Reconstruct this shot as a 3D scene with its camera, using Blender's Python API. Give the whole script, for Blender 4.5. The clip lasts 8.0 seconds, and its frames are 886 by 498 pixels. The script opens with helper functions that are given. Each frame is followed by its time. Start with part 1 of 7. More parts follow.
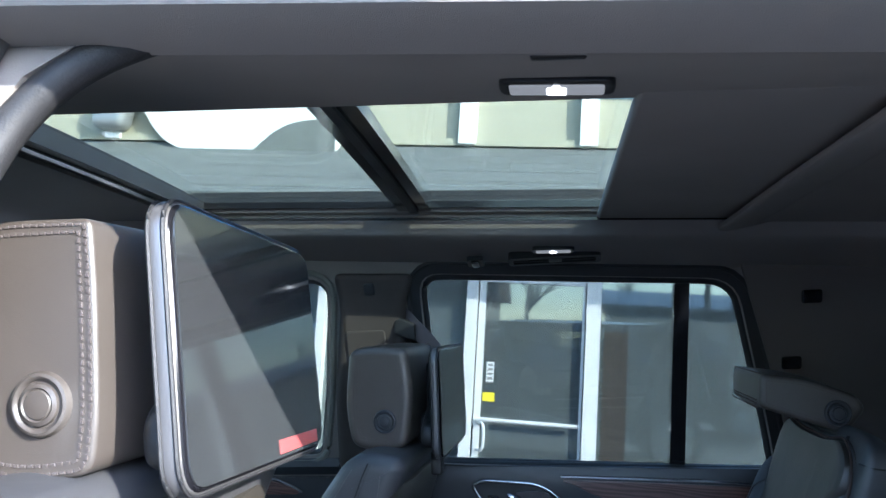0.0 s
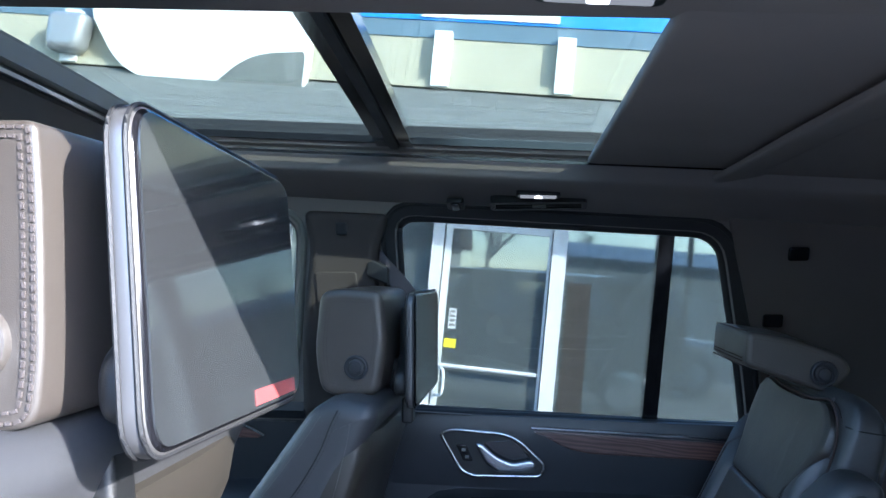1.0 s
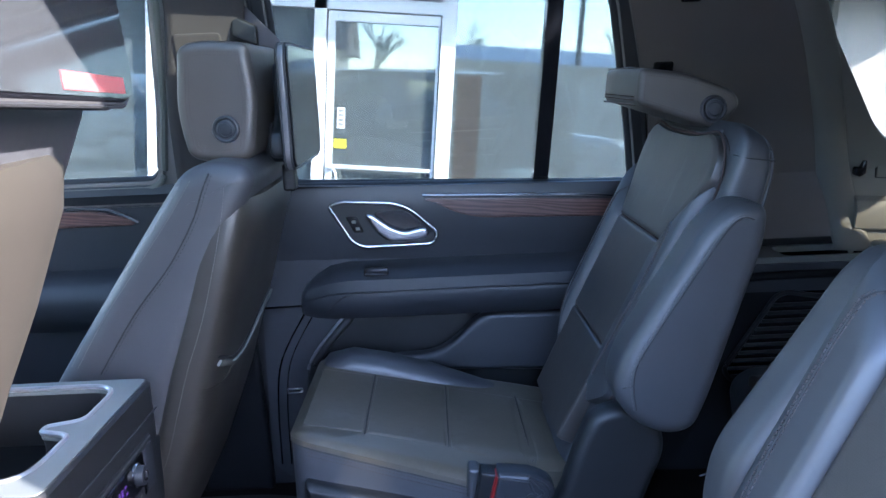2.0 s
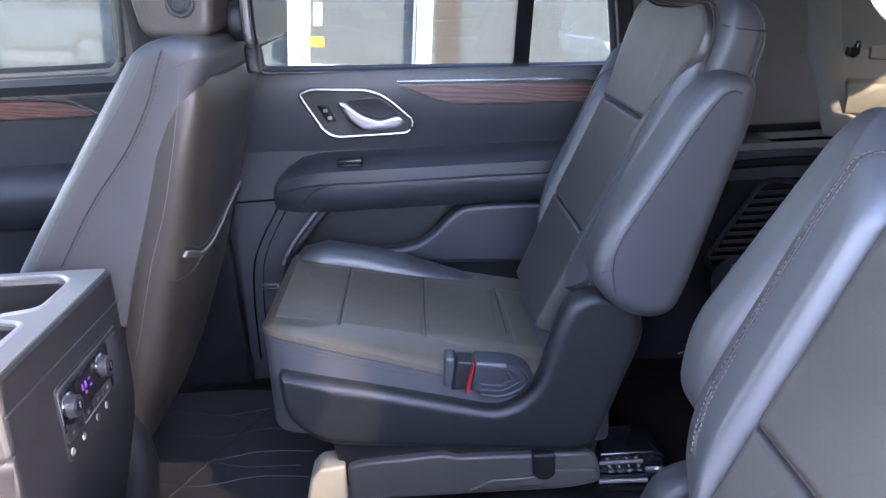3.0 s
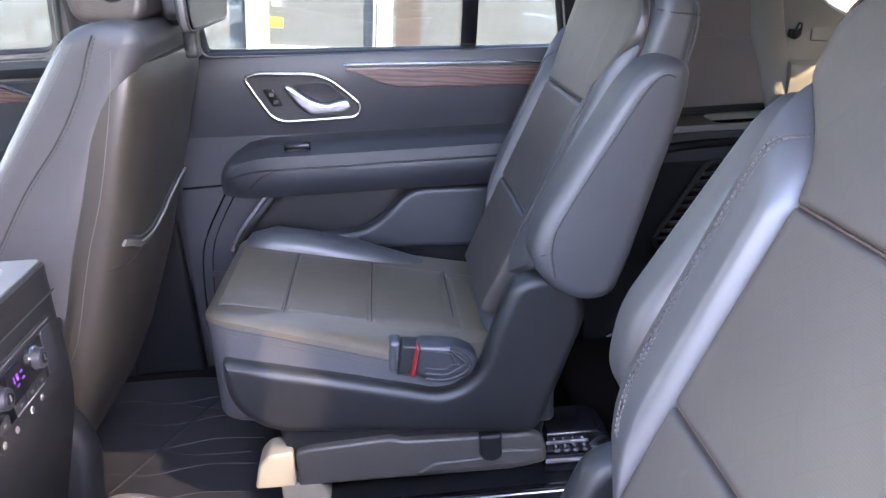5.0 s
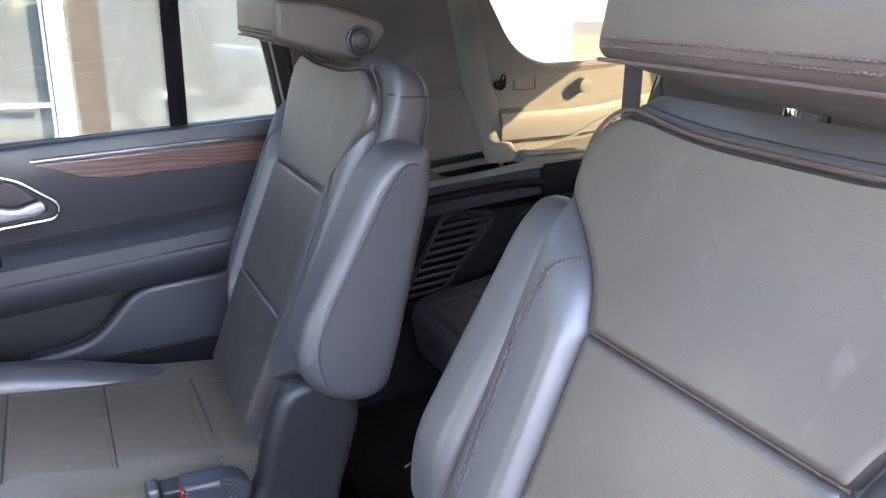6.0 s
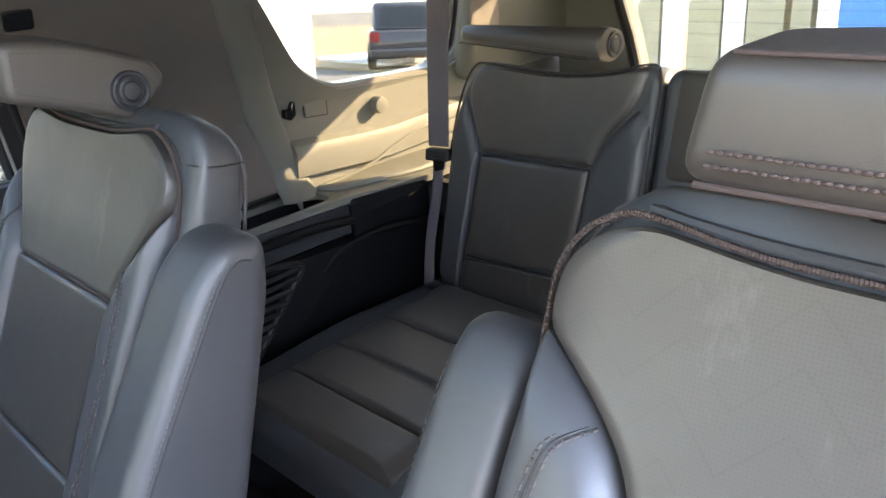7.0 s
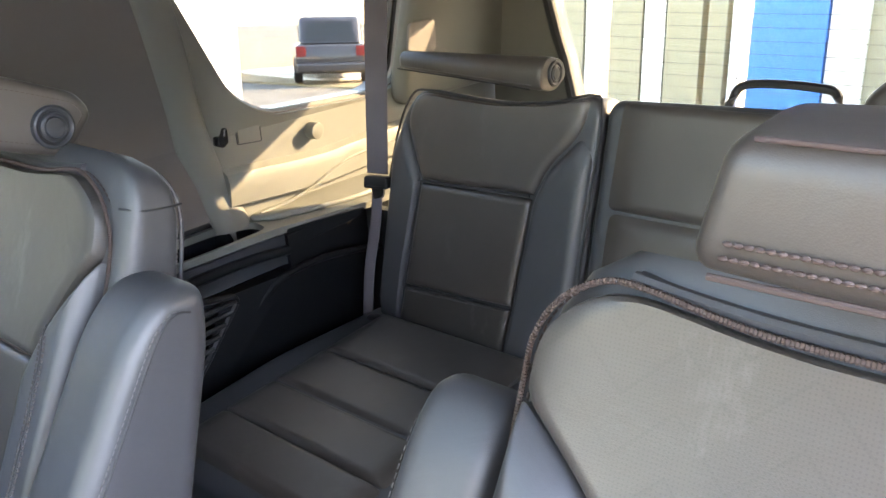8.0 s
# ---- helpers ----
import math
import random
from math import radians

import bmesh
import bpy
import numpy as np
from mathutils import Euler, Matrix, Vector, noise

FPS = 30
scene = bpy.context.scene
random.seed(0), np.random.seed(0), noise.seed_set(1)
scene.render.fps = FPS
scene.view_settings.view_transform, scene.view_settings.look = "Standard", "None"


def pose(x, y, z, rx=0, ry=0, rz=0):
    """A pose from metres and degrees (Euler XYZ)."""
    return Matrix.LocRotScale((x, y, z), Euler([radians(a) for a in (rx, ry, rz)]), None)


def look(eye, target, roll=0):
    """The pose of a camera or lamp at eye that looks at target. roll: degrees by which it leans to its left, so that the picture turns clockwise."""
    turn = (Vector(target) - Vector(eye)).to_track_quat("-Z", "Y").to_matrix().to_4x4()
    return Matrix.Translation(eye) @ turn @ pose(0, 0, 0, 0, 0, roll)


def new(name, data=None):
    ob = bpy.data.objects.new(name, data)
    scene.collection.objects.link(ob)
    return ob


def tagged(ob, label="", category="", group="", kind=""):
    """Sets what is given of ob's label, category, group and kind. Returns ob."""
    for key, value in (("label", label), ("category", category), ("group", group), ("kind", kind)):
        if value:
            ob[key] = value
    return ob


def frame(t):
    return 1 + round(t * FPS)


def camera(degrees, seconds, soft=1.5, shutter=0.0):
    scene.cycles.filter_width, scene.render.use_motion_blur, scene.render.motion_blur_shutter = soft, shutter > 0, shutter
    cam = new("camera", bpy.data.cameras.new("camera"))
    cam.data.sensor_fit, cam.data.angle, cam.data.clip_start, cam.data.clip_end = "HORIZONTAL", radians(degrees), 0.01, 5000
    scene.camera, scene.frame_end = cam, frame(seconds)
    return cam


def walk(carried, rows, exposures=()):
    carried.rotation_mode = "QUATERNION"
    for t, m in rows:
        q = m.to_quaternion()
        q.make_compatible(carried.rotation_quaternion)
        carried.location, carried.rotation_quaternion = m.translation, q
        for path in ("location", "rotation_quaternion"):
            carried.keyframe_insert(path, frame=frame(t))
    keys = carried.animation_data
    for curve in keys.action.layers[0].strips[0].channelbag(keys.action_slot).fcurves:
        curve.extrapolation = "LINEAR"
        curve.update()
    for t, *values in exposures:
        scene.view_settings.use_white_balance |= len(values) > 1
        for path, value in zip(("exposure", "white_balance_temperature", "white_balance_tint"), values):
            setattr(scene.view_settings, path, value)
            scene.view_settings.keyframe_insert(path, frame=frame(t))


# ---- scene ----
from mathutils.bvhtree import BVHTree

# Car space: x towards the tail, y towards the far side, z up; the car stands nose-down on a slope.
UP = Vector((0.09758, 0.0284, 0.99482)).normalized()
CAR = Matrix.Translation((0.7, 1.2, 0)) @ UP.rotation_difference(Vector((0, 0, 1))).to_matrix().to_4x4() @ Matrix.Translation((-0.7, -1.2, 0))

# ---- camera ----
cam = camera(59.8, 8.0, soft=1.5)
PATH = [
    (0.0, (0.653, 0.12, 1.571), (0.318, 2.082, 1.767), -2.3),
    (0.5, (0.632, 0.161, 1.568), (0.309, 2.128, 1.724), -0.9),
    (1.0, (0.606, 0.196, 1.569), (0.365, 2.181, 1.623), -0.1),
    (1.5, (0.614, 0.245, 1.525), (0.532, 2.234, 1.329), -1.2),
    (2.0, (0.615, 0.281, 1.463), (0.636, 2.233, 1.026), -2.4),
    (2.2, (0.616, 0.295, 1.449), (0.662, 2.227, 0.934), -2.8),
    (3.5, (0.657, 0.323, 1.406), (0.701, 2.195, 0.702), -2.8),
    (4.0, (0.681, 0.312, 1.406), (0.677, 2.176, 0.682), -3.4),
    (5.5, (0.668, 0.338, 1.447), (1.044, 2.166, 0.728), -2.5),
    (6.0, (0.664, 0.438, 1.502), (1.467, 2.128, 0.794), -4.0),
    (6.5, (0.691, 0.595, 1.522), (1.794, 2.091, 0.785), -5.1),
    (7.0, (0.71, 0.715, 1.533), (2.009, 2.027, 0.764), -4.8),
    (7.5, (0.72, 0.759, 1.545), (2.121, 1.969, 0.788), -3.8),
    (8.0, (0.726, 0.759, 1.551), (2.157, 1.939, 0.803), -3.3),
]
EXPOSURES = [(0.0, 3.6, 5450, 12), (1.0, 3.82, 5350, 14), (1.5, 4.28, 5450, 16), (2.0, 4.72, 5500, 20), (3.5, 5.8, 6950, 33), (4.0, 5.88, 7000, 33), (5.5, 5.95, 7200, 32), (6.5, 5.8, 7550, 24), (7.0, 5.9, 7600, 23), (8.0, 6.25, 7650, 24)]
walk(cam, [(t, CAR @ look(eye, target, roll)) for t, eye, target, roll in PATH], EXPOSURES)

# ---- light ----
SUN = (CAR.to_3x3() @ Vector((0.78, -0.50, 0.37))).normalized()
world = bpy.data.worlds.new("sky")
scene.world = world
world.use_nodes = True
sky = world.node_tree.nodes.new("ShaderNodeTexSky")
sky.sky_type = "NISHITA"
sky.sun_disc = False
sky.sun_elevation = math.asin(SUN.z)
sky.sun_rotation = math.atan2(SUN.x, SUN.y)
world.node_tree.links.new(sky.outputs[0], world.node_tree.nodes["Background"].inputs[0])
world.node_tree.nodes["Background"].inputs[1].default_value = 0.15
sun = new("sun", bpy.data.lights.new("sun", "SUN"))
sun.data.energy, sun.data.angle, sun.data.color = 2.0, radians(0.5), (1.0, 0.91, 0.73)
sun.matrix_world = look(SUN * 30, (0, 0, 0))


# ---- materials ----
def material(name, base, rough=0.5, metal=0.0, spots=0.25, scale=6.0, grain=0.0, grain_scale=600.0, bump=0.15, coat=0.0, spec=0.5, second=None):
    """Base colour broken by large soft stains and fine grain, with relief of the same grain."""
    m = bpy.data.materials.new(name)
    m.use_nodes = True
    nt = m.node_tree
    b = nt.nodes["Principled BSDF"]
    b.inputs["Roughness"].default_value, b.inputs["Metallic"].default_value = rough, metal
    b.inputs["Coat Weight"].default_value, b.inputs["Specular IOR Level"].default_value = coat, spec
    co = nt.nodes.new("ShaderNodeTexCoord")
    big = nt.nodes.new("ShaderNodeTexNoise")
    big.inputs["Scale"].default_value, big.inputs["Detail"].default_value = scale, 5
    nt.links.new(co.outputs["Object"], big.inputs["Vector"])
    mix = nt.nodes.new("ShaderNodeMix")
    mix.data_type = "RGBA"
    other = second or tuple(c * (1 - spots) for c in base)
    mix.inputs["A"].default_value, mix.inputs["B"].default_value = (*base, 1), (*other, 1)
    nt.links.new(big.outputs["Fac"], mix.inputs["Factor"])
    colour = mix.outputs["Result"]
    fine = nt.nodes.new("ShaderNodeTexVoronoi" if grain else "ShaderNodeTexNoise")
    fine.inputs["Scale"].default_value = grain_scale
    nt.links.new(co.outputs["Object"], fine.inputs["Vector"])
    height = fine.outputs["Distance"] if grain else fine.outputs["Fac"]
    if bump:
        bp = nt.nodes.new("ShaderNodeBump")
        bp.inputs["Strength"].default_value, bp.inputs["Distance"].default_value = bump, 0.002
        nt.links.new(height, bp.inputs["Height"])
        nt.links.new(bp.outputs[0], b.inputs["Normal"])
    rr = nt.nodes.new("ShaderNodeMapRange")
    rr.inputs["To Min"].default_value, rr.inputs["To Max"].default_value = rough * 0.85, min(1, rough * 1.15)
    nt.links.new(big.outputs["Fac"], rr.inputs["Value"])
    nt.links.new(rr.outputs[0], b.inputs["Roughness"])
    nt.links.new(colour, b.inputs["Base Color"])
    return m


def glass(name, tint, rough=0.0, shine=0.6):
    m = bpy.data.materials.new(name)
    m.use_nodes = True
    nt = m.node_tree
    out = nt.nodes["Material Output"]
    nt.nodes.remove(nt.nodes["Principled BSDF"])
    clear, gloss, mix, lw, power, scale = (nt.nodes.new(k) for k in ("ShaderNodeBsdfTransparent", "ShaderNodeBsdfGlossy", "ShaderNodeMixShader", "ShaderNodeLayerWeight", "ShaderNodeMath", "ShaderNodeMath"))
    clear.inputs[0].default_value = (*tint, 1)
    gloss.inputs["Roughness"].default_value = rough
    power.operation, power.inputs[1].default_value = "POWER", 5.0
    scale.operation, scale.inputs[1].default_value, scale.inputs[2].default_value = "MULTIPLY_ADD", shine, 0.03
    nt.links.new(lw.outputs["Facing"], power.inputs[0])
    nt.links.new(power.outputs[0], scale.inputs[0])
    nt.links.new(scale.outputs[0], mix.inputs[0])
    nt.links.new(clear.outputs[0], mix.inputs[1])
    nt.links.new(gloss.outputs[0], mix.inputs[2])
    nt.links.new(mix.outputs[0], out.inputs["Surface"])
    return m


def worn(m, colour, scale, start, amount):
    """Pale scuff marks and fine creases on a used surface."""
    nt = m.node_tree
    b = nt.nodes["Principled BSDF"]
    co, mp, n, mr, mix = (nt.nodes.new(k) for k in ("ShaderNodeTexCoord", "ShaderNodeMapping", "ShaderNodeTexNoise", "ShaderNodeMapRange", "ShaderNodeMix"))
    mp.inputs["Scale"].default_value, mp.inputs["Rotation"].default_value = (1.0, 1.0, 0.45), (0.3, 0.5, 0.2)
    n.inputs["Scale"].default_value, n.inputs["Detail"].default_value, n.inputs["Roughness"].default_value = scale, 6, 0.65
    mr.inputs["From Min"].default_value, mr.inputs["From Max"].default_value, mr.inputs["To Max"].default_value = start, start + 0.16, amount
    mix.data_type = "RGBA"
    mix.inputs["B"].default_value = (*colour, 1)
    old = b.inputs["Base Color"].links[0].from_socket
    nt.links.new(co.outputs["Object"], mp.inputs["Vector"])
    nt.links.new(mp.outputs[0], n.inputs["Vector"])
    nt.links.new(n.outputs["Fac"], mr.inputs["Value"])
    nt.links.new(mr.outputs[0], mix.inputs["Factor"])
    nt.links.new(old, mix.inputs["A"])
    nt.links.new(mix.outputs["Result"], b.inputs["Base Color"])
    # shallow creases
    cr, bp = nt.nodes.new("ShaderNodeTexNoise"), nt.nodes.new("ShaderNodeBump")
    cr.inputs["Scale"].default_value, cr.inputs["Detail"].default_value, cr.inputs["Distortion"].default_value = 22, 3, 1.5
    bp.inputs["Strength"].default_value, bp.inputs["Distance"].default_value = 0.1, 0.004
    nt.links.new(co.outputs["Object"], cr.inputs["Vector"])
    nt.links.new(cr.outputs["Fac"], bp.inputs["Height"])
    first = b.inputs["Normal"].links[0].from_node
    nt.links.new(bp.outputs[0], first.inputs["Normal"])
    return m


LEATHER = material("black_leather", (0.066, 0.056, 0.049), 0.43, spots=0.4, scale=9, grain=1, grain_scale=1200, bump=0.06, spec=0.65)
LEATHER_SIDE = material("smooth_black_leather", (0.047, 0.048, 0.053), 0.48, spots=0.4, scale=7, grain=1, grain_scale=1300, bump=0.06, spec=0.75)
worn(LEATHER, (0.12, 0.115, 0.11), 9, 0.6, 0.35)
worn(LEATHER_SIDE, (0.105, 0.105, 0.11), 7, 0.62, 0.3)


def perforated(name, axes, base, rough, spec):
    """Leather with a regular grid of small punched holes, laid over two of the three axes."""
    m = material(name, base, rough, spots=0.4, scale=8, grain=1, grain_scale=1100, bump=0.06, spec=spec)
    nt = m.node_tree
    co, sep, com = nt.nodes.new("ShaderNodeTexCoord"), nt.nodes.new("ShaderNodeSeparateXYZ"), nt.nodes.new("ShaderNodeCombineXYZ")
    nt.links.new(co.outputs["Object"], sep.inputs[0])
    nt.links.new(sep.outputs[axes[0]], com.inputs["X"])
    nt.links.new(sep.outputs[axes[1]], com.inputs["Y"])
    vor = nt.nodes.new("ShaderNodeTexVoronoi")
    vor.voronoi_dimensions = "2D"
    vor.inputs["Scale"].default_value, vor.inputs["Randomness"].default_value = 400, 0.0
    nt.links.new(com.outputs[0], vor.inputs["Vector"])
    ramp = nt.nodes.new("ShaderNodeMapRange")
    ramp.inputs["From Min"].default_value, ramp.inputs["From Max"].default_value = 0.16, 0.26
    nt.links.new(vor.outputs["Distance"], ramp.inputs["Value"])
    b = nt.nodes["Principled BSDF"]
    old = b.inputs["Base Color"].links[0].from_socket
    mul = nt.nodes.new("ShaderNodeMix")
    mul.data_type = "RGBA"
    mul.inputs["A"].default_value = (*(0.62 * c for c in base), 1)
    nt.links.new(ramp.outputs[0], mul.inputs["Factor"])
    nt.links.new(old, mul.inputs["B"])
    # zigzag lines where the holes run together
    tri, add, saw, line, dark = (nt.nodes.new(k) for k in ("ShaderNodeMath", "ShaderNodeMath", "ShaderNodeMath", "ShaderNodeMapRange", "ShaderNodeMix"))
    tri.operation, tri.inputs[1].default_value = "PINGPONG", 0.03
    add.operation = "ADD"
    saw.operation, saw.inputs[1].default_value = "PINGPONG", 0.016
    line.inputs["From Min"].default_value, line.inputs["From Max"].default_value, line.inputs["To Min"].default_value = 0.0003, 0.0016, 0.88
    nt.links.new(sep.outputs[axes[0]], tri.inputs[0])
    nt.links.new(sep.outputs[axes[1]], add.inputs[0])
    nt.links.new(tri.outputs[0], add.inputs[1])
    nt.links.new(add.outputs[0], saw.inputs[0])
    nt.links.new(saw.outputs[0], line.inputs["Value"])
    dark.data_type, dark.blend_type = "RGBA", "MULTIPLY"
    dark.inputs["Factor"].default_value = 1.0
    nt.links.new(mul.outputs["Result"], dark.inputs["A"])
    nt.links.new(line.outputs[0], dark.inputs["B"])
    nt.links.new(dark.outputs["Result"], b.inputs["Base Color"])
    return worn(m, (0.16, 0.15, 0.145), 10, 0.6, 0.5)


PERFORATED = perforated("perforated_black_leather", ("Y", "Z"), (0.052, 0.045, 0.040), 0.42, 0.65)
# Cushion tops are the same leather; golden sheen is put into their lighter colour.
PERFORATED_FLAT_LIT = perforated("sheen_lit_cushion_leather", ("X", "Y"), (0.105, 0.088, 0.062), 0.35, 0.65)
# Darker copy of the seat leather, so the front seats' rears look shaded.
SHADED_BACK = material("shade_dark_seat_leather", (0.030, 0.026, 0.021), 0.48, spots=0.3, scale=8, grain=1, grain_scale=1200, bump=0.05, spec=0.5)
PLASTIC = material("black_moulded_plastic", (0.014, 0.0147, 0.016), 0.42, spots=0.3, scale=10, grain_scale=1500, bump=0.2, spec=0.4)
TRIMBLACK = material("matt_black_trim", (0.005, 0.0055, 0.007), 0.55, spots=0.25, scale=8, grain_scale=1400, bump=0.2, spec=0.18)
SOFT = material("soft_black_trim", (0.024, 0.026, 0.031), 0.43, spots=0.2, scale=5, grain=1, grain_scale=800, bump=0.1)
GREYTRIM = material("grey_pillar_trim", (0.142, 0.142, 0.124), 0.5, spots=0.15, scale=6, grain_scale=1500, bump=0.15)
PILLARDARK = material("dark_pillar_cloth", (0.14, 0.124, 0.114), 0.85, spots=0.2, scale=5, grain_scale=1400, bump=0.25, spec=0.25)
HEADLINER = material("dark_headliner_cloth", (0.25, 0.226, 0.21), 0.95, spots=0.2, scale=5, grain_scale=1400, bump=0.3, spec=0.2)
GLOSSBLACK = material("gloss_black", (0.008, 0.008, 0.01), 0.12, spots=0.1, scale=8, grain_scale=50, bump=0.0)
RUBBER = material("black_rubber", (0.018, 0.018, 0.02), 0.6, spots=0.3, scale=12, grain_scale=500, bump=0.2)
CARPET = material("brown_black_carpet", (0.010, 0.007, 0.006), 0.95, spots=0.4, scale=14, grain_scale=900, bump=0.9, spec=0.1)
SATIN = material("satin_grey_metal", (0.33, 0.33, 0.34), 0.34, 0.7, spots=0.1, scale=10, grain_scale=400, bump=0.02)
CHROME = material("satin_chrome", (0.75, 0.76, 0.78), 0.16, 1.0, spots=0.05, scale=8, grain_scale=300, bump=0.0)
BEZELCHROME = material("dark_satin_chrome", (0.42, 0.42, 0.44), 0.24, 1.0, spots=0.05, scale=8, grain_scale=300, bump=0.0)
STEEL = material("painted_steel_rail", (0.085, 0.08, 0.072), 0.42, 0.1, spots=0.3, scale=12, grain_scale=300, bump=0.1)
# Rail steel made pale: sunlight on the front foot put into the colour.
SUNLIT_STEEL = material("sunlit_rail_steel", (0.34, 0.31, 0.24), 0.5, 0.1, spots=0.2, scale=14, grain_scale=300, bump=0.1)
THREAD = material("brown_thread", (0.055, 0.035, 0.030), 0.8, spots=0.2, scale=30, bump=0)
THREADPINK = material("pale_pinkish_thread", (0.07, 0.058, 0.056), 0.8, spots=0.2, scale=30, bump=0)
THREADGREY = material("grey_thread", (0.14, 0.135, 0.13), 0.8, spots=0.2, scale=30, bump=0)
PAINT = material("dark_grey_car_paint", (0.075, 0.075, 0.078), 0.3, 0.3, spots=0.04, scale=2, grain_scale=40, bump=0, coat=0.6)
BELT = material("grey_belt_webbing", (0.1, 0.088, 0.097), 0.8, spots=0.15, scale=20, grain_scale=900, bump=0.4)
RED = material("red_plastic", (0.22, 0.012, 0.012), 0.4, spots=0.1)
LENS = material("lamp_lens", (0.8, 0.8, 0.8), 0.2, spots=0.05)
WINDOW = glass("side_glass", (0.44, 0.465, 0.45))
PRIVACY = glass("tinted_rear_side_glass", (0.34, 0.34, 0.31))
BPILLAR = material("brown_black_pillar_cloth", (0.062, 0.054, 0.052), 0.85, spots=0.2, scale=5, grain_scale=1400, bump=0.25, spec=0.25)
MATRUBBER = material("ribbed_mat_rubber", (0.024, 0.024, 0.027), 0.5, spots=0.4, scale=9, grain_scale=500, bump=0.3)
ROOFGLASS = glass("tinted_roof_glass", (0.53, 0.565, 0.53), shine=0.2)
REARGLASS = glass("rear_glass", (0.42, 0.41, 0.36))


# ---- building blocks ----
def loop(bm, pts):
    return [bm.verts.new(p) for p in pts]


def loft(bm, rings, caps=True, closed=False):
    """Skin between rings of equal length."""
    vs = [loop(bm, r) for r in rings]
    n = len(vs[0])
    pairs = list(zip(vs, vs[1:])) + ([(vs[-1], vs[0])] if closed else [])
    for a, b in pairs:
        for i in range(n):
            j = (i + 1) % n
            bm.faces.new((a[i], a[j], b[j], b[i]))
    if caps and not closed:
        bm.faces.new(vs[0][::-1])
        bm.faces.new(vs[-1])
    return bm


def oval(c, u, v, hu, hv, n=3.0, seg=28):
    """A superellipse ring about c, with half sizes hu along u and hv along v."""
    c, u, v = Vector(c), Vector(u), Vector(v)
    out = []
    for i in range(seg):
        a = 2 * math.pi * (i + 0.5) / seg
        ca, sa = math.cos(a), math.sin(a)
        out.append(c + u * hu * math.copysign(abs(ca) ** (2 / n), ca) + v * hv * math.copysign(abs(sa) ** (2 / n), sa))
    return out


def smooth_path(pts, steps=6, closed=False):
    """A curve through pts (Catmull-Rom)."""
    pts = [Vector(p) for p in pts]
    n = len(pts)
    out = []
    for i in range(n if closed else n - 1):
        if closed:
            a, b, c, d = pts[i - 1], pts[i], pts[(i + 1) % n], pts[(i + 2) % n]
        else:
            a, b, c, d = pts[max(i - 1, 0)], pts[i], pts[i + 1], pts[min(i + 2, n - 1)]
        for k in range(steps):
            t = k / steps
            out.append(0.5 * (2 * b + (c - a) * t + (2 * a - 5 * b + 4 * c - d) * t * t + (3 * b - a - 3 * c + d) * t ** 3))
    if not closed:
        out.append(pts[-1])
    return out


def tube(bm, pts, r, seg=8, closed=False, flat=None):
    """A round bar along pts; flat=(half width, half thickness, width direction) makes a strap."""
    pts = [Vector(p) for p in pts]
    rings, n = [], len(pts)
    for i, p in enumerate(pts):
        a = pts[i - 1] if (i or closed) else p
        b = pts[(i + 1) % n] if (i < n - 1 or closed) else p
        t = (b - a).normalized()
        ref = Vector(flat[2]) if flat else (Vector((0, 0, 1)) if abs(t.z) < 0.9 else Vector((1, 0, 0)))
        u = (ref - t * ref.dot(t)).normalized()
        rings.append(oval(p, u, t.cross(u), flat[0] if flat else r, flat[1] if flat else r, 4 if flat else 2, seg))
    return loft(bm, rings, True, closed)


def rope(bm, pts, r, pitch=0.0021):
    """A ribbed cord along pts."""
    pts = [Vector(p) for p in pts]
    total = sum((b - a).length for a, b in zip(pts, pts[1:]))
    n = max(8, int(total / (pitch / 3)))
    out, i, run, gone = [], 0, 0.0, 0.0
    for k in range(n + 1):
        d = total * k / n * 0.9999
        while i < len(pts) - 2 and gone + (pts[i + 1] - pts[i]).length < d:
            gone += (pts[i + 1] - pts[i]).length
            i += 1
        seg = pts[i + 1] - pts[i]
        out.append((pts[i] + seg.normalized() * (d - gone), seg.normalized()))
    rings = []
    for k, (p, t) in enumerate(out):
        ref = Vector((0, 0, 1)) if abs(t.z) < 0.9 else Vector((1, 0, 0))
        u = (ref - t * ref.dot(t)).normalized()
        rr = r * (0.8, 1.0, 1.12)[k % 3]
        rings.append(oval(p, u, t.cross(u), rr, rr, 2, 6))
    return loft(bm, rings)


def beads(bm, a, b, r, pitch):
    """A row of puffed stitches between two points."""
    a, b = Vector(a), Vector(b)
    n = max(2, int((b - a).length / pitch))
    t = (b - a).normalized()
    u = t.orthogonal().normalized()
    rings = []
    for k in range(n):
        for f, q in ((0.02, 0.35), (0.2, 0.85), (0.5, 1.0), (0.8, 0.85), (0.98, 0.35)):
            rings.append(oval(a.lerp(b, (k + f) / n), u, t.cross(u), r * q, r * q, 2, 8))
    return loft(bm, rings)


def rounded(pts, r, steps=5):
    """A 2D outline with its corners rounded by r (one number, or one for each corner)."""
    out, n = [], len(pts)
    for i in range(n):
        p, a, b = Vector(pts[i]), Vector(pts[i - 1]), Vector(pts[(i + 1) % n])
        rr = r[i] if isinstance(r, (list, tuple)) else r
        if rr <= 0:
            out.append(tuple(p))
            continue
        ua, ub = (a - p), (b - p)
        d = min(rr, ua.length * 0.48, ub.length * 0.48)
        s, e = p + ua.normalized() * d, p + ub.normalized() * d
        for k in range(steps + 1):
            t = k / steps
            out.append(tuple(s * (1 - t) ** 2 + p * 2 * t * (1 - t) + e * t * t))
    return out


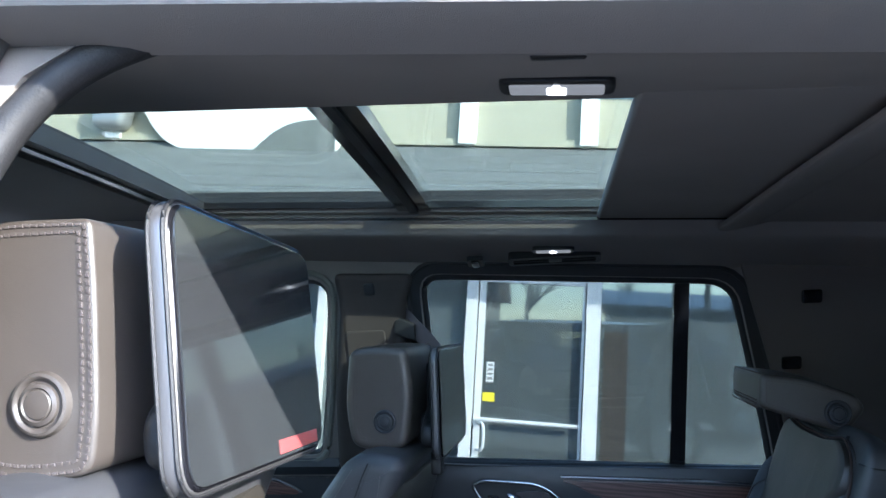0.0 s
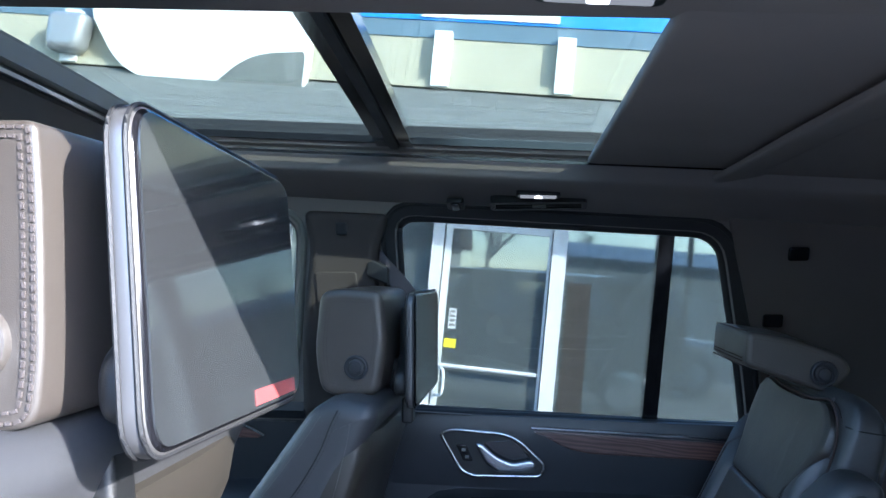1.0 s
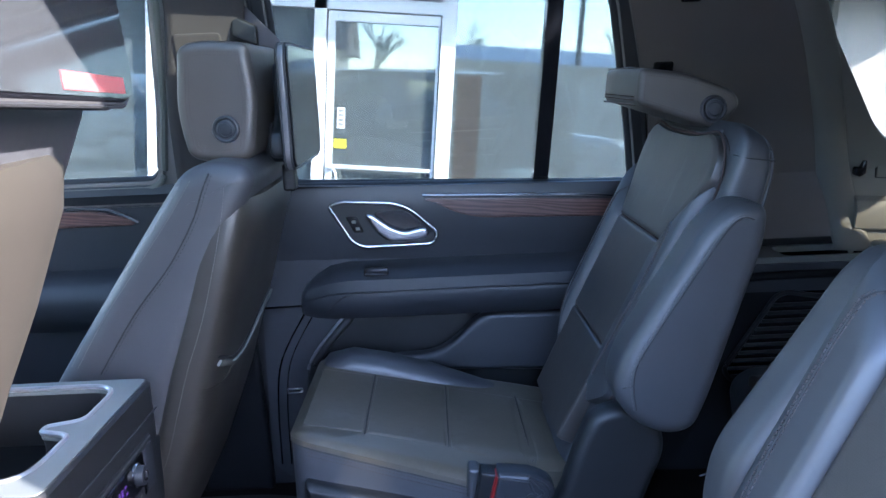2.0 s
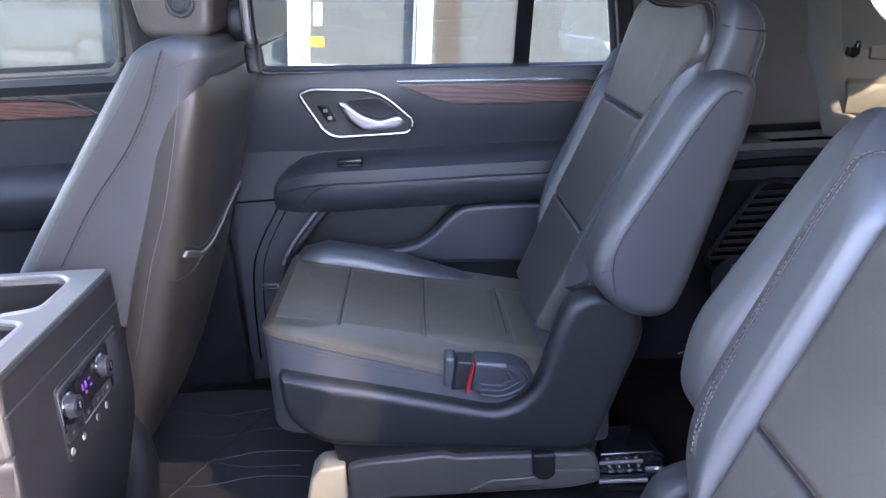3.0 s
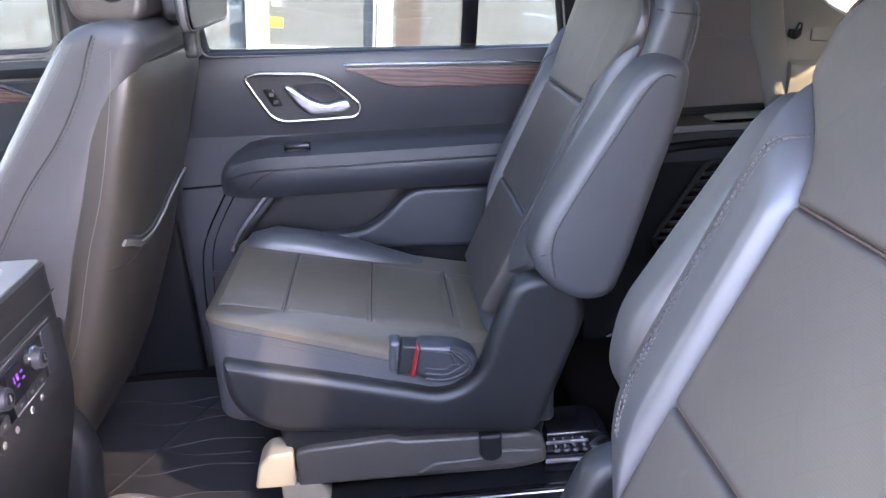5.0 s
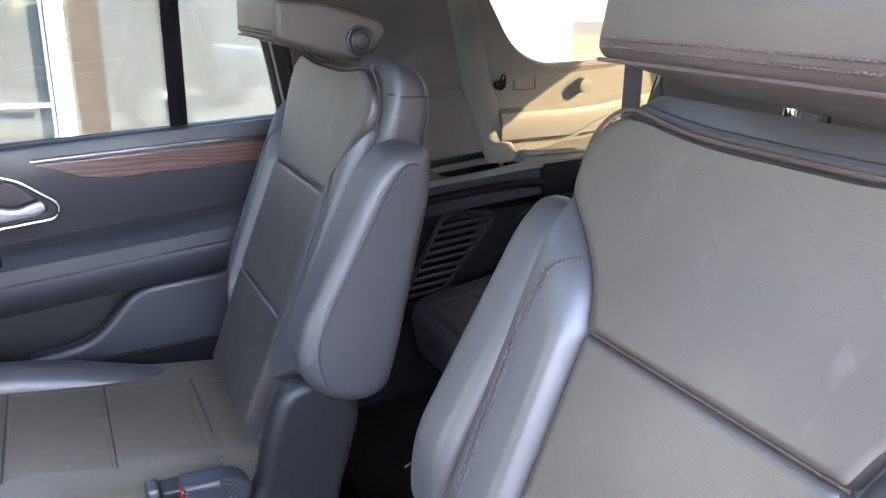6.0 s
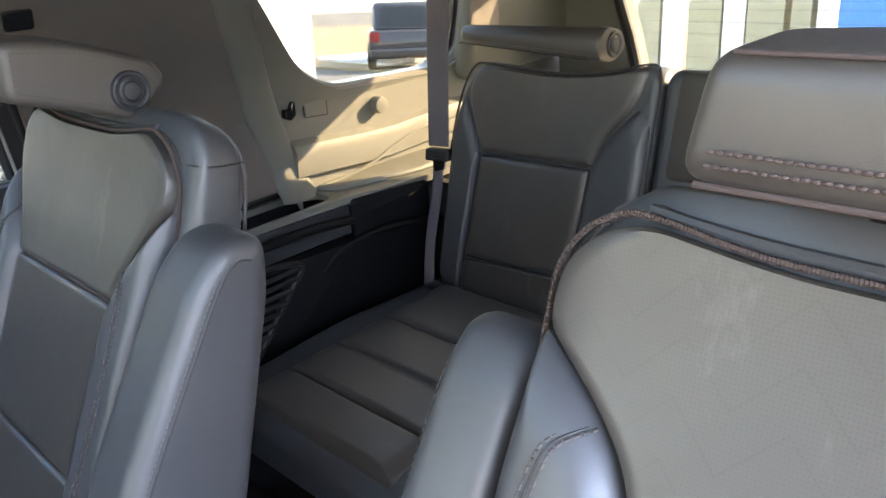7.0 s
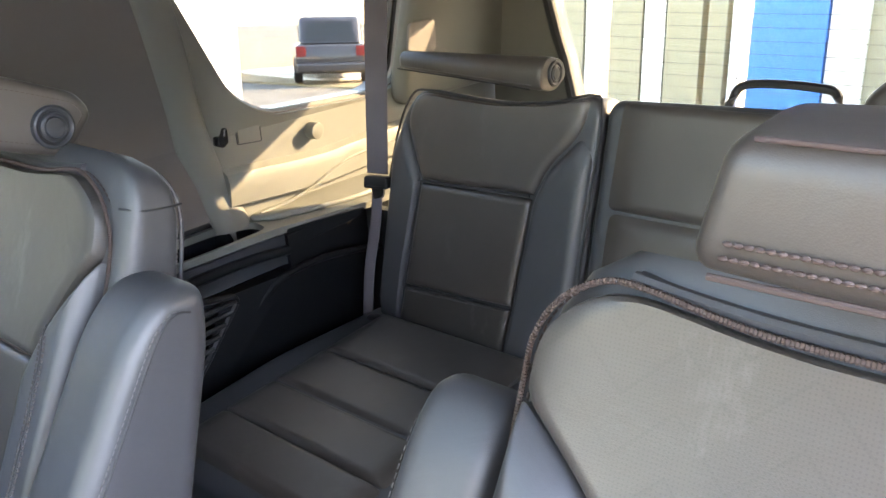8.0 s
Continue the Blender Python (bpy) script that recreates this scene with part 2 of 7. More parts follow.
def prism(bm, outer, holes, place, lo, hi):
    """A sheet with holes: 2D outlines put in space by place(a, b, h), solid from h = lo to h = hi."""
    sheet = bmesh.new()
    edges = []
    for ring in [outer, *holes]:
        vs = [sheet.verts.new((a, b, 0)) for a, b in ring]
        edges += [sheet.edges.new((vs[i], vs[(i + 1) % len(vs)])) for i in range(len(vs))]
    bmesh.ops.triangle_fill(sheet, use_beauty=True, edges=edges)
    top = {v: bm.verts.new(place(v.co.x, v.co.y, hi)) for v in sheet.verts}
    bot = {v: bm.verts.new(place(v.co.x, v.co.y, lo)) for v in sheet.verts}
    for f in sheet.faces:
        bm.faces.new([top[v] for v in f.verts])
        bm.faces.new([bot[v] for v in reversed(f.verts)])
    for e in sheet.edges:
        if len(e.link_faces) == 1:
            a, b = e.verts
            bm.faces.new((top[a], bot[a], bot[b], top[b]))
    sheet.free()
    bmesh.ops.recalc_face_normals(bm, faces=bm.faces)
    return bm


def pad(bm, outline, place, h=0.012, sink=-0.01, rings=7, round_part=0.25):
    """A stuffed panel: a 2D outline put in space by place(a, b, h), domed towards its middle, with rolled edges."""
    n = len(outline)
    ca, cb = sum(p[0] for p in outline) / n, sum(p[1] for p in outline) / n
    levels = [(1.0, sink), (1.0, 0.0)]
    for k in range(1, rings):
        f = k / rings
        s = 1 - f ** 1.6
        edge = min(1.0, (1 - s) / round_part)
        levels.append((s, h * (1 - (1 - edge) ** 2)))
    vs = []
    for s, hh in levels:
        vs.append(loop(bm, [place(ca + (a - ca) * s, cb + (b - cb) * s, hh) for a, b in outline]))
    for r0, r1 in zip(vs, vs[1:]):
        for i in range(n):
            j = (i + 1) % n
            bm.faces.new((r0[i], r0[j], r1[j], r1[i]))
    mid = bm.verts.new(place(ca, cb, h))
    for i in range(n):
        bm.faces.new((vs[-1][i], vs[-1][(i + 1) % n], mid))
    bm.faces.new(vs[0][::-1])
    bmesh.ops.recalc_face_normals(bm, faces=bm.faces)
    return bm


def onto(bm, pts, direction, lift=0.0005):
    """Points dropped along a direction on to a mesh."""
    tree, d = BVHTree.FromBMesh(bm), Vector(direction).normalized()
    out = []
    for p in pts:
        hit = tree.ray_cast(Vector(p) - d * 0.1, d)[0]
        if hit is not None:
            out.append(hit - d * lift)
    return out


def inset(outline, d):
    """A 2D outline moved inwards by d."""
    n = len(outline)
    area = sum(outline[i][0] * outline[(i + 1) % n][1] - outline[(i + 1) % n][0] * outline[i][1] for i in range(n))
    sg = 1 if area > 0 else -1
    out = []
    for i in range(n):
        p, a, b = Vector(outline[i]), Vector(outline[i - 1]), Vector(outline[(i + 1) % n])
        e = (b - a)
        if e.length < 1e-9:
            out.append(tuple(p))
            continue
        e.normalize()
        out.append((p.x - e.y * d * sg, p.y + e.x * d * sg))
    for _ in range(40):  # edges that have turned back shrink to a point
        clean = True
        for i in range(n):
            j = (i + 1) % n
            ex, ey = outline[j][0] - outline[i][0], outline[j][1] - outline[i][1]
            if ex * (out[j][0] - out[i][0]) + ey * (out[j][1] - out[i][1]) < -1e-12:
                out[i] = out[j] = ((out[i][0] + out[j][0]) / 2, (out[i][1] + out[j][1]) / 2)
                clean = False
        if clean:
            break
    return out


def block(bm, outline, place, lo, hi, r, steps=4, grow=0.0):
    """A solid of one outline with rolled edges of radius r, from h = lo to h = hi."""
    rings = [[place(p[0], p[1], lo) for p in inset(outline, r + min(0.004, r))]]
    for k in range(steps + 1):
        a = k / steps * math.pi / 2
        rings.append([place(p[0], p[1], lo + r - r * math.cos(a)) for p in inset(outline, r - r * math.sin(a))])
    mid = (lo + hi) / 2
    if grow:
        rings.append([place(p[0], p[1], mid) for p in inset(outline, -grow)])
    for k in range(steps + 1):
        a = (1 - k / steps) * math.pi / 2
        rings.append([place(p[0], p[1], hi - r + r * math.cos(a)) for p in inset(outline, r - r * math.sin(a))])
    rings.append([place(p[0], p[1], hi) for p in inset(outline, r + min(0.004, r))])
    loft(bm, rings)
    bmesh.ops.recalc_face_normals(bm, faces=bm.faces)
    return bm


def lathe(bm, c, axis, profile, seg=32):
    """A turned piece: rings of (radius, height) along an axis that lies level and across the car."""
    return loft(bm, [oval(Vector(c) + Vector(axis) * h, (1, 0, 0), (0, 0, 1), r, r, 2, seg) for r, h in profile])


KNOB = ((0.0225, -0.006), (0.0225, 0.002), (0.0212, 0.0048), (0.0192, 0.0056), (0.0172, 0.0046), (0.0164, 0.0028), (0.0150, 0.0028), (0.0144, 0.0052), (0.0118, 0.0066), (0.0106, 0.0052), (0.0095, 0.0066), (0.005, 0.0072))


def box(bm, c, size, bevel=0.004, turn=None, seg=2):
    m = Matrix.Translation(c) @ (turn or Matrix()) @ Matrix.Diagonal((*size, 1))
    vs = bmesh.ops.create_cube(bm, size=1, matrix=m)["verts"]
    if bevel:
        es = list({e for v in vs for e in v.link_edges})
        bmesh.ops.bevel(bm, geom=es, offset=bevel, segments=seg, profile=0.7, affect="EDGES")
    return bm


def disc(bm, c, axis, r, h, seg=28, bevel=0.0):
    q = Vector(axis).to_track_quat("Z", "Y").to_matrix().to_4x4()
    vs = bmesh.ops.create_cone(bm, cap_ends=True, segments=seg, radius1=r, radius2=r, depth=h, matrix=Matrix.Translation(c) @ q)["verts"]
    if bevel:
        es = [e for e in {e for v in vs for e in v.link_edges} if any(len(f.verts) > 4 for f in e.link_faces)]
        bmesh.ops.bevel(bm, geom=es, offset=bevel, segments=2, profile=0.7, affect="EDGES")
    return bm


def dashes(bm, pts, place=None, length=0.0042, gap=0.0022, r=0.0006):
    """Single stitches along a curve."""
    pts = [Vector(p) for p in pts]
    run, k = 0.0, 0
    for a, b in zip(pts, pts[1:]):
        d = (b - a).length
        if d < 1e-6:
            continue
        while run < d:
            p = a + (b - a) * (run / d)
            t = (b - a).normalized()
            q = t.to_track_quat("X", "Z").to_matrix().to_4x4()
            bmesh.ops.create_cube(bm, size=1, matrix=Matrix.Translation(p) @ q @ Matrix.Diagonal((length, r * 2, r * 2, 1)))
            run += length + gap
        run -= d
    return bm


SMOOTH = 0.7


def part(name, bm, mat, parent=None, label="", car=True, smooth=True):
    """Links a bmesh as one mesh object, under a thing or part where one is given."""
    if car:
        bm.transform(CAR)
    me = bpy.data.meshes.new(name)
    bmesh.ops.remove_doubles(bm, verts=bm.verts, dist=1e-5)
    for f in bm.faces:
        f.smooth = smooth
    if smooth:
        for e in bm.edges:
            if len(e.link_faces) == 2 and e.calc_face_angle(0) > SMOOTH:
                e.smooth = False
    bm.to_mesh(me)
    bm.free()
    me.materials.append(mat)
    ob = new(name, me)
    if parent:
        ob.parent = parent
        ob.matrix_parent_inverse = parent.matrix_world.inverted()
    if label:
        tagged(ob, label)
    return ob


def thing(name, label, category, base, group="", car=True, kind=""):
    """An Empty at a thing's base, to hold its parts."""
    ob = new(name)
    ob.empty_display_size = 0.05
    ob.matrix_world = (CAR if car else Matrix()) @ Matrix.Translation(base)
    bpy.context.view_layer.update()
    return tagged(ob, label, category, group, kind)


def solo(name, bm, mat, label, category, group="", kind="", car=True, smooth=True):
    return tagged(part(name, bm, mat, None, label, car, smooth), label, category, group, kind)

# ---- the car's shell ----
YC = 1.2  # middle of the car


def far_y(z):
    return 2.03 - 0.32 * max(0.0, z - 1.22)


def far_side(a, b, h):
    return Vector((a, far_y(b) - h, b))


def near_side(a, b, h):
    return Vector((a, 2 * YC - far_y(b) + h, b))


def wall_at(y):
    return lambda a, b, h: Vector((a, y - h, b))


def level(z):
    return lambda a, b, h: Vector((a, b, z + h))


SIDE = [(-1.0, 1.21), (2.5, 1.19), (2.42, 1.5), (2.30, 1.70), (1.0, 1.725), (-0.35, 1.75), (-0.75, 1.55)]
FRONT_PANE = rounded([(-0.8, 1.262), (0.012, 1.262), (0.045, 1.42), (0.085, 1.69), (-0.25, 1.70), (-0.55, 1.52)], [0.03, 0.03, 0, 0.06, 0.05, 0.05])
REAR_PANE = rounded([(0.302, 1.238), (1.074, 1.208), (1.055, 1.33), (0.992, 1.645), (0.297, 1.690)], [0.02, 0.02, 0.1, 0.06, 0.05])
QUARTER_PANE = rounded([(1.60, 1.30), (1.69, 1.245), (2.03, 1.228), (2.09, 1.26), (2.06, 1.60), (1.385, 1.62)], [0.14, 0.14, 0.06, 0.05, 0.08, 0.08], 7)
# Unseen near pane: outline changed from QUARTER_PANE to steer the sun patches inside.
NEAR_QUARTER = rounded([(1.62, 1.34), (1.71, 1.29), (2.08, 1.265), (2.15, 1.28), (2.11, 1.60), (1.385, 1.62)], [0.14, 0.14, 0.06, 0.05, 0.08, 0.08], 7)
NEAR_SIDE = [(-1.0, 1.21), (0.255, 1.21), (0.262, 1.55), (0.29, 1.68), (0.322, 1.735), (0.37, 1.763), (0.44, 1.768), (0.60, 1.752), (0.80, 1.731), (1.0, 1.704), (1.10, 1.64), (1.25, 1.21), (2.5, 1.19), (2.42, 1.5), (2.30, 1.78), (1.0, 1.83), (-0.35, 1.84), (-0.75, 1.55)]
wall_far = solo("wall_far", prism(bmesh.new(), SIDE, [FRONT_PANE, REAR_PANE, QUARTER_PANE], far_side, 0.0, 0.03), HEADLINER, "dark cloth trim round the car's side windows", "trim", kind="structure", smooth=False)
part("body_skin", prism(bmesh.new(), SIDE, [FRONT_PANE, REAR_PANE, QUARTER_PANE], far_side, -0.05, -0.014), PAINT, wall_far, "dark grey painted body side", smooth=False)
part("door_skin", prism(bmesh.new(), [(-1.0, 0.45), (-1.0, 1.205), (2.5, 1.185), (2.5, 0.45)], [], far_side, -0.08, -0.03), PAINT, wall_far, "dark grey painted lower body side", smooth=False)
part("inner_shell", prism(bmesh.new(), [(-1.0, 0.45), (-1.0, 1.205), (2.5, 1.185), (2.5, 0.45)], [], far_side, -0.0295, -0.0275), RUBBER, wall_far, "dark inside of the body", smooth=False)
wall_near = solo("wall_near", prism(bmesh.new(), NEAR_SIDE, [FRONT_PANE, NEAR_QUARTER], near_side, 0.0, 0.03), HEADLINER, "dark trim round the open rear doorway", "trim", kind="structure", smooth=False)
NEAR_SKIN = [(a, b + (0.07 if 0.30 < a < 1.12 and 1.5 < b < 1.78 else 0)) for a, b in NEAR_SIDE]
part("body_skin", prism(bmesh.new(), NEAR_SKIN, [FRONT_PANE, NEAR_QUARTER], near_side, -0.05, -0.004), PAINT, wall_near, "dark grey painted body side", smooth=False)
for a, b in ((-1.0, 0.24), (1.28, 2.5)):
    part("door_skin", prism(bmesh.new(), [(a, 0.45), (a, 1.205), (b, 1.205), (b, 0.45)], [], near_side, -0.08, -0.02), PAINT, wall_near, "dark grey painted lower body side", smooth=False)
DOORWAY = [(0.265, 0.6), (0.265, 1.25), (0.272, 1.55), (0.30, 1.675), (0.332, 1.728), (0.38, 1.755), (0.44, 1.761), (0.60, 1.745), (0.80, 1.724), (1.0, 1.698), (1.09, 1.63), (1.235, 1.21), (1.24, 0.6)]
part("door_seal", tube(bmesh.new(), smooth_path([near_side(a, b, 0.012) for a, b in DOORWAY], 4), 0.012, 10), RUBBER, wall_near, "black rubber door seal")
part("sill", prism(bmesh.new(), [(0.2, 0.36), (1.3, 0.36), (1.3, 0.47), (0.2, 0.47)], [], level(0.5), 0, 0.02), PLASTIC, wall_near, "black plastic door sill", smooth=False)


def pane(outline, place, mat, parent):
    ob = part("pane", prism(bmesh.new(), outline, [], place, -0.012, -0.008), mat, parent, smooth=False)
    return ob


def rim(outline, place, h, r):
    """A seal that runs round a window."""
    return tube(bmesh.new(), [place(a, b, h) for a, b in outline], r, 8, True)


win1 = thing("window_1", "clear front door window with dark seal", "window", (-0.3, 2.0, 1.22), kind="structure")
pane(FRONT_PANE, far_side, WINDOW, win1)
part("seal", rim(FRONT_PANE, far_side, 0.004, 0.011), RUBBER, win1, "black rubber window seal")
part("inner_rim", rim(inset(FRONT_PANE, -0.014), far_side, 0.03, 0.008), GREYTRIM, win1, "light grey pillar edge")
win2 = thing("window_2", "rear door window split by a black divider bar", "window", (0.7, 2.0, 1.22), kind="structure")
pane(REAR_PANE, far_side, WINDOW, win2)
part("divider_bar", prism(bmesh.new(), [(0.842, 1.2), (0.876, 1.2), (0.90, 1.66), (0.868, 1.66)], [], far_side, -0.03, 0.012), GLOSSBLACK, win2, "gloss black divider bar", smooth=False)
part("seal", rim(REAR_PANE, far_side, 0.004, 0.012), RUBBER, win2, "black rubber window seal")
part("door_frame", prism(bmesh.new(), inset(REAR_PANE, -0.024), [inset(REAR_PANE, -0.001)], far_side, 0.0305, 0.0335), RUBBER, win2, "black door frame round the glass", smooth=False)
part("outer_seal", rim(inset(REAR_PANE, -0.026), far_side, 0.032, 0.006), RUBBER, win2, "second rubber seal of the door frame")
win3 = thing("window_3", "rear quarter window with a curved lower corner", "window", (1.8, 2.0, 1.2), kind="structure")
pane(QUARTER_PANE, far_side, PRIVACY, win3)
part("inner_rim", rim(inset(QUARTER_PANE, -0.006), far_side, 0.02, 0.012), GREYTRIM, win3, "grey window rim")
win4 = thing("window_4", "near side rear quarter window, shaped to steer the sun", "window", (1.8, 0.4, 1.2), kind="structure")
pane(NEAR_QUARTER, near_side, PRIVACY, win4)
win5 = thing("window_5", "near side front door window", "window", (-0.3, 0.4, 1.22), kind="structure")
pane(FRONT_PANE, near_side, WINDOW, win5)


# roof lining: a drooping strip along each side, flat parts before and behind the glass
def droop(x):
    return -0.06 * (x - 0.55) - 0.03 * max(0.0, (x - 1.0) / 1.4) ** 2


def strip(profile, x0, x1, mirror=False, steps=16):
    rings = []
    for k in range(steps + 1):
        x = x0 + (x1 - x0) * k / steps
        lean = -0.045 * (max(0.2, min(1.2, x)) - 0.55) if mirror else 0.0
        rings.append([Vector((x, 2 * YC - y if mirror else y, z + droop(x) + lean * max(0, (y - 1.6) / 0.3))) for y, z in profile])
    bm = loft(bmesh.new(), rings)
    bmesh.ops.recalc_face_normals(bm, faces=bm.faces)
    return bm


FAR_STRIP = [(1.615, 1.802), (1.620, 1.786), (1.634, 1.782), (1.638, 1.776), (1.648, 1.746), (1.657, 1.740), (1.70, 1.731), (1.74, 1.725), (1.80, 1.712), (1.85, 1.698), (1.885, 1.684), (1.92, 1.684), (1.92, 1.715), (1.80, 1.765), (1.63, 1.798)]
NEAR_STRIP = [(1.575, 1.80), (1.58, 1.778), (1.62, 1.772), (1.72, 1.758), (1.80, 1.745), (1.84, 1.739), (1.845, 1.733), (1.88, 1.736), (1.90, 1.742), (1.91, 1.765), (1.80, 1.80), (1.59, 1.80)]
solo("ceiling", strip(FAR_STRIP, -0.9, 2.42), HEADLINER, "dark woven headliner along the roof side", "headliner", kind="structure")
solo("ceiling", strip(NEAR_STRIP, -0.9, 2.42, True), HEADLINER, "dark woven headliner above the open doorway", "headliner", kind="structure")
REAR_ROOF = [(0.80, 1.80), (0.80, 1.765), (1.0, 1.772), (1.2, 1.775), (1.4, 1.772), (1.62, 1.765), (1.62, 1.80)]
solo("ceiling", strip(REAR_ROOF, 0.99, 2.42), HEADLINER, "dark woven headliner behind the sunroof", "headliner", kind="structure")
crown = lambda a, b, h: Vector((a, b, 1.812 + droop(a) - 0.1 * max(0, abs(b - YC) - 0.4) + h))
solo("roof_skin", prism(bmesh.new(), [(-0.8, 0.47), (2.4, 0.47), (2.4, 1.93), (-0.8, 1.93)], [[(-0.20, 0.775), (1.0, 0.775), (1.0, 1.632), (-0.20, 1.632)]], crown, 0, 0.012), PAINT, "dark grey painted roof", "roof", kind="structure", smooth=False)

roof = thing("sunroof", "panoramic glass sunroof with black frame and partly drawn shade", "sunroof", (0.4, 1.2, 1.8))


def crossed(x0, x1, y0=0.80, y1=1.61, n=10, z=1.808, t=0.005):
    """A curved sheet across the roof between two edge lines x0(y), x1(y)."""
    rings = []
    for k in range(n + 1):
        y = y0 + (y1 - y0) * k / n
        f = (y - y0) / (y1 - y0)
        a, b = x0[0] + (x0[1] - x0[0]) * f, x1[0] + (x1[1] - x1[0]) * f
        zz = z - 0.02 * (y - YC) ** 2
        rings.append([Vector((a, y, zz + droop(a))), Vector((b, y, zz + droop(b))), Vector((b, y, zz + t + droop(b))), Vector((a, y, zz + t + droop(a)))])
    bm = loft(bmesh.new(), rings)
    bmesh.ops.recalc_face_normals(bm, faces=bm.faces)
    return bm


solo("ceiling", crossed((-0.9, -0.9), (-0.016, -0.166), 0.78, 1.64, z=1.776, t=0.022), HEADLINER, "dark woven headliner ahead of the sunroof", "headliner", kind="structure")
part("pane", crossed((0.02, -0.12), (0.425, 0.35)), ROOFGLASS, roof, "front glass pane")
part("pane", crossed((0.43, 0.355), (1.0, 1.0)), ROOFGLASS, roof, "rear glass pane")
part("cross_bar", crossed((0.398, 0.31), (0.45, 0.378), z=1.79, t=0.018), GLOSSBLACK, roof, "black cross bar between the panes")
part("bar_lip", crossed((0.416, 0.335), (0.428, 0.352), z=1.785, t=0.018), RUBBER, roof, "rubber lip of the cross bar")
part("front_frame", crossed((-0.02, -0.17), (0.035, -0.105), z=1.782, t=0.03), RUBBER, roof, "black front frame")
part("frame_strip", crossed((0.0, -0.145), (0.014, -0.13), z=1.779, t=0.004), SATIN, roof, "thin grey strip on the front frame")
for y0, y1, z0, z1 in ((1.607, 1.622, 1.793, 1.806), (1.617, 1.623, 1.769, 1.774), (0.79, 0.81, 1.78, 1.81)):
    rings = [[Vector((x, y0, z0 + droop(x))), Vector((x, y1, z0 + droop(x))), Vector((x, y1, z1 + droop(x))), Vector((x, y0, z1 + droop(x)))] for x in (-0.16, 0.2, 0.6, 1.0)]
    part("track", loft(bmesh.new(), rings), GLOSSBLACK, roof, "black guide track", smooth=False)
SHADE = rounded([(0.715, 0.78), (0.955, 0.78), (0.95, 1.638), (0.70, 1.638)], [0.01, 0.02, 0.05, 0.01])
part("shade", block(bmesh.new(), SHADE, lambda a, b, h: Vector((a, b, 1.772 + droop(a) + h)), 0, 0.014, 0.006), HEADLINER, roof, "drawn dark cloth sunshade")
lip = smooth_path([(0.925, 0.80, 1.764), (0.93, 1.2, 1.767), (0.928, 1.5, 1.762), (0.925, 1.60, 1.760), (0.95, 1.66, 1.764), (0.98, 1.70, 1.775)], 8)
part("shade_lip", tube(bmesh.new(), [p + Vector((0.034, 0, droop(p.x))) for p in lip], 0, 20, flat=(0.042, 0.007, (1, 0, 0.16))), HEADLINER, roof, "broad rolled headliner edge behind the shade")
for x0, x1, y0, y1 in ((-0.20, 1.0, 1.624, 1.6305), (-0.199, -0.193, 0.776, 1.624), (-0.20, 1.0, 0.7765, 0.783)):
    rings = [[Vector((x, y, z + droop(x))) for x, y, z in ((a, y0, 1.800), (a, y1, 1.800), (a, y1, 1.830), (a, y0, 1.830))] for a in (x0, (x0 + x1) / 2, x1)]
    part("gasket", loft(bmesh.new(), rings), RUBBER, roof, "black rubber roof gasket", smooth=False)

# roof fittings
LAMPLENS = material("lit_lamp_lens", (0.13, 0.13, 0.13), 0.2, spots=0.02)
LAMPLENS.node_tree.nodes["Principled BSDF"].inputs["Emission Color"].default_value = (1, 0.97, 0.92, 1)
LAMPLENS.node_tree.nodes["Principled BSDF"].inputs["Emission Strength"].default_value = 0.022
LAMPBULB = LAMPLENS.copy()
LAMPBULB.name = "lit_lamp_middle"
LAMPBULB.node_tree.nodes["Principled BSDF"].inputs["Emission Strength"].default_value = 0.26


def dome_lamp(c, tilt, slope, label):
    m = pose(*c, tilt, slope)
    lamp = thing("dome_lamp", label, "lamp", c, "roof lamps")
    pl = lambda a, b, h: m @ Vector((a, b, -h * 0.7))
    o = rounded([(-0.044, -0.013), (0.044, -0.013), (0.044, 0.013), (-0.044, 0.013)], 0.01)
    part("housing", block(bmesh.new(), o, pl, -0.014, 0.006, 0.003), PLASTIC, lamp, "black lamp housing")
    for x in (-0.019, 0.019):
        part("lens", block(bmesh.new(), rounded([(x - 0.017, -0.008), (x + 0.017, -0.008), (x + 0.017, 0.008), (x - 0.017, 0.008)], 0.003), pl, 0.0, 0.0085, 0.002), LAMPLENS, lamp, "clear lamp lens")
    part("bulb", block(bmesh.new(), rounded([(-0.008, -0.007), (0.008, -0.007), (0.008, 0.007), (-0.008, 0.007)], 0.003), pl, 0.0, 0.0095, 0.002), LAMPBULB, lamp, "bright lamp middle")


dome_lamp((0.647, 0.70, 1.750), -9, 5, "small roof reading lamp, switched on, in the headliner")
dome_lamp((0.61, 1.735, 1.718), -14, 2, "small roof reading lamp, switched on, beside the air vent")
m = pose(0.61, 1.782, 1.705, -17)
vent = thing("air_vent", "slim black roof air vent above the window", "air vent", (0.61, 1.785, 1.70))
pl = lambda a, b, h: m @ Vector((a, b, -h))
part("frame", prism(bmesh.new(), rounded([(-0.098, -0.022), (0.098, -0.022), (0.098, 0.022), (-0.098, 0.022)], 0.012), [rounded([(-0.088, -0.013), (0.088, -0.013), (0.088, 0.013), (-0.088, 0.013)], 0.006)], pl, -0.01, 0.007), PLASTIC, vent, smooth=False)
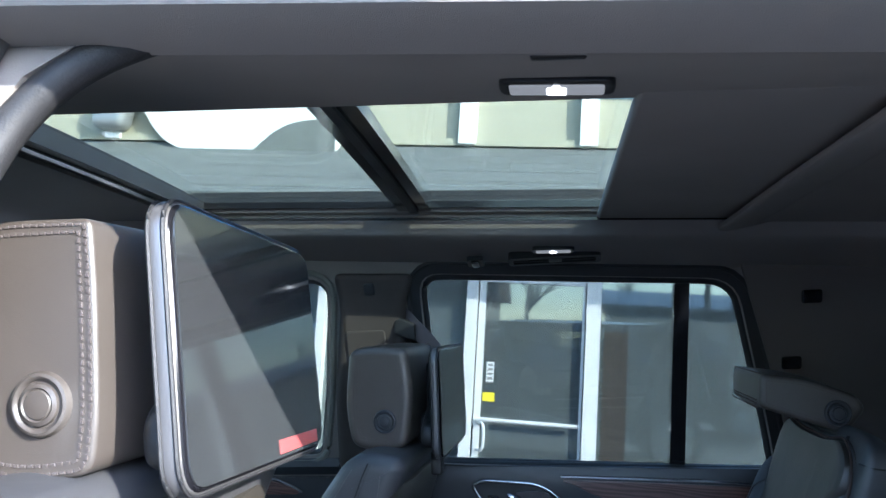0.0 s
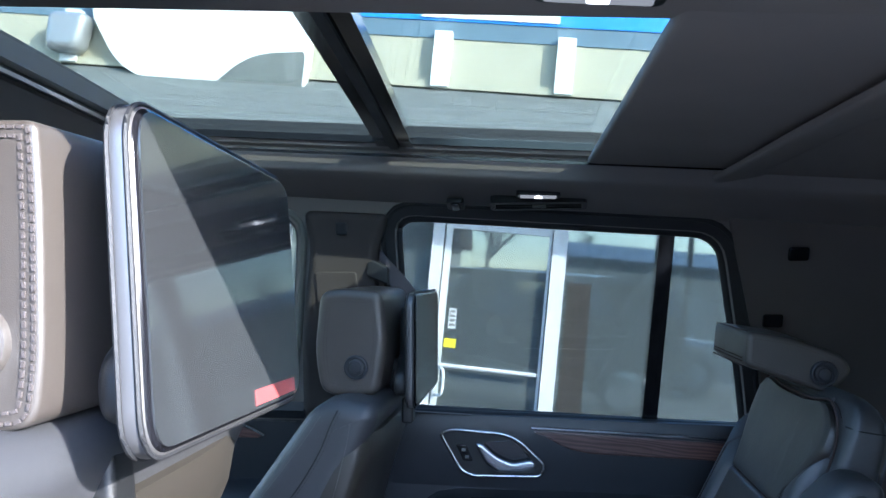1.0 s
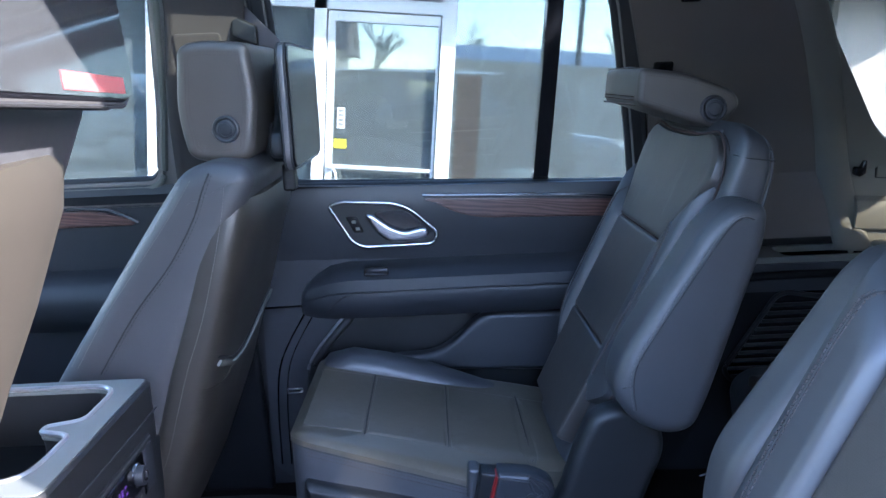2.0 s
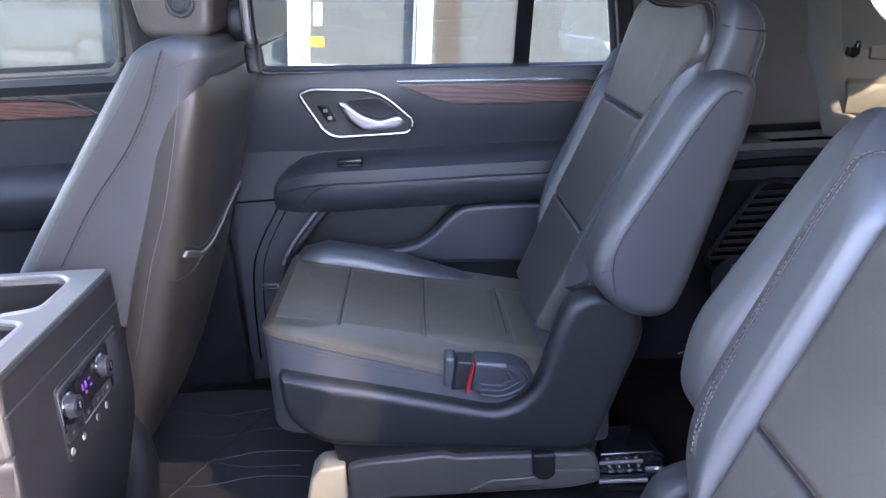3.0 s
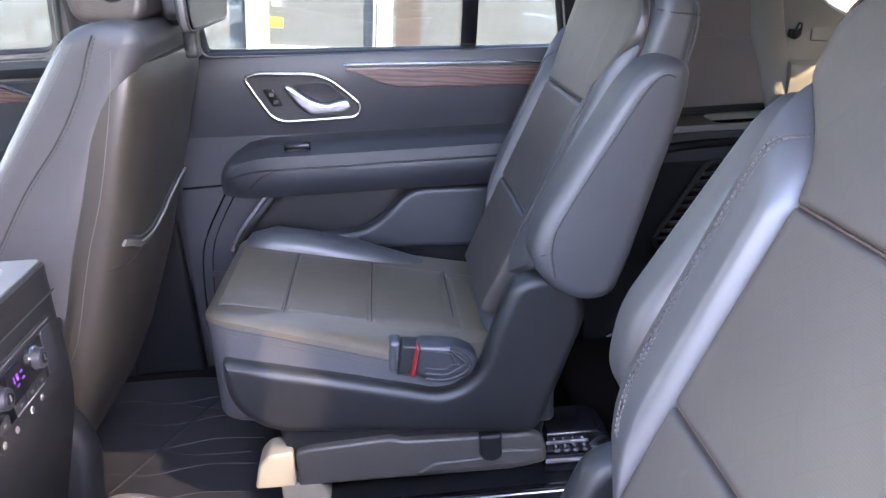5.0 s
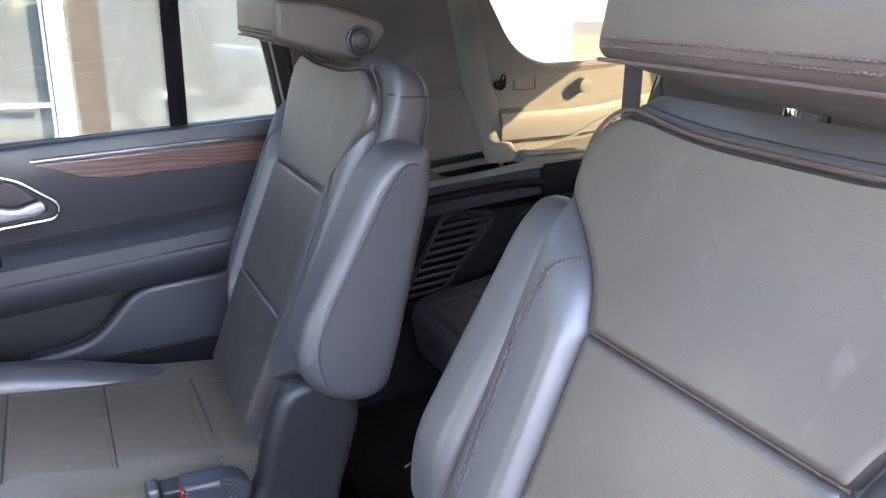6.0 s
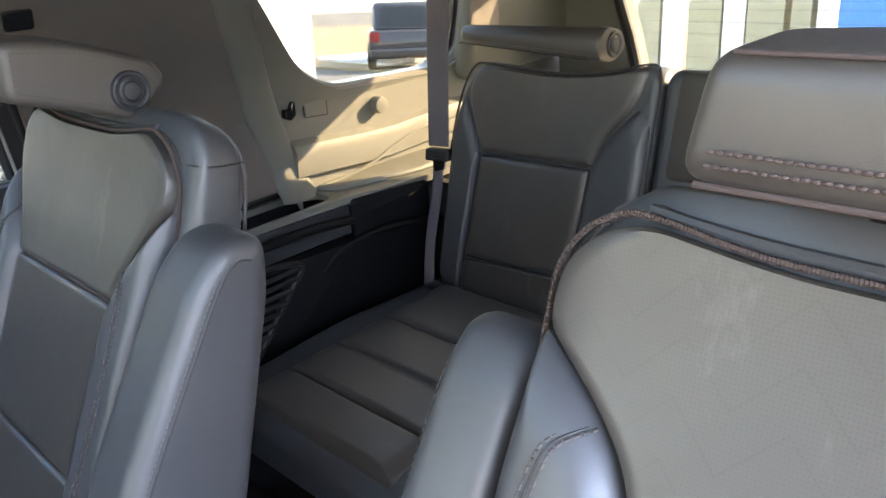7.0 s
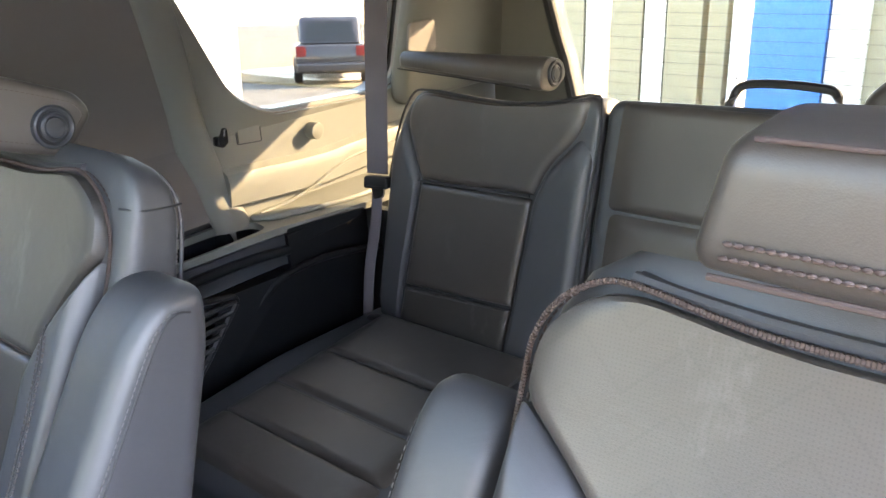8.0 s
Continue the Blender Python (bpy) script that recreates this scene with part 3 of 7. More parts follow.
part("backing", prism(bmesh.new(), [(-0.09, -0.014), (0.09, -0.014), (0.09, 0.014), (-0.09, 0.014)], [], pl, -0.012, 0.0), GLOSSBLACK, vent, "black duct behind the slats", smooth=False)
for b in (-0.006, 0.005):
    part("slat", prism(bmesh.new(), [(-0.087, b - 0.0015), (0.087, b - 0.0015), (0.087, b + 0.0015), (-0.087, b + 0.0015)], [], pl, 0.0, 0.005), PLASTIC, vent, smooth=False)
part("thumb_tab", prism(bmesh.new(), [(-0.012, -0.002), (0.016, -0.002), (0.016, 0.004), (-0.012, 0.004)], [], pl, 0.0, 0.009), GREYTRIM, vent, "grey thumb tab", smooth=False)
hook = thing("coat_hook", "small black folding coat hook in the headliner", "coat hook", (0.44, 1.78, 1.70))
m2 = pose(0.44, 1.785, 1.706, -17)
pl2 = lambda a, b, h: m2 @ Vector((a, b, -h))
part("plate", block(bmesh.new(), rounded([(-0.018, -0.022), (0.018, -0.022), (0.018, 0.022), (-0.018, 0.022)], 0.008), pl2, -0.005, 0.005, 0.002), PLASTIC, hook)
part("hook", block(bmesh.new(), rounded([(-0.009, -0.018), (0.009, -0.018), (0.009, 0.012), (-0.009, 0.012)], 0.006), pl2, 0.002, 0.012, 0.004), GLOSSBLACK, hook, "gloss hook flap")
solo("roof_clip", block(bmesh.new(), rounded([(0.632, 0.588), (0.668, 0.588), (0.668, 0.598), (0.632, 0.598)], 0.003), lambda a, b, h: Vector((a, b, 1.739 - 0.06 * (a - 0.65) - h)), -0.01, 0.006, 0.003), PLASTIC, "small black trim clip at the headliner edge", "trim clip")

# floor and front
solo("floor", prism(bmesh.new(), [(-1.0, 0.38), (2.5, 0.38), (2.5, 2.02), (-1.0, 2.02)], [], level(0.44), 0, 0.06), CARPET, "dark brown carpeted car floor", "floor", kind="structure", smooth=False)
mat_bm = block(bmesh.new(), rounded([(-0.08, 1.42), (0.14, 1.41), (0.21, 1.2), (0.42, 1.2), (0.44, 1.6), (0.40, 1.9), (0.2, 1.95), (-0.08, 1.95)], 0.05), level(0.5), 0.0, 0.014, 0.006)
mat_thing = thing("floor_mat", "ribbed black rubber floor mat behind the front seat", "floor mat", (0.2, 1.6, 0.5))
part("mat", mat_bm, MATRUBBER, mat_thing, "rubber mat sheet")
part("mat_channel", tube(bmesh.new(), smooth_path([(0.02, 1.36, 0.5145), (0.12, 1.55, 0.5145), (0.20, 1.72, 0.5145), (0.26, 1.84, 0.5145)]), 0, 8, flat=(0.006, 0.0012, (1, -0.5, 0))), RUBBER, mat_thing, "dark channel across the mat")
for k in range(6):
    y = 1.40 + 0.085 * k
    part("rib", tube(bmesh.new(), smooth_path([(-0.05, y + 0.02, 0.5125), (0.06, y + 0.035, 0.5125), (0.17, y + 0.01, 0.5125), (0.28, y + 0.03, 0.5125), (0.38, y + 0.02, 0.5125)]), 0.0026, 6), MATRUBBER, mat_thing)
    if k % 2:
        part("rib", tube(bmesh.new(), smooth_path([(0.17, y + 0.01, 0.5125), (0.25, y - 0.02, 0.5125), (0.36, y - 0.025, 0.5125)]), 0.0026, 6), MATRUBBER, mat_thing)
solo("carpet_step", block(bmesh.new(), rounded([(1.02, 1.05), (1.30, 1.05), (1.30, 1.95), (1.02, 1.95)], 0.04), level(0.5), 0, 0.05, 0.02), CARPET, "brown black carpet step before the third row", "carpet", kind="structure")
solo("wall_front", prism(bmesh.new(), [(0.4, 0.45), (2.0, 0.45), (2.0, 1.25), (0.4, 1.25)], [], lambda a, b, h: Vector((-1.0 + h, a, b)), 0, 0.05), PLASTIC, "black dashboard bulkhead", "dashboard", kind="structure", smooth=False)

# windscreen, out of view: tinted pane added to cut glare on the seats
WSC = rounded([(0.50, 0.0), (1.90, 0.0), (1.74, 0.56), (0.66, 0.56)], 0.05)
win7 = thing("window_7", "unseen windscreen pane, tinted to cut light on the front seats", "window", (-1.0, 1.2, 1.25), kind="structure")
part("pane", prism(bmesh.new(), WSC, [], lambda a, b, h: Vector((-1.30 + 0.75 * b / 0.56 + h, a, 1.25 + b)), 0, 0.005), WINDOW, win7, smooth=False)
solo("dashboard", block(bmesh.new(), rounded([(-1.30, 1.20), (-1.30, 1.255), (-0.98, 1.262), (-0.92, 1.21)], 0.02), lambda a, b, h: Vector((a, YC + h, b)), -0.72, 0.72, 0.015), PLASTIC, "black dashboard top below the windscreen", "dashboard", kind="structure")

# tail
TAIL = [(0.42, 0.45), (1.98, 0.45), (1.98, 1.19), (1.86, 1.72), (0.54, 1.72), (0.42, 1.19)]
TAILPANE = rounded([(0.66, 1.10), (1.725, 1.10), (1.755, 1.30), (1.765, 1.52), (0.64, 1.52)], 0.04)
tail = lambda a, b, h: Vector((2.5 - 0.2 * max(0, b - 1.2) / 0.5 + h, a, b))
solo("wall_tail", prism(bmesh.new(), TAIL, [TAILPANE], tail, -0.03, 0.03), GREYTRIM, "pale trimmed tailgate", "tailgate", kind="structure", smooth=False)
win6 = thing("window_6", "rear window of the tailgate", "window", (2.45, 1.2, 1.2), kind="structure")
pane(TAILPANE, tail, REARGLASS, win6)
part("seal", rim(TAILPANE, tail, -0.034, 0.014), RUBBER, win6, "brown black rubber seal")
for k in range(13):
    z = 1.14 + 0.029 * k
    part("defroster_line", tube(bmesh.new(), [tail(0.70, z, -0.0135), tail(1.72, z, -0.0135)], 0.0007, 5), BELT, win6, "fine heater wire on the rear glass")
DP = rounded([(2.06, 1.19), (2.48, 1.19), (2.36, 1.72), (2.03, 1.72)], 0.04)
solo("trim_pillar", block(bmesh.new(), DP, far_side, 0.02, 0.08, 0.03), GREYTRIM, "beige grey rear pillar trim", "pillar trim", kind="structure")
solo("pillar_cover", block(bmesh.new(), rounded([(2.03, 1.385), (2.045, 1.312), (2.15, 1.308), (2.12, 1.385)], 0.018), far_side, 0.078, 0.085, 0.003), HEADLINER, "grey removable cover in the rear pillar", "cover")


# wheels the car stands on
TYRE = material("tyre_rubber", (0.02, 0.02, 0.021), 0.8, spots=0.3, scale=12, grain_scale=300, bump=0.4)
for x in (-1.25, 1.75):
    for y in (0.42, 1.98):
        w = thing("wheel", "black tyre on a silver rim under the car", "wheel", (x, y, 0.0), "car wheels")
        base_z = (CAR.inverted() @ Vector(((CAR @ Vector((x, y, 0))).x, (CAR @ Vector((x, y, 0))).y, -0.05))).z
        part("tyre", disc(bmesh.new(), (x, y, base_z + 0.40), (0, 1, 0), 0.40, 0.27, 40, 0.05), TYRE, w)
        for sg in (1, -1):
            part("rim", disc(bmesh.new(), (x, y + sg * 0.128, base_z + 0.40), (0, 1, 0), 0.27, 0.03, 32, 0.01), CHROME, w, "silver rim")
        part("axle", disc(bmesh.new(), (x, YC + (y - YC) * 0.5, base_z + 0.40), (0, 1, 0), 0.05, 0.8, 16, 0.0), RUBBER, w, "dark axle")

# ---- far rear door panel ----
WOOD = material("dark_wood_veneer", (0.16, 0.075, 0.055), 0.3, spots=0.5, scale=20, grain_scale=200, bump=0.03, coat=0.4)
_nt = WOOD.node_tree
_wave = _nt.nodes.new("ShaderNodeTexWave")
_wave.bands_direction = "Z"
_wave.inputs["Scale"].default_value, _wave.inputs["Distortion"].default_value, _wave.inputs["Detail"].default_value = 38, 14, 6
_co = _nt.nodes.new("ShaderNodeTexCoord")
_map = _nt.nodes.new("ShaderNodeMapping")
_map.inputs["Scale"].default_value = (0.12, 1, 1)
_nt.links.new(_co.outputs["Object"], _map.inputs["Vector"])
_nt.links.new(_map.outputs[0], _wave.inputs["Vector"])
_wm = _nt.nodes.new("ShaderNodeMix")
_wm.data_type = "RGBA"
_wm.inputs["A"].default_value, _wm.inputs["B"].default_value = (0.135, 0.073, 0.058, 1), (0.065, 0.030, 0.025, 1)
_nt.links.new(_wave.outputs["Fac"], _wm.inputs["Factor"])
_nt.links.new(_wm.outputs["Result"], _nt.nodes["Principled BSDF"].inputs["Base Color"])

door = thing("door_1", "black rear door panel with wood trim and chrome handle bezel", "car door", (0.6, 2.0, 0.5), kind="structure")
POCKET = rounded([(0.415, 0.945), (0.335, 0.835), (0.325, 0.70), (0.93, 0.70), (0.93, 0.915), (0.72, 0.93)], [0.01, 0.05, 0.04, 0.04, 0.02, 0.05])
PANEL = rounded([(0.215, 1.225), (0.205, 0.8), (0.2, 0.56), (0.26, 0.51), (1.2, 0.51), (1.14, 1.215)], [0, 0, 0.03, 0.03, 0.03, 0])
part("panel", prism(bmesh.new(), PANEL, [POCKET], wall_at(2.02), -0.01, 0.015), SOFT, door, smooth=False)
part("pocket_back", prism(bmesh.new(), [(0.3, 0.6), (1.0, 0.6), (1.0, 0.96), (0.3, 0.96)], [], wall_at(2.055), -0.005, 0.005), PLASTIC, door, smooth=False)
# upper roll below the window
rings = [[Vector((x, 2.005 - y, z + 0.0 - 0.022 * (x - 0.6))) for y, z in ((-0.02, 1.232), (0.012, 1.228), (0.018, 1.21), (0.017, 1.17), (0.014, 1.13), (0.009, 1.095), (0.003, 1.07), (-0.001, 1.055), (-0.02, 1.05))] for x in (0.212, 0.3, 0.6, 0.9, 1.15)]
part("upper_pad", loft(bmesh.new(), rings), SOFT, door, "soft upper door pad")
prof = ((-0.03, 1.062), (0.02, 1.055), (0.05, 1.045), (0.068, 1.03), (0.07, 1.005), (0.066, 1.0), (0.068, 0.99), (0.058, 0.955), (0.04, 0.935), (-0.03, 0.93))
rings = []
for x, f, dz in ((0.305, 0.25, -0.075), (0.315, 0.5, -0.055), (0.34, 0.8, -0.03), (0.375, 0.95, -0.008), (0.42, 1, 0.0), (0.6, 1, 0.0), (0.9, 1, 0.004), (1.15, 1, 0.006)):
    rings.append([Vector((x, 2.0 - y * (f if y > 0 else 1), 0.945 + (z - 0.945) * min(1, (1 + dz / 0.12)))) for y, z in prof])
part("armrest", loft(bmesh.new(), rings), SOFT, door, "padded black armrest")
part("armrest_seam", tube(bmesh.new(), smooth_path([(0.375, 1.935, 0.965), (0.43, 1.928, 1.0), (0.6, 1.928, 1.003), (1.12, 1.928, 1.008)]), 0.0022, 6), RUBBER, door, "sewn seam of the armrest")
part("window_switch", block(bmesh.new(), rounded([(0.455, 1.935), (0.51, 1.935), (0.51, 1.955), (0.455, 1.955)], 0.004), level(1.048), -0.01, 0.006, 0.003), GLOSSBLACK, door, "black window switch")
BEZEL = rounded([(0.382, 1.190), (0.408, 1.199), (0.55, 1.190), (0.623, 1.122), (0.613, 1.096), (0.455, 1.094), (0.43, 1.107)], [0.010, 0.02, 0.04, 0.018, 0.014, 0.02, 0.02])
part("bezel", tube(bmesh.new(), [Vector((a, 1.985, b)) for a, b in BEZEL], 0.0048, 10, True), BEZELCHROME, door, "chrome handle bezel")
part("handle_cup", block(bmesh.new(), BEZEL, wall_at(1.99), -0.005, 0.003, 0.002), PLASTIC, door, "black handle recess")
part("finger_recess", block(bmesh.new(), rounded([(0.475, 1.172), (0.555, 1.176), (0.60, 1.125), (0.53, 1.122)], 0.02), wall_at(1.987), 0, 0.0025, 0.001), GLOSSBLACK, door, "dark finger recess")
part("lock_switch", block(bmesh.new(), rounded([(0.418, 1.165), (0.442, 1.165), (0.458, 1.128), (0.436, 1.128)], 0.004), wall_at(1.986), 0, 0.006, 0.002), GLOSSBLACK, door, "black lock switch")
for k in range(2):
    part("switch_mark", block(bmesh.new(), [(0.432 + 0.008 * k, 1.157 - 0.016 * k), (0.441 + 0.008 * k, 1.157 - 0.016 * k), (0.441 + 0.008 * k, 1.150 - 0.016 * k), (0.432 + 0.008 * k, 1.150 - 0.016 * k)], wall_at(1.980), 0, 0.0006, 0.0002), GREYTRIM, door, "pale switch mark")
blade = rounded([(0.462, 1.172), (0.478, 1.172), (0.515, 1.142), (0.55, 1.128), (0.575, 1.135), (0.598, 1.137), (0.606, 1.118), (0.585, 1.108), (0.515, 1.106), (0.485, 1.128)], 0.012)
part("door_pull", block(bmesh.new(), blade, wall_at(1.985), 0.004, 0.018, 0.0065), BEZELCHROME, door, "satin metal pull handle")
WOODS = rounded([(0.598, 1.201), (1.12, 1.176), (1.12, 1.138), (0.72, 1.150), (0.665, 1.163)], [0, 0, 0, 0.04, 0.04])
part("wood_trim", block(bmesh.new(), WOODS, wall_at(1.99), -0.005, 0.006, 0.003), WOOD, door, "dark brown wood veneer strip")
part("chrome_strip", tube(bmesh.new(), smooth_path([(0.592, 1.985, 1.207), (0.8, 1.983, 1.200), (1.0, 1.983, 1.190), (1.12, 1.984, 1.165)]), 0.004, 8), CHROME, door, "thin chrome strip")
part("belt_cap", tube(bmesh.new(), [(0.21, 2.012, 1.234), (0.6, 2.012, 1.224), (1.16, 2.012, 1.207)], 0.012, 10), PLASTIC, door, "window sill cap")
loop_pts = smooth_path([(0.425, 1.975, 0.945), (0.37, 1.968, 0.885), (0.33, 1.968, 0.83), (0.315, 1.97, 0.77), (0.33, 1.975, 0.70)])
part("pocket_lip", tube(bmesh.new(), loop_pts, 0.010, 10), PLASTIC, door, "black lip of the door pocket")
part("pocket_edge", tube(bmesh.new(), [p + Vector((-0.012, -0.002, 0.004)) for p in loop_pts[:15]], 0.004, 6), SATIN, door, "thin bright edge of the pocket lip")
grip = rounded([(0.50, 0.835), (0.62, 0.838), (0.70, 0.915), (0.735, 0.93), (0.95, 0.925), (0.95, 0.78), (0.52, 0.80)], [0.03, 0.06, 0.05, 0.02, 0.01, 0.01, 0.03])
part("pocket_front", block(bmesh.new(), grip, wall_at(2.0), -0.01, 0.03, 0.012), SOFT, door, "raised front of the door pocket")
for k, (dx, r) in enumerate(((0.0, 0.0022), (0.022, 0.0015))):
    part("panel_seam", tube(bmesh.new(), smooth_path([(0.31 + dx, 2.004, 0.945), (0.245 + dx, 2.004, 0.83), (0.226 + dx, 2.004, 0.72), (0.222 + dx, 2.004, 0.56)]), r, 6), GLOSSBLACK, door, "dark joint in the door panel")
part("panel_seam", tube(bmesh.new(), [(0.215, 2.004, 0.955), (0.305, 2.004, 0.957)], 0.0025, 6), GLOSSBLACK, door, "dark joint in the door panel")
badge = part("speaker_badge", block(bmesh.new(), rounded([(0.248, 0.743), (0.288, 0.743), (0.288, 0.756), (0.248, 0.756)], 0.002), wall_at(2.004), 0, 0.004, 0.001), CHROME, door, "small silver speaker badge")
part("badge_bar", block(bmesh.new(), [(0.254, 0.747), (0.282, 0.747), (0.282, 0.752), (0.254, 0.752)], wall_at(2.0), 0, 0.0007, 0.0002), RUBBER, badge, "dark lettering bar")

# ---- far front door panel and pillar ----
fdoor = thing("door_2", "black front door panel with wood trim", "car door", (-0.4, 2.0, 0.5), kind="structure")
part("panel", prism(bmesh.new(), [(-1.0, 1.26), (-1.0, 0.5), (0.06, 0.5), (0.06, 1.255)], [], wall_at(2.02), -0.01, 0.02), SOFT, fdoor, smooth=False)
part("wood_trim", block(bmesh.new(), rounded([(-0.9, 1.205), (-0.14, 1.203), (-0.05, 1.175), (-0.06, 1.165), (-0.9, 1.165)], [0, 0.06, 0.01, 0.01, 0]), wall_at(2.0), -0.004, 0.006, 0.003), WOOD, fdoor, "dark brown wood veneer strip")
part("chrome_strip", tube(bmesh.new(), smooth_path([(-0.9, 1.992, 1.209), (-0.4, 1.992, 1.209), (-0.15, 1.992, 1.207), (-0.09, 1.992, 1.195), (-0.045, 1.992, 1.172)]), 0.004, 8), CHROME, fdoor, "thin chrome strip")
rings = [[Vector((x, 2.0 - y, z)) for y, z in ((-0.02, 1.07), (0.03, 1.06), (0.05, 1.04), (0.06, 1.0), (0.055, 0.96), (0.03, 0.93), (-0.02, 0.93))] for x in (-1.0, -0.5, 0.0, 0.05)]
part("armrest", loft(bmesh.new(), rings), SOFT, fdoor, "padded black armrest")
rings = [[Vector((x, 2.0 - y, z)) for y, z in ((-0.02, 1.26), (0.015, 1.255), (0.02, 1.235), (0.01, 1.215), (-0.02, 1.21))] for x in (-1.0, -0.4, 0.055)]
part("upper_pad", loft(bmesh.new(), rings), SOFT, fdoor, "soft upper door pad")

pillar = thing("trim_pillar_front", "black door pillar trim with belt height cover", "pillar trim", (0.15, 2.0, 0.5), kind="structure")
part("lower_trim", block(bmesh.new(), rounded([(0.065, 1.24), (0.205, 1.24), (0.19, 0.9), (0.2, 0.5), (0.03, 0.5), (0.06, 0.9)], 0.01), wall_at(2.02), 0, 0.03, 0.01), TRIMBLACK, pillar)
part("upper_trim", block(bmesh.new(), rounded([(0.055, 1.23), (0.27, 1.23), (0.255, 1.5), (0.262, 1.62), (0.29, 1.69), (0.10, 1.70), (0.108, 1.62), (0.07, 1.42)], 0.02), far_side, 0.02, 0.06, 0.02), BPILLAR, pillar, "dark upper pillar trim")
part("belt_slide", block(bmesh.new(), rounded([(0.118, 1.28), (0.212, 1.28), (0.212, 1.565), (0.118, 1.565)], 0.01), far_side, 0.05, 0.064, 0.003), BPILLAR, pillar, "belt height slide cover")
part("trim_cap", block(bmesh.new(), rounded([(0.174, 1.645), (0.199, 1.645), (0.199, 1.672), (0.174, 1.672)], 0.006), far_side, 0.055, 0.066, 0.003), SOFT, pillar, "small square trim cap")
sb = thing("seat_belt", "grey seat belt webbing at the front seat pillar", "seat belt", (0.25, 1.95, 0.6))
part("webbing", tube(bmesh.new(), smooth_path([(0.235, 1.885, 1.615), (0.275, 1.865, 1.575), (0.33, 1.85, 1.515), (0.36, 1.85, 1.45), (0.35, 1.87, 1.38), (0.31, 1.90, 1.30)]), 0, 12, flat=(0.019, 0.0012, (0.7, -0.2, 0.7))), BELT, sb)
part("guide", block(bmesh.new(), rounded([(0.235, 1.555), (0.285, 1.535), (0.285, 1.575), (0.235, 1.60)], 0.008), wall_at(1.865), -0.01, 0.012, 0.005), PLASTIC, sb, "black belt guide")

# near door pillar
npil = thing("trim_pillar_near", "light grey door pillar edge beside the driver's headrest", "pillar trim", (0.2, 0.42, 0.5), kind="structure")
part("upper_trim", block(bmesh.new(), rounded([(0.09, 1.22), (0.255, 1.22), (0.262, 1.55), (0.29, 1.68), (0.32, 1.735), (0.10, 1.735)], 0.02), near_side, 0.0, 0.045, 0.015), GREYTRIM, npil)
part("lower_trim", block(bmesh.new(), [(0.08, 0.5), (0.24, 0.5), (0.25, 1.225), (0.09, 1.225)], near_side, -0.01, 0.03, 0.01), PLASTIC, npil)

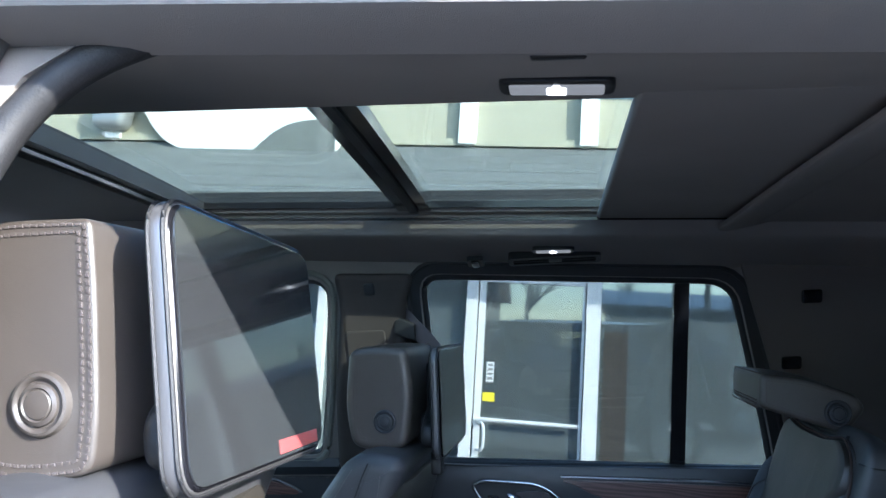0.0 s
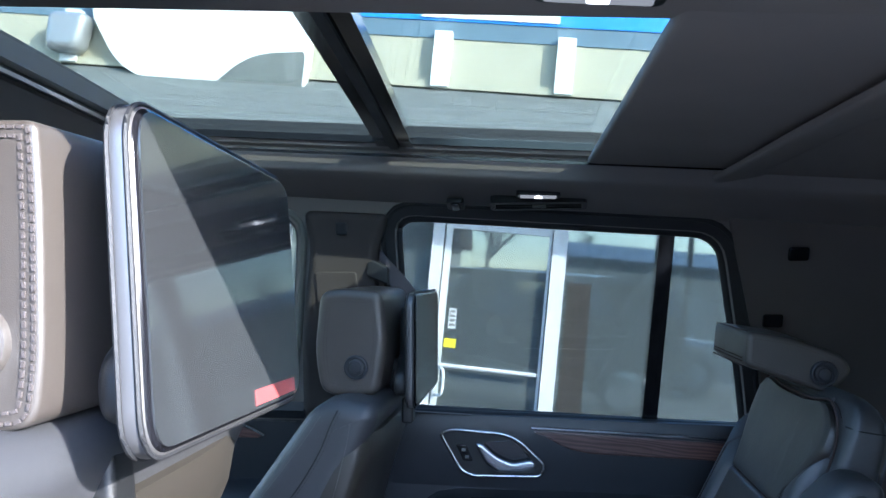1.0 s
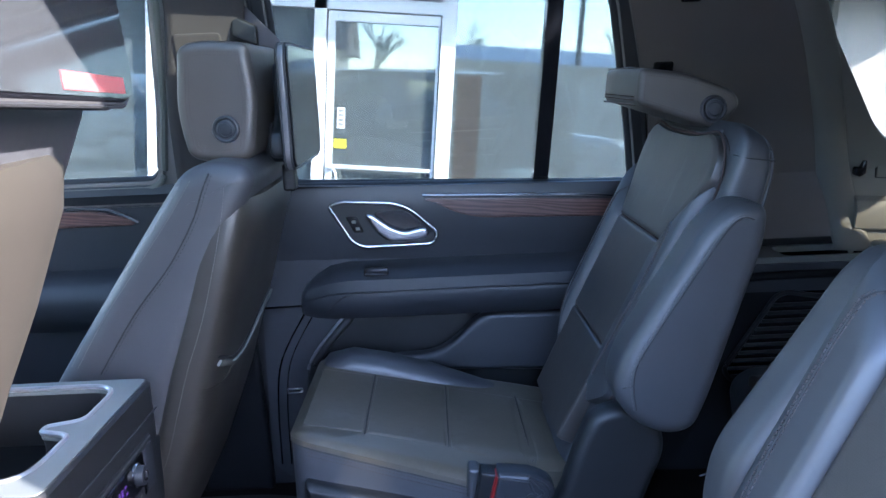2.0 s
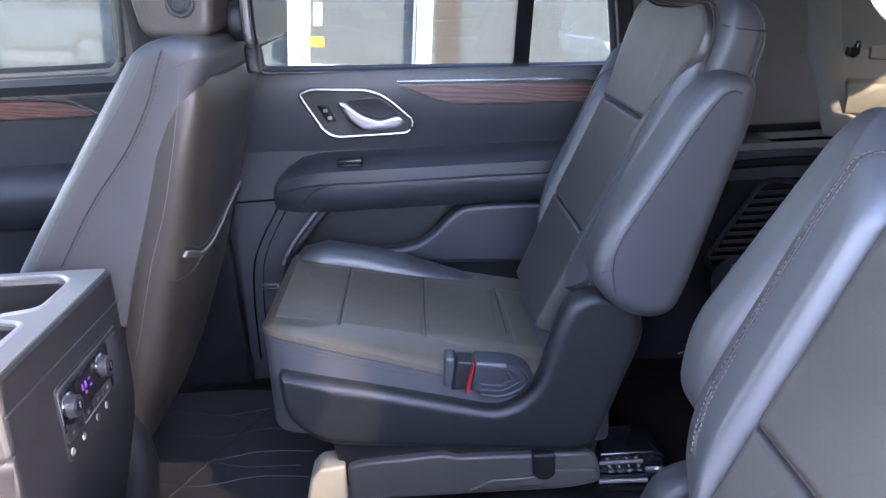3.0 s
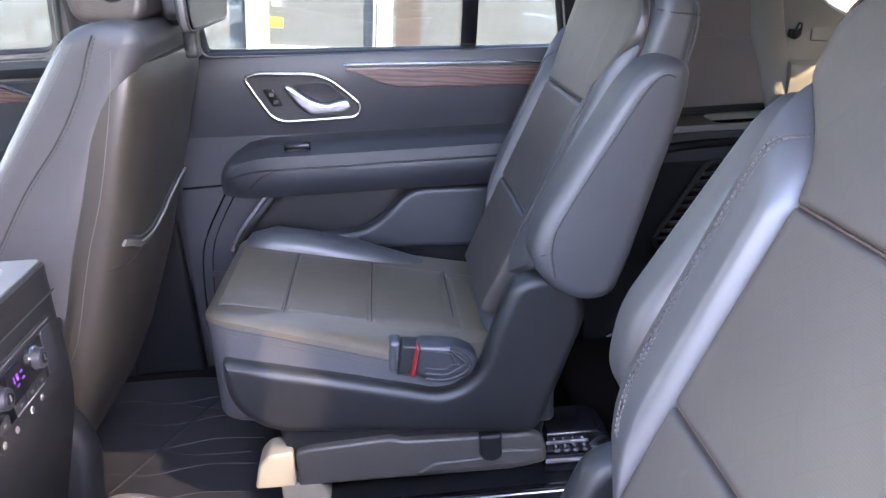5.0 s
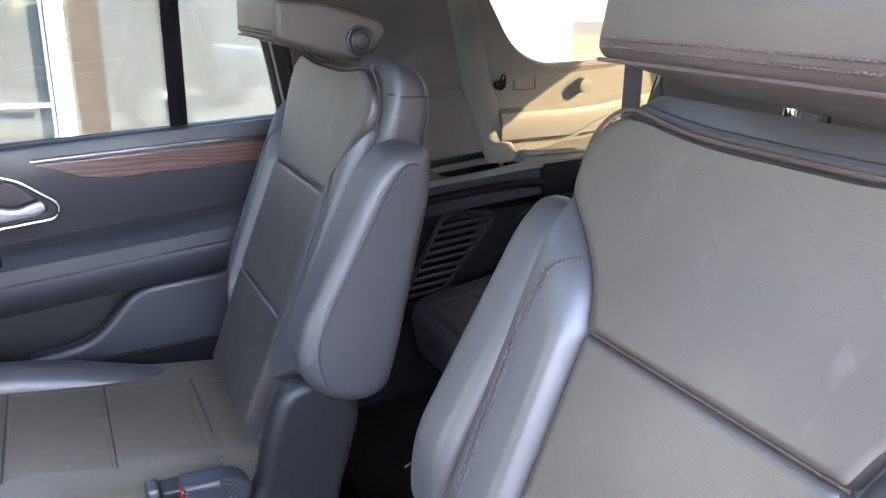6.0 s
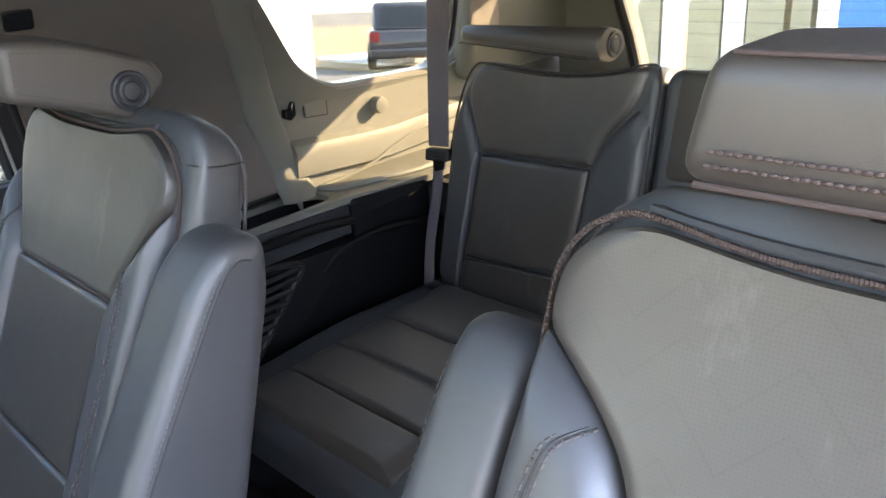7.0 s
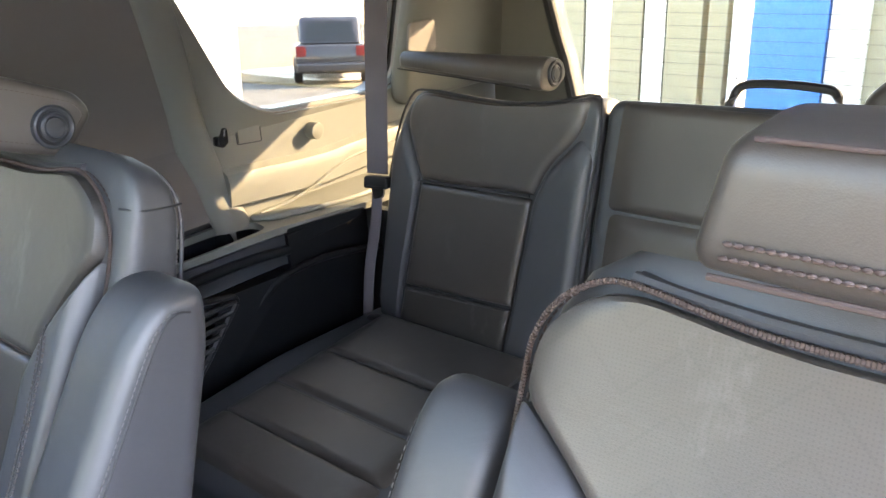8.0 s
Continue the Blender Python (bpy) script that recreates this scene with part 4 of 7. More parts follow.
# ---- second row seats ----
def seat_row2(side):
    """A reclined captain's seat; side 1 is the far one, -1 the near one. u grows towards the middle of the car."""
    yc = YC + side * 0.45 + (0.018 if side < 0 else 0.0)
    lateral = Vector((0, -side, 0))
    nrm = Vector((-0.894, 0, 0.447))      # out of the back's front face
    along = Vector((0.447, 0, 0.894))
    dz = 0.0 if side > 0 else 0.018
    base = Vector((0.834, yc, 0.86 + dz))

    def back(u, v, h):
        v2 = max(0, v - 0.44)
        return base + lateral * u + along * v + nrm * (h + 0.85 * v2 * v2 - 0.10 * max(0, abs(u) - 0.17))

    def flank(x, z, h):  # h grows towards the middle of the car
        return Vector((x, yc - side * h, z))

    where = "beside the wood-trimmed door" if side > 0 else "beside the open doorway"
    s = thing("car_seat", "reclined black leather captain's seat " + where, "car seat", (0.7, yc, 0.5), "second row seats")
    # back: outer cover, side bolsters, three sewn panels
    rings = []
    upper = ((0.25, 0.220, 0.058, 0.0), (0.4, 0.226, 0.049, 0.0), (0.47, 0.229, 0.041, 0.0), (0.53, 0.228, 0.036, 0.0), (0.556, 0.222, 0.031, -0.002), (0.570, 0.206, 0.023, -0.008), (0.577, 0.18, 0.012, -0.016)) if side > 0 else ((0.25, 0.216, 0.058, 0.0), (0.4, 0.214, 0.052, 0.0), (0.49, 0.21, 0.047, 0.0), (0.53, 0.20, 0.043, -0.002), (0.555, 0.185, 0.037, -0.006), (0.572, 0.16, 0.026, -0.014))
    for v, hw, th, fw in ((-0.07, 0.14, 0.045, -0.012), (0.02, 0.15, 0.05, -0.008), (0.065, 0.165, 0.055, -0.006), (0.09, 0.20, 0.06, -0.003), (0.11, 0.212, 0.062, 0.0), *upper):
        rings.append(oval(back(0, v, fw - th - 0.004), lateral, nrm, hw, th, 5.5, 72))
    part("backrest", loft(bmesh.new(), rings), LEATHER_SIDE, s, "smooth black leather back cover")
    if side > 0:
        part("cover_seam", tube(bmesh.new(), smooth_path([back(0.213, 0.526, -0.003), back(0.2270, 0.529, -0.018), back(0.2284, 0.536, -0.04), back(0.222, 0.543, -0.064)], 5), 0.0012, 6), RUBBER, s, "dark seam across the back cover")
        edge = smooth_path([back(0.212, 0.25, -0.110), back(0.219, 0.4, -0.090), back(0.221, 0.47, -0.075), back(0.220, 0.53, -0.066), back(0.213, 0.556, -0.057), back(0.198, 0.569, -0.045), back(0.15, 0.574, -0.034)], 6)
        part("piping", tube(bmesh.new(), edge, 0.0022, 8), LEATHER_SIDE, s, "raised rear edge of the back cover")
        part("stitching", dashes(bmesh.new(), [p + nrm * 0.006 + lateral * 0.0008 for p in edge], None, 0.0034, 0.002, 0.0006), THREADGREY, s, "row of grey stitches")
    w, j1, j2 = (0.138, 0.152, 0.358) if side > 0 else (0.115, 0.178, 0.377)  # half width of the insert, heights of its joints
    notch = [(w + 0.012, j2 + 0.035), (w + 0.038, 0.441), (0.200, 0.478), (0.198, 0.52), (0.158, 0.550), (0.07, 0.539)]
    top = rounded([(-w, j2 + 0.0008), (w, j2 + 0.0008)] + notch + [(-p, q) for p, q in reversed(notch)], [0.004, 0.004, 0.02, 0.02, 0.012, 0.03, 0.04, 0.03, 0.03, 0.04, 0.03, 0.012, 0.02, 0.02])
    mid = rounded([(-w, j1 + 0.0008), (w, j1 + 0.0008), (w, j2 - 0.0008), (-w, j2 - 0.0008)], 0.004)
    low = rounded([(-w + 0.01, -0.03), (w - 0.01, -0.03), (w, j1 - 0.0008), (-w, j1 - 0.0008)], 0.004)
    for o, mt in ((top, PERFORATED), (mid, PERFORATED), (low, PERFORATED)):
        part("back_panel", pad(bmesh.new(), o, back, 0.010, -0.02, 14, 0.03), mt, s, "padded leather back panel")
    for v in (j1, j2):
        part("panel_seam", rope(bmesh.new(), [back(u, v, 0.0025) for u in (-w, -0.07, 0, 0.07, w)], 0.0016), THREAD, s, "brown sewn joint")
    for sg in (1, -1):
        wing = rounded([(sg * (w + 0.002), 0.055), (sg * (w + 0.003), j2), (sg * (w + 0.016), j2 + 0.034), (sg * (w + 0.042), 0.441), (sg * 0.203, 0.474), (sg * 0.207, 0.40), (sg * 0.207, 0.10)], [0.015, 0.01, 0.02, 0.02, 0.006, 0.02, 0.02])
        bm = pad(bmesh.new(), wing, back, 0.022, -0.02, 8, 0.35)
        line = onto(bm, smooth_path([back(sg * u, v, 0.0) for u, v in ((w + 0.038, 0.428), (0.169, 0.41), (0.176, 0.374), (0.178, 0.34), (0.178, 0.25), (0.172, 0.16), (0.158, 0.11))], 8), -nrm)
        part("side_bolster", bm, LEATHER_SIDE, s, "smooth side bolster")
        if len(line) > 4:
            part("panel_seam", tube(bmesh.new(), line, 0.0009, 6), RUBBER, s, "dark sewn joint")
            for off in (0.004, -0.004):
                part("stitching", dashes(bmesh.new(), [p + lateral * (sg * off) for p in line], None, 0.0038, 0.0018, 0.0008), THREADPINK, s, "row of pale stitches")
        edge = [back(sg * u, v, h) for u, v, h in ((0.200, 0.095, -0.012), (0.207, 0.17, -0.011), (0.209, 0.3, -0.010), (0.208, 0.42, -0.008), (0.207, 0.48, -0.004), (0.203, 0.512, 0.0), (0.187, 0.537, 0.002), (0.160, 0.552, 0.003), (0.13, 0.551, 0.003))]
        edge = smooth_path(edge, 6)
        part("piping", rope(bmesh.new(), edge, 0.0019), THREAD, s, "brown sewn piping")
        for off in (0.007, 0.015):
            pts = [p + nrm * -off + lateral * (sg * 0.003) for p in edge]
            part("stitching", dashes(bmesh.new(), pts), THREAD, s, "row of brown stitches")
    part("piping", rope(bmesh.new(), smooth_path([back(u, v, 0.003) for u, v in ((-0.13, 0.551), (-0.10, 0.546), (-0.06, 0.543), (0.06, 0.543), (0.10, 0.546), (0.13, 0.551))], 5), 0.0020), THREAD, s, "brown sewn piping")
    for k in range(3):
        part("top_pleat", tube(bmesh.new(), smooth_path([back(u, v + 0.001 * k, -0.006 - 0.009 * k) for u, v in ((-0.15, 0.556), (-0.07, 0.549), (0.07, 0.549), (0.15, 0.556))], 5), 0.0045, 8), LEATHER_SIDE, s, "folded leather pleat")
    # cushion
    rise = 0.0 if side > 0 else 0.035

    def seat_z(x):
        return 0.889 + rise * max(0.0, 1 - (x - 0.38) / 0.45) - 0.215 * (x - 0.38)

    wide = 0.205 if side > 0 else 0.215
    PLAN = rounded([(0.358, -0.235), (0.358, wide), (0.93, wide), (0.93, -0.235)], [0.05, 0.055, 0.02, 0.02], 8)
    surf = lambda a, b: seat_z(a) - 0.010 - 0.004 * (1 - math.cos(max(0.0, 0.42 - a) * 20)) - 0.03 * max(0.0, -b) + max(0.0, b - 0.13) / 0.075 * (0.014 - 0.105 * max(0.0, a - 0.38))
    top = lambda a, b, h: Vector((a, yc - side * b, surf(a, b) + h))
    cushion_at = lambda a, b, h: top(a, b, h) if h > -0.1 else Vector((a, yc - side * b, 0.885 - 0.1 * (a - 0.38) + h))
    part("cushion", block(bmesh.new(), PLAN, cushion_at, -0.185, 0.0, 0.012, 6), LEATHER_SIDE, s, "black leather seat cushion")
    part("cushion_cover", pad(bmesh.new(), inset(PLAN, -0.0012), top, 0.010, -0.010, 18, 0.09), PERFORATED_FLAT_LIT, s, "worn leather cushion cover, sheen in its colour")
    front = [(0.3565, b) for b in (-0.17, -0.06, 0.05, wide - 0.06)]
    turn = [(0.357 + 0.055 * (1 - math.cos(q)), wide - 0.055 * (1 - math.sin(q)) + 0.0015) for q in (0.3, 0.7, 1.1, 1.45)]
    line = [(p.x, p.y) for p in smooth_path([(a, b, 0) for a, b in front + turn + [(x, wide + 0.0012) for x in (0.46, 0.52, 0.58, 0.646, 0.72)]], 6)]
    part("cushion_seam", tube(bmesh.new(), [top(a, b, -0.011) for a, b in line], 0.0014, 6), RUBBER, s, "dark cushion seam")
    for k in range(2):
        part("stitching", dashes(bmesh.new(), [top(a, b, -0.017 - 0.007 * k) for a, b in line], None, 0.004, 0.002, 0.0006), THREADPINK, s, "row of pinkish brown stitches")
    for a0, a1, b0, b1 in ((0.372, 0.4795, 0.148, 0.143), (0.4805, 0.6235, 0.143, 0.150), (0.6245, 0.768, 0.150, 0.168), (0.769, 0.87, 0.168, 0.150)):
        part("cushion_panel", pad(bmesh.new(), rounded([(a0, -0.14), (a1, -0.14), (a1, b1), (a0, b0)], 0.004), top, 0.0116, -0.02, 16, 0.07), PERFORATED_FLAT_LIT, s, "perforated leather cushion panel, sheen in its colour")
    for a in (0.480, 0.624, 0.7685):
        part("cushion_seam", tube(bmesh.new(), [top(a, b, 0.0106) for b in (-0.135, -0.05, 0.05, 0.142)], 0.0014, 6), RUBBER, s, "dark sewn joint")
    rings = [oval((x, yc + side * 0.19, z + rise * 0.5 - h), (0, 1, 0), (0, 0, 1), 0.046, h, 2.6, 20) for x, z, h in ((0.362, 0.872, 0.012), (0.38, 0.893, 0.03), (0.432, 0.904, 0.036), (0.50, 0.89, 0.036), (0.594, 0.862, 0.036), (0.746, 0.802, 0.034), (0.84, 0.778, 0.03), (0.92, 0.77, 0.03))]
    part("bolster", loft(bmesh.new(), rings), LEATHER_SIDE, s, "raised outer cushion bolster")
    part("stitching", dashes(bmesh.new(), smooth_path([(0.40, yc + side * 0.165, 0.892 + rise), (0.45, yc + side * 0.158, 0.885 + rise * 0.8), (0.594, yc + side * 0.156, 0.848 + rise * 0.4), (0.746, yc + side * 0.154, 0.79)])), THREADGREY, s, "row of grey stitches")
    # inner side shield
    SH = rounded([(0.384, 0.826), (0.386, 0.745), (0.44, 0.688), (0.895, 0.640), (0.978, 0.86), (0.962, 0.915), (0.905, 0.938), (0.856, 0.925), (0.826, 0.855), (0.800, 0.770), (0.745, 0.732), (0.55, 0.785)], [0.012, 0.05, 0.05, 0.035, 0.03, 0.03, 0.03, 0.03, 0.06, 0.04, 0.05, 0.1], 6)
    part("side_shield", block(bmesh.new(), SH, flank, 0.182, 0.230, 0.018, 6), PLASTIC, s, "scuffed black plastic side shield")
    # headrest, folded forwards
    dz = 0.0 if side > 0 else 0.031
    dx, end = (0.0, 0.088) if side > 0 else (0.021, 0.087)
    ends = lambda a, b, h: flank(a + dx, b, h - (0.2 * (b - 1.436) if h > 0 and side < 0 else 0))
    HR = rounded([(0.957, 1.405), (0.962, 1.464 - (0.0 if side > 0 else 0.011)), (1.04, 1.453), (1.118, 1.422), (1.131, 1.398), (1.095, 1.357), (1.05, 1.372)], [0.012, 0.014, 0.03, 0.02, 0.012, 0.025, 0.03], 6)
    hr = part("headrest", block(bmesh.new(), [(a, b + dz) for a, b in HR], ends, -0.155, end, 0.009, 5, 0.004), LEATHER, s, "folded-forward black leather headrest")
    part("button", lathe(bmesh.new(), ends(1.084, 1.393 + dz, end), lateral, KNOB), SOFT, hr, "round ribbed release button")
    face = inset([(a, b + dz) for a, b in HR], 0.011)
    part("stitching", dashes(bmesh.new(), [ends(a, b, end + 0.0002) for a, b in face + face[:1]], None, 0.003, 0.002, 0.0004), THREAD, hr, "row of brown stitches")
    for k in range(2):
        part("stitching", beads(bmesh.new(), ends(0.9545 + 0.0003 * k, 1.412 + 0.0055 * k + dz, -0.14), ends(0.9545 + 0.0003 * k, 1.412 + 0.0055 * k + dz, end - 0.012), 0.0011, 0.0036), THREAD, hr, "row of puffed stitches")
    part("piping", tube(bmesh.new(), [ends(0.956, 1.4035 + dz, -0.145), ends(0.956, 1.4035 + dz, end - 0.01)], 0.0014, 8), THREAD, hr, "brown piping along the lower edge")
    part("piping", tube(bmesh.new(), [ends(0.963, (1.4635 if side > 0 else 1.453) + dz, -0.145), ends(0.963, (1.4635 if side > 0 else 1.453) + dz, end - 0.01)], 0.0010, 8), THREAD, hr, "brown piping along the upper edge")
    for u in (-0.09, 0.045):
        part("headrest_post", tube(bmesh.new(), [Vector((1.115, yc - side * u, 1.34)), Vector((1.105 + dx, yc - side * u, 1.385 + dz))], 0.006, 10), CHROME, s, "chrome headrest post")
    # armrest folded up beside the back
    dz = 0.0 if side > 0 else 0.018
    AR = rounded([(0.955, 0.917), (0.905, 0.938), (0.868, 0.99), (0.885, 1.05), (1.004, 1.24), (1.045, 1.275), (1.094, 1.266), (1.090, 1.21), (1.016, 0.975), (0.995, 0.925)], [0.03, 0.03, 0.035, 0.04, 0.04, 0.03, 0.022, 0.03, 0.04, 0.03], 6)
    if side < 0:
        AR = rounded([(0.952, 0.912), (0.892, 0.962), (0.905, 1.045), (1.035, 1.238), (1.065, 1.262), (1.095, 1.255), (1.082, 1.16), (1.002, 0.935)], [0.035, 0.035, 0.03, 0.03, 0.02, 0.025, 0.05, 0.04], 6)
    out = 0.306 if side > 0 else 0.291  # outer face of the armrest
    ar = part("armrest", block(bmesh.new(), [(a, b + dz) for a, b in AR], flank, 0.216, out, 0.022, 6, 0.0), LEATHER_SIDE, s, "folded-up black leather armrest")
    shift = 0.0 if side > 0 else 0.014
    line = smooth_path([(0.905, 0.965, 0), (0.900, 1.01, 0), (0.915, 1.055, 0), (0.985, 1.165, 0), (1.03, 1.232, 0), (1.052, 1.25, 0), (1.068, 1.247, 0)], 6)
    part("seam", tube(bmesh.new(), [flank(p.x + shift, p.y - shift + dz, out - 0.0002) for p in line], 0.0013, 6), RUBBER, ar, "dark armrest seam")
    part("stitching", dashes(bmesh.new(), [flank(p.x + shift - 0.0045, p.y - shift + dz + 0.002, out - 0.0001) for p in line], None, 0.004, 0.0024, 0.0004), THREADGREY, ar, "row of grey stitches")
    part("seam", tube(bmesh.new(), [flank(0.884 + shift, 1.0 + dz, out - 0.0025), flank(0.901 + shift, 1.005 + dz, out - 0.0002)], 0.0011, 6), RUBBER, ar, "dark armrest seam")
    hem = [flank(a, b + dz, out - 0.006) for a, b in inset(AR, 0.009)]
    part("piping", tube(bmesh.new(), hem, 0.0012, 6, True), LEATHER_SIDE, ar, "raised edge of the armrest")
    # belt buckle in its sleeve
    part("buckle_sleeve", block(bmesh.new(), rounded([(0.690, 0.785), (0.700, 0.838), (0.755, 0.832), (0.785, 0.818), (0.796, 0.797), (0.782, 0.774), (0.745, 0.762), (0.715, 0.768)], [0.003, 0.004, 0.012, 0.016, 0.016, 0.016, 0.012, 0.012]), flank, 0.20, 0.244, 0.010), SOFT, s, "dark folded buckle sleeve")
    for k in range(3):
        g = 0.008 * k
        fold = smooth_path([flank(0.750, 0.829 - 0.6 * g, 0.2432), flank(0.774 - g, 0.816 - g, 0.2438), flank(0.783 - 1.3 * g, 0.799, 0.2440), flank(0.770 - 1.2 * g, 0.782 + g, 0.2440), flank(0.74, 0.772 + 1.2 * g, 0.2438), flank(0.708, 0.777 + 1.2 * g, 0.2432)], 6)
        part("sleeve_fold", tube(bmesh.new(), fold, 0.0024, 8), SOFT, s, "folded edge of the buckle sleeve")
    part("sleeve_seam", tube(bmesh.new(), [flank(0.699, 0.831, 0.2462), flank(0.752, 0.820, 0.2462)], 0.0009, 6), RUBBER, s, "dark sleeve seam")
    part("sleeve_band", block(bmesh.new(), rounded([(0.650, 0.784), (0.654, 0.838), (0.672, 0.836), (0.664, 0.779)], 0.006), flank, 0.19, 0.226, 0.006), LEATHER_SIDE, s, "sleeve edge band")
    part("buckle_body", block(bmesh.new(), rounded([(0.662, 0.783), (0.674, 0.836), (0.700, 0.832), (0.690, 0.782)], 0.003), flank, 0.20, 0.236, 0.004), PLASTIC, s, "black buckle body")
    part("buckle", block(bmesh.new(), rounded([(0.683, 0.782), (0.697, 0.834), (0.701, 0.833), (0.690, 0.781)], 0.0015), flank, 0.215, 0.2455, 0.002), RED, s, "red buckle button")
    # base
    part("seat_base", block(bmesh.new(), rounded([(0.45, 0.69), (0.92, 0.66), (0.90, 0.57), (0.47, 0.57)], 0.02), flank, -0.17, 0.19, 0.01), PLASTIC, s, "black seat base")
    RAIL = rounded([(0.478, 0.560), (0.478, 0.628), (0.50, 0.634), (0.645, 0.642), (0.662, 0.634), (0.90, 0.628), (0.915, 0.60), (0.915, 0.566), (0.86, 0.556)], [0.004, 0.01, 0.02, 0.01, 0.01, 0.02, 0.02, 0.012, 0.03])
    part("rail_cover", block(bmesh.new(), RAIL, flank, 0.15, 0.205, 0.006), STEEL, s, "grey seat rail cover")
    part("cover_facet", block(bmesh.new(), rounded([(0.682, 0.567), (0.72, 0.588), (0.80, 0.590), (0.835, 0.602), (0.905, 0.598), (0.908, 0.580), (0.87, 0.568)], 0.008), flank, 0.195, 0.2105, 0.004), STEEL, s, "pressed ridge in the rail cover")
    part("rail_foot", block(bmesh.new(), rounded([(0.402, 0.563), (0.414, 0.612), (0.432, 0.630), (0.474, 0.634), (0.474, 0.562)], 0.008), flank, 0.15, 0.208, 0.006), SUNLIT_STEEL, s, "front foot of the rail, sunlight in its pale colour")
    part("foot_bracket", block(bmesh.new(), rounded([(0.445, 0.503), (0.445, 0.562), (0.515, 0.562), (0.535, 0.503)], 0.006), flank, 0.12, 0.20, 0.006), SUNLIT_STEEL, s, "bracket under the rail foot, sunlight in its pale colour")
    part("rail_latch", block(bmesh.new(), rounded([(0.795, 0.635), (0.835, 0.635), (0.835, 0.590), (0.822, 0.580), (0.805, 0.582), (0.795, 0.595)], 0.006), flank, 0.17, 0.213, 0.006), PLASTIC, s, "black rail latch")
    part("rail", block(bmesh.new(), [(0.40, 0.503), (1.06, 0.503), (1.06, 0.522), (0.40, 0.522)], flank, 0.10, 0.30, 0.003), PLASTIC, s, "black floor rail")
    for h, r in ((0.232, 0.0022), (0.285, 0.0016)):
        part("rail_edge", tube(bmesh.new(), [flank(0.54, 0.5235, h), flank(1.05, 0.5235, h)], r, 6), SATIN, s, "bright edge of the floor rail")
    part("rail_slot", block(bmesh.new(), [(0.60, 0.524), (1.05, 0.524), (1.05, 0.5255), (0.60, 0.5255)], flank, 0.212, 0.226, 0.0006), GLOSSBLACK, s, "dark slot in the floor rail")
    for k in range(4):
        part("rail_roller", disc(bmesh.new(), flank(0.935 + 0.017 * k, 0.585, 0.186), lateral, 0.0055, 0.03, 14, 0.001), CHROME, s, "bright rail roller")
    part("rail_bar", tube(bmesh.new(), [flank(0.915, 0.562, 0.198), flank(1.0, 0.560, 0.198)], 0.004, 8), SATIN, s, "bright rail bar")
    part("rail_bar", tube(bmesh.new(), [flank(0.915, 0.600, 0.198), flank(0.99, 0.600, 0.198)], 0.003, 8), SATIN, s, "bright rail bar")
    part("rail_stop", block(bmesh.new(), rounded([(0.915, 0.525), (1.05, 0.525), (1.035, 0.598), (1.01, 0.612), (0.915, 0.612)], 0.01), flank, 0.10, 0.186, 0.006), GLOSSBLACK, s, "black rail stop box")
    part("release_lever", tube(bmesh.new(), smooth_path([flank(1.0, 0.575, 0.19), flank(1.02, 0.582, 0.20), flank(1.035, 0.577, 0.20), flank(1.03, 0.563, 0.19)]), 0.005, 8), CHROME, s, "bright release lever")
    return s


seat_row2(1)
seat_row2(-1)


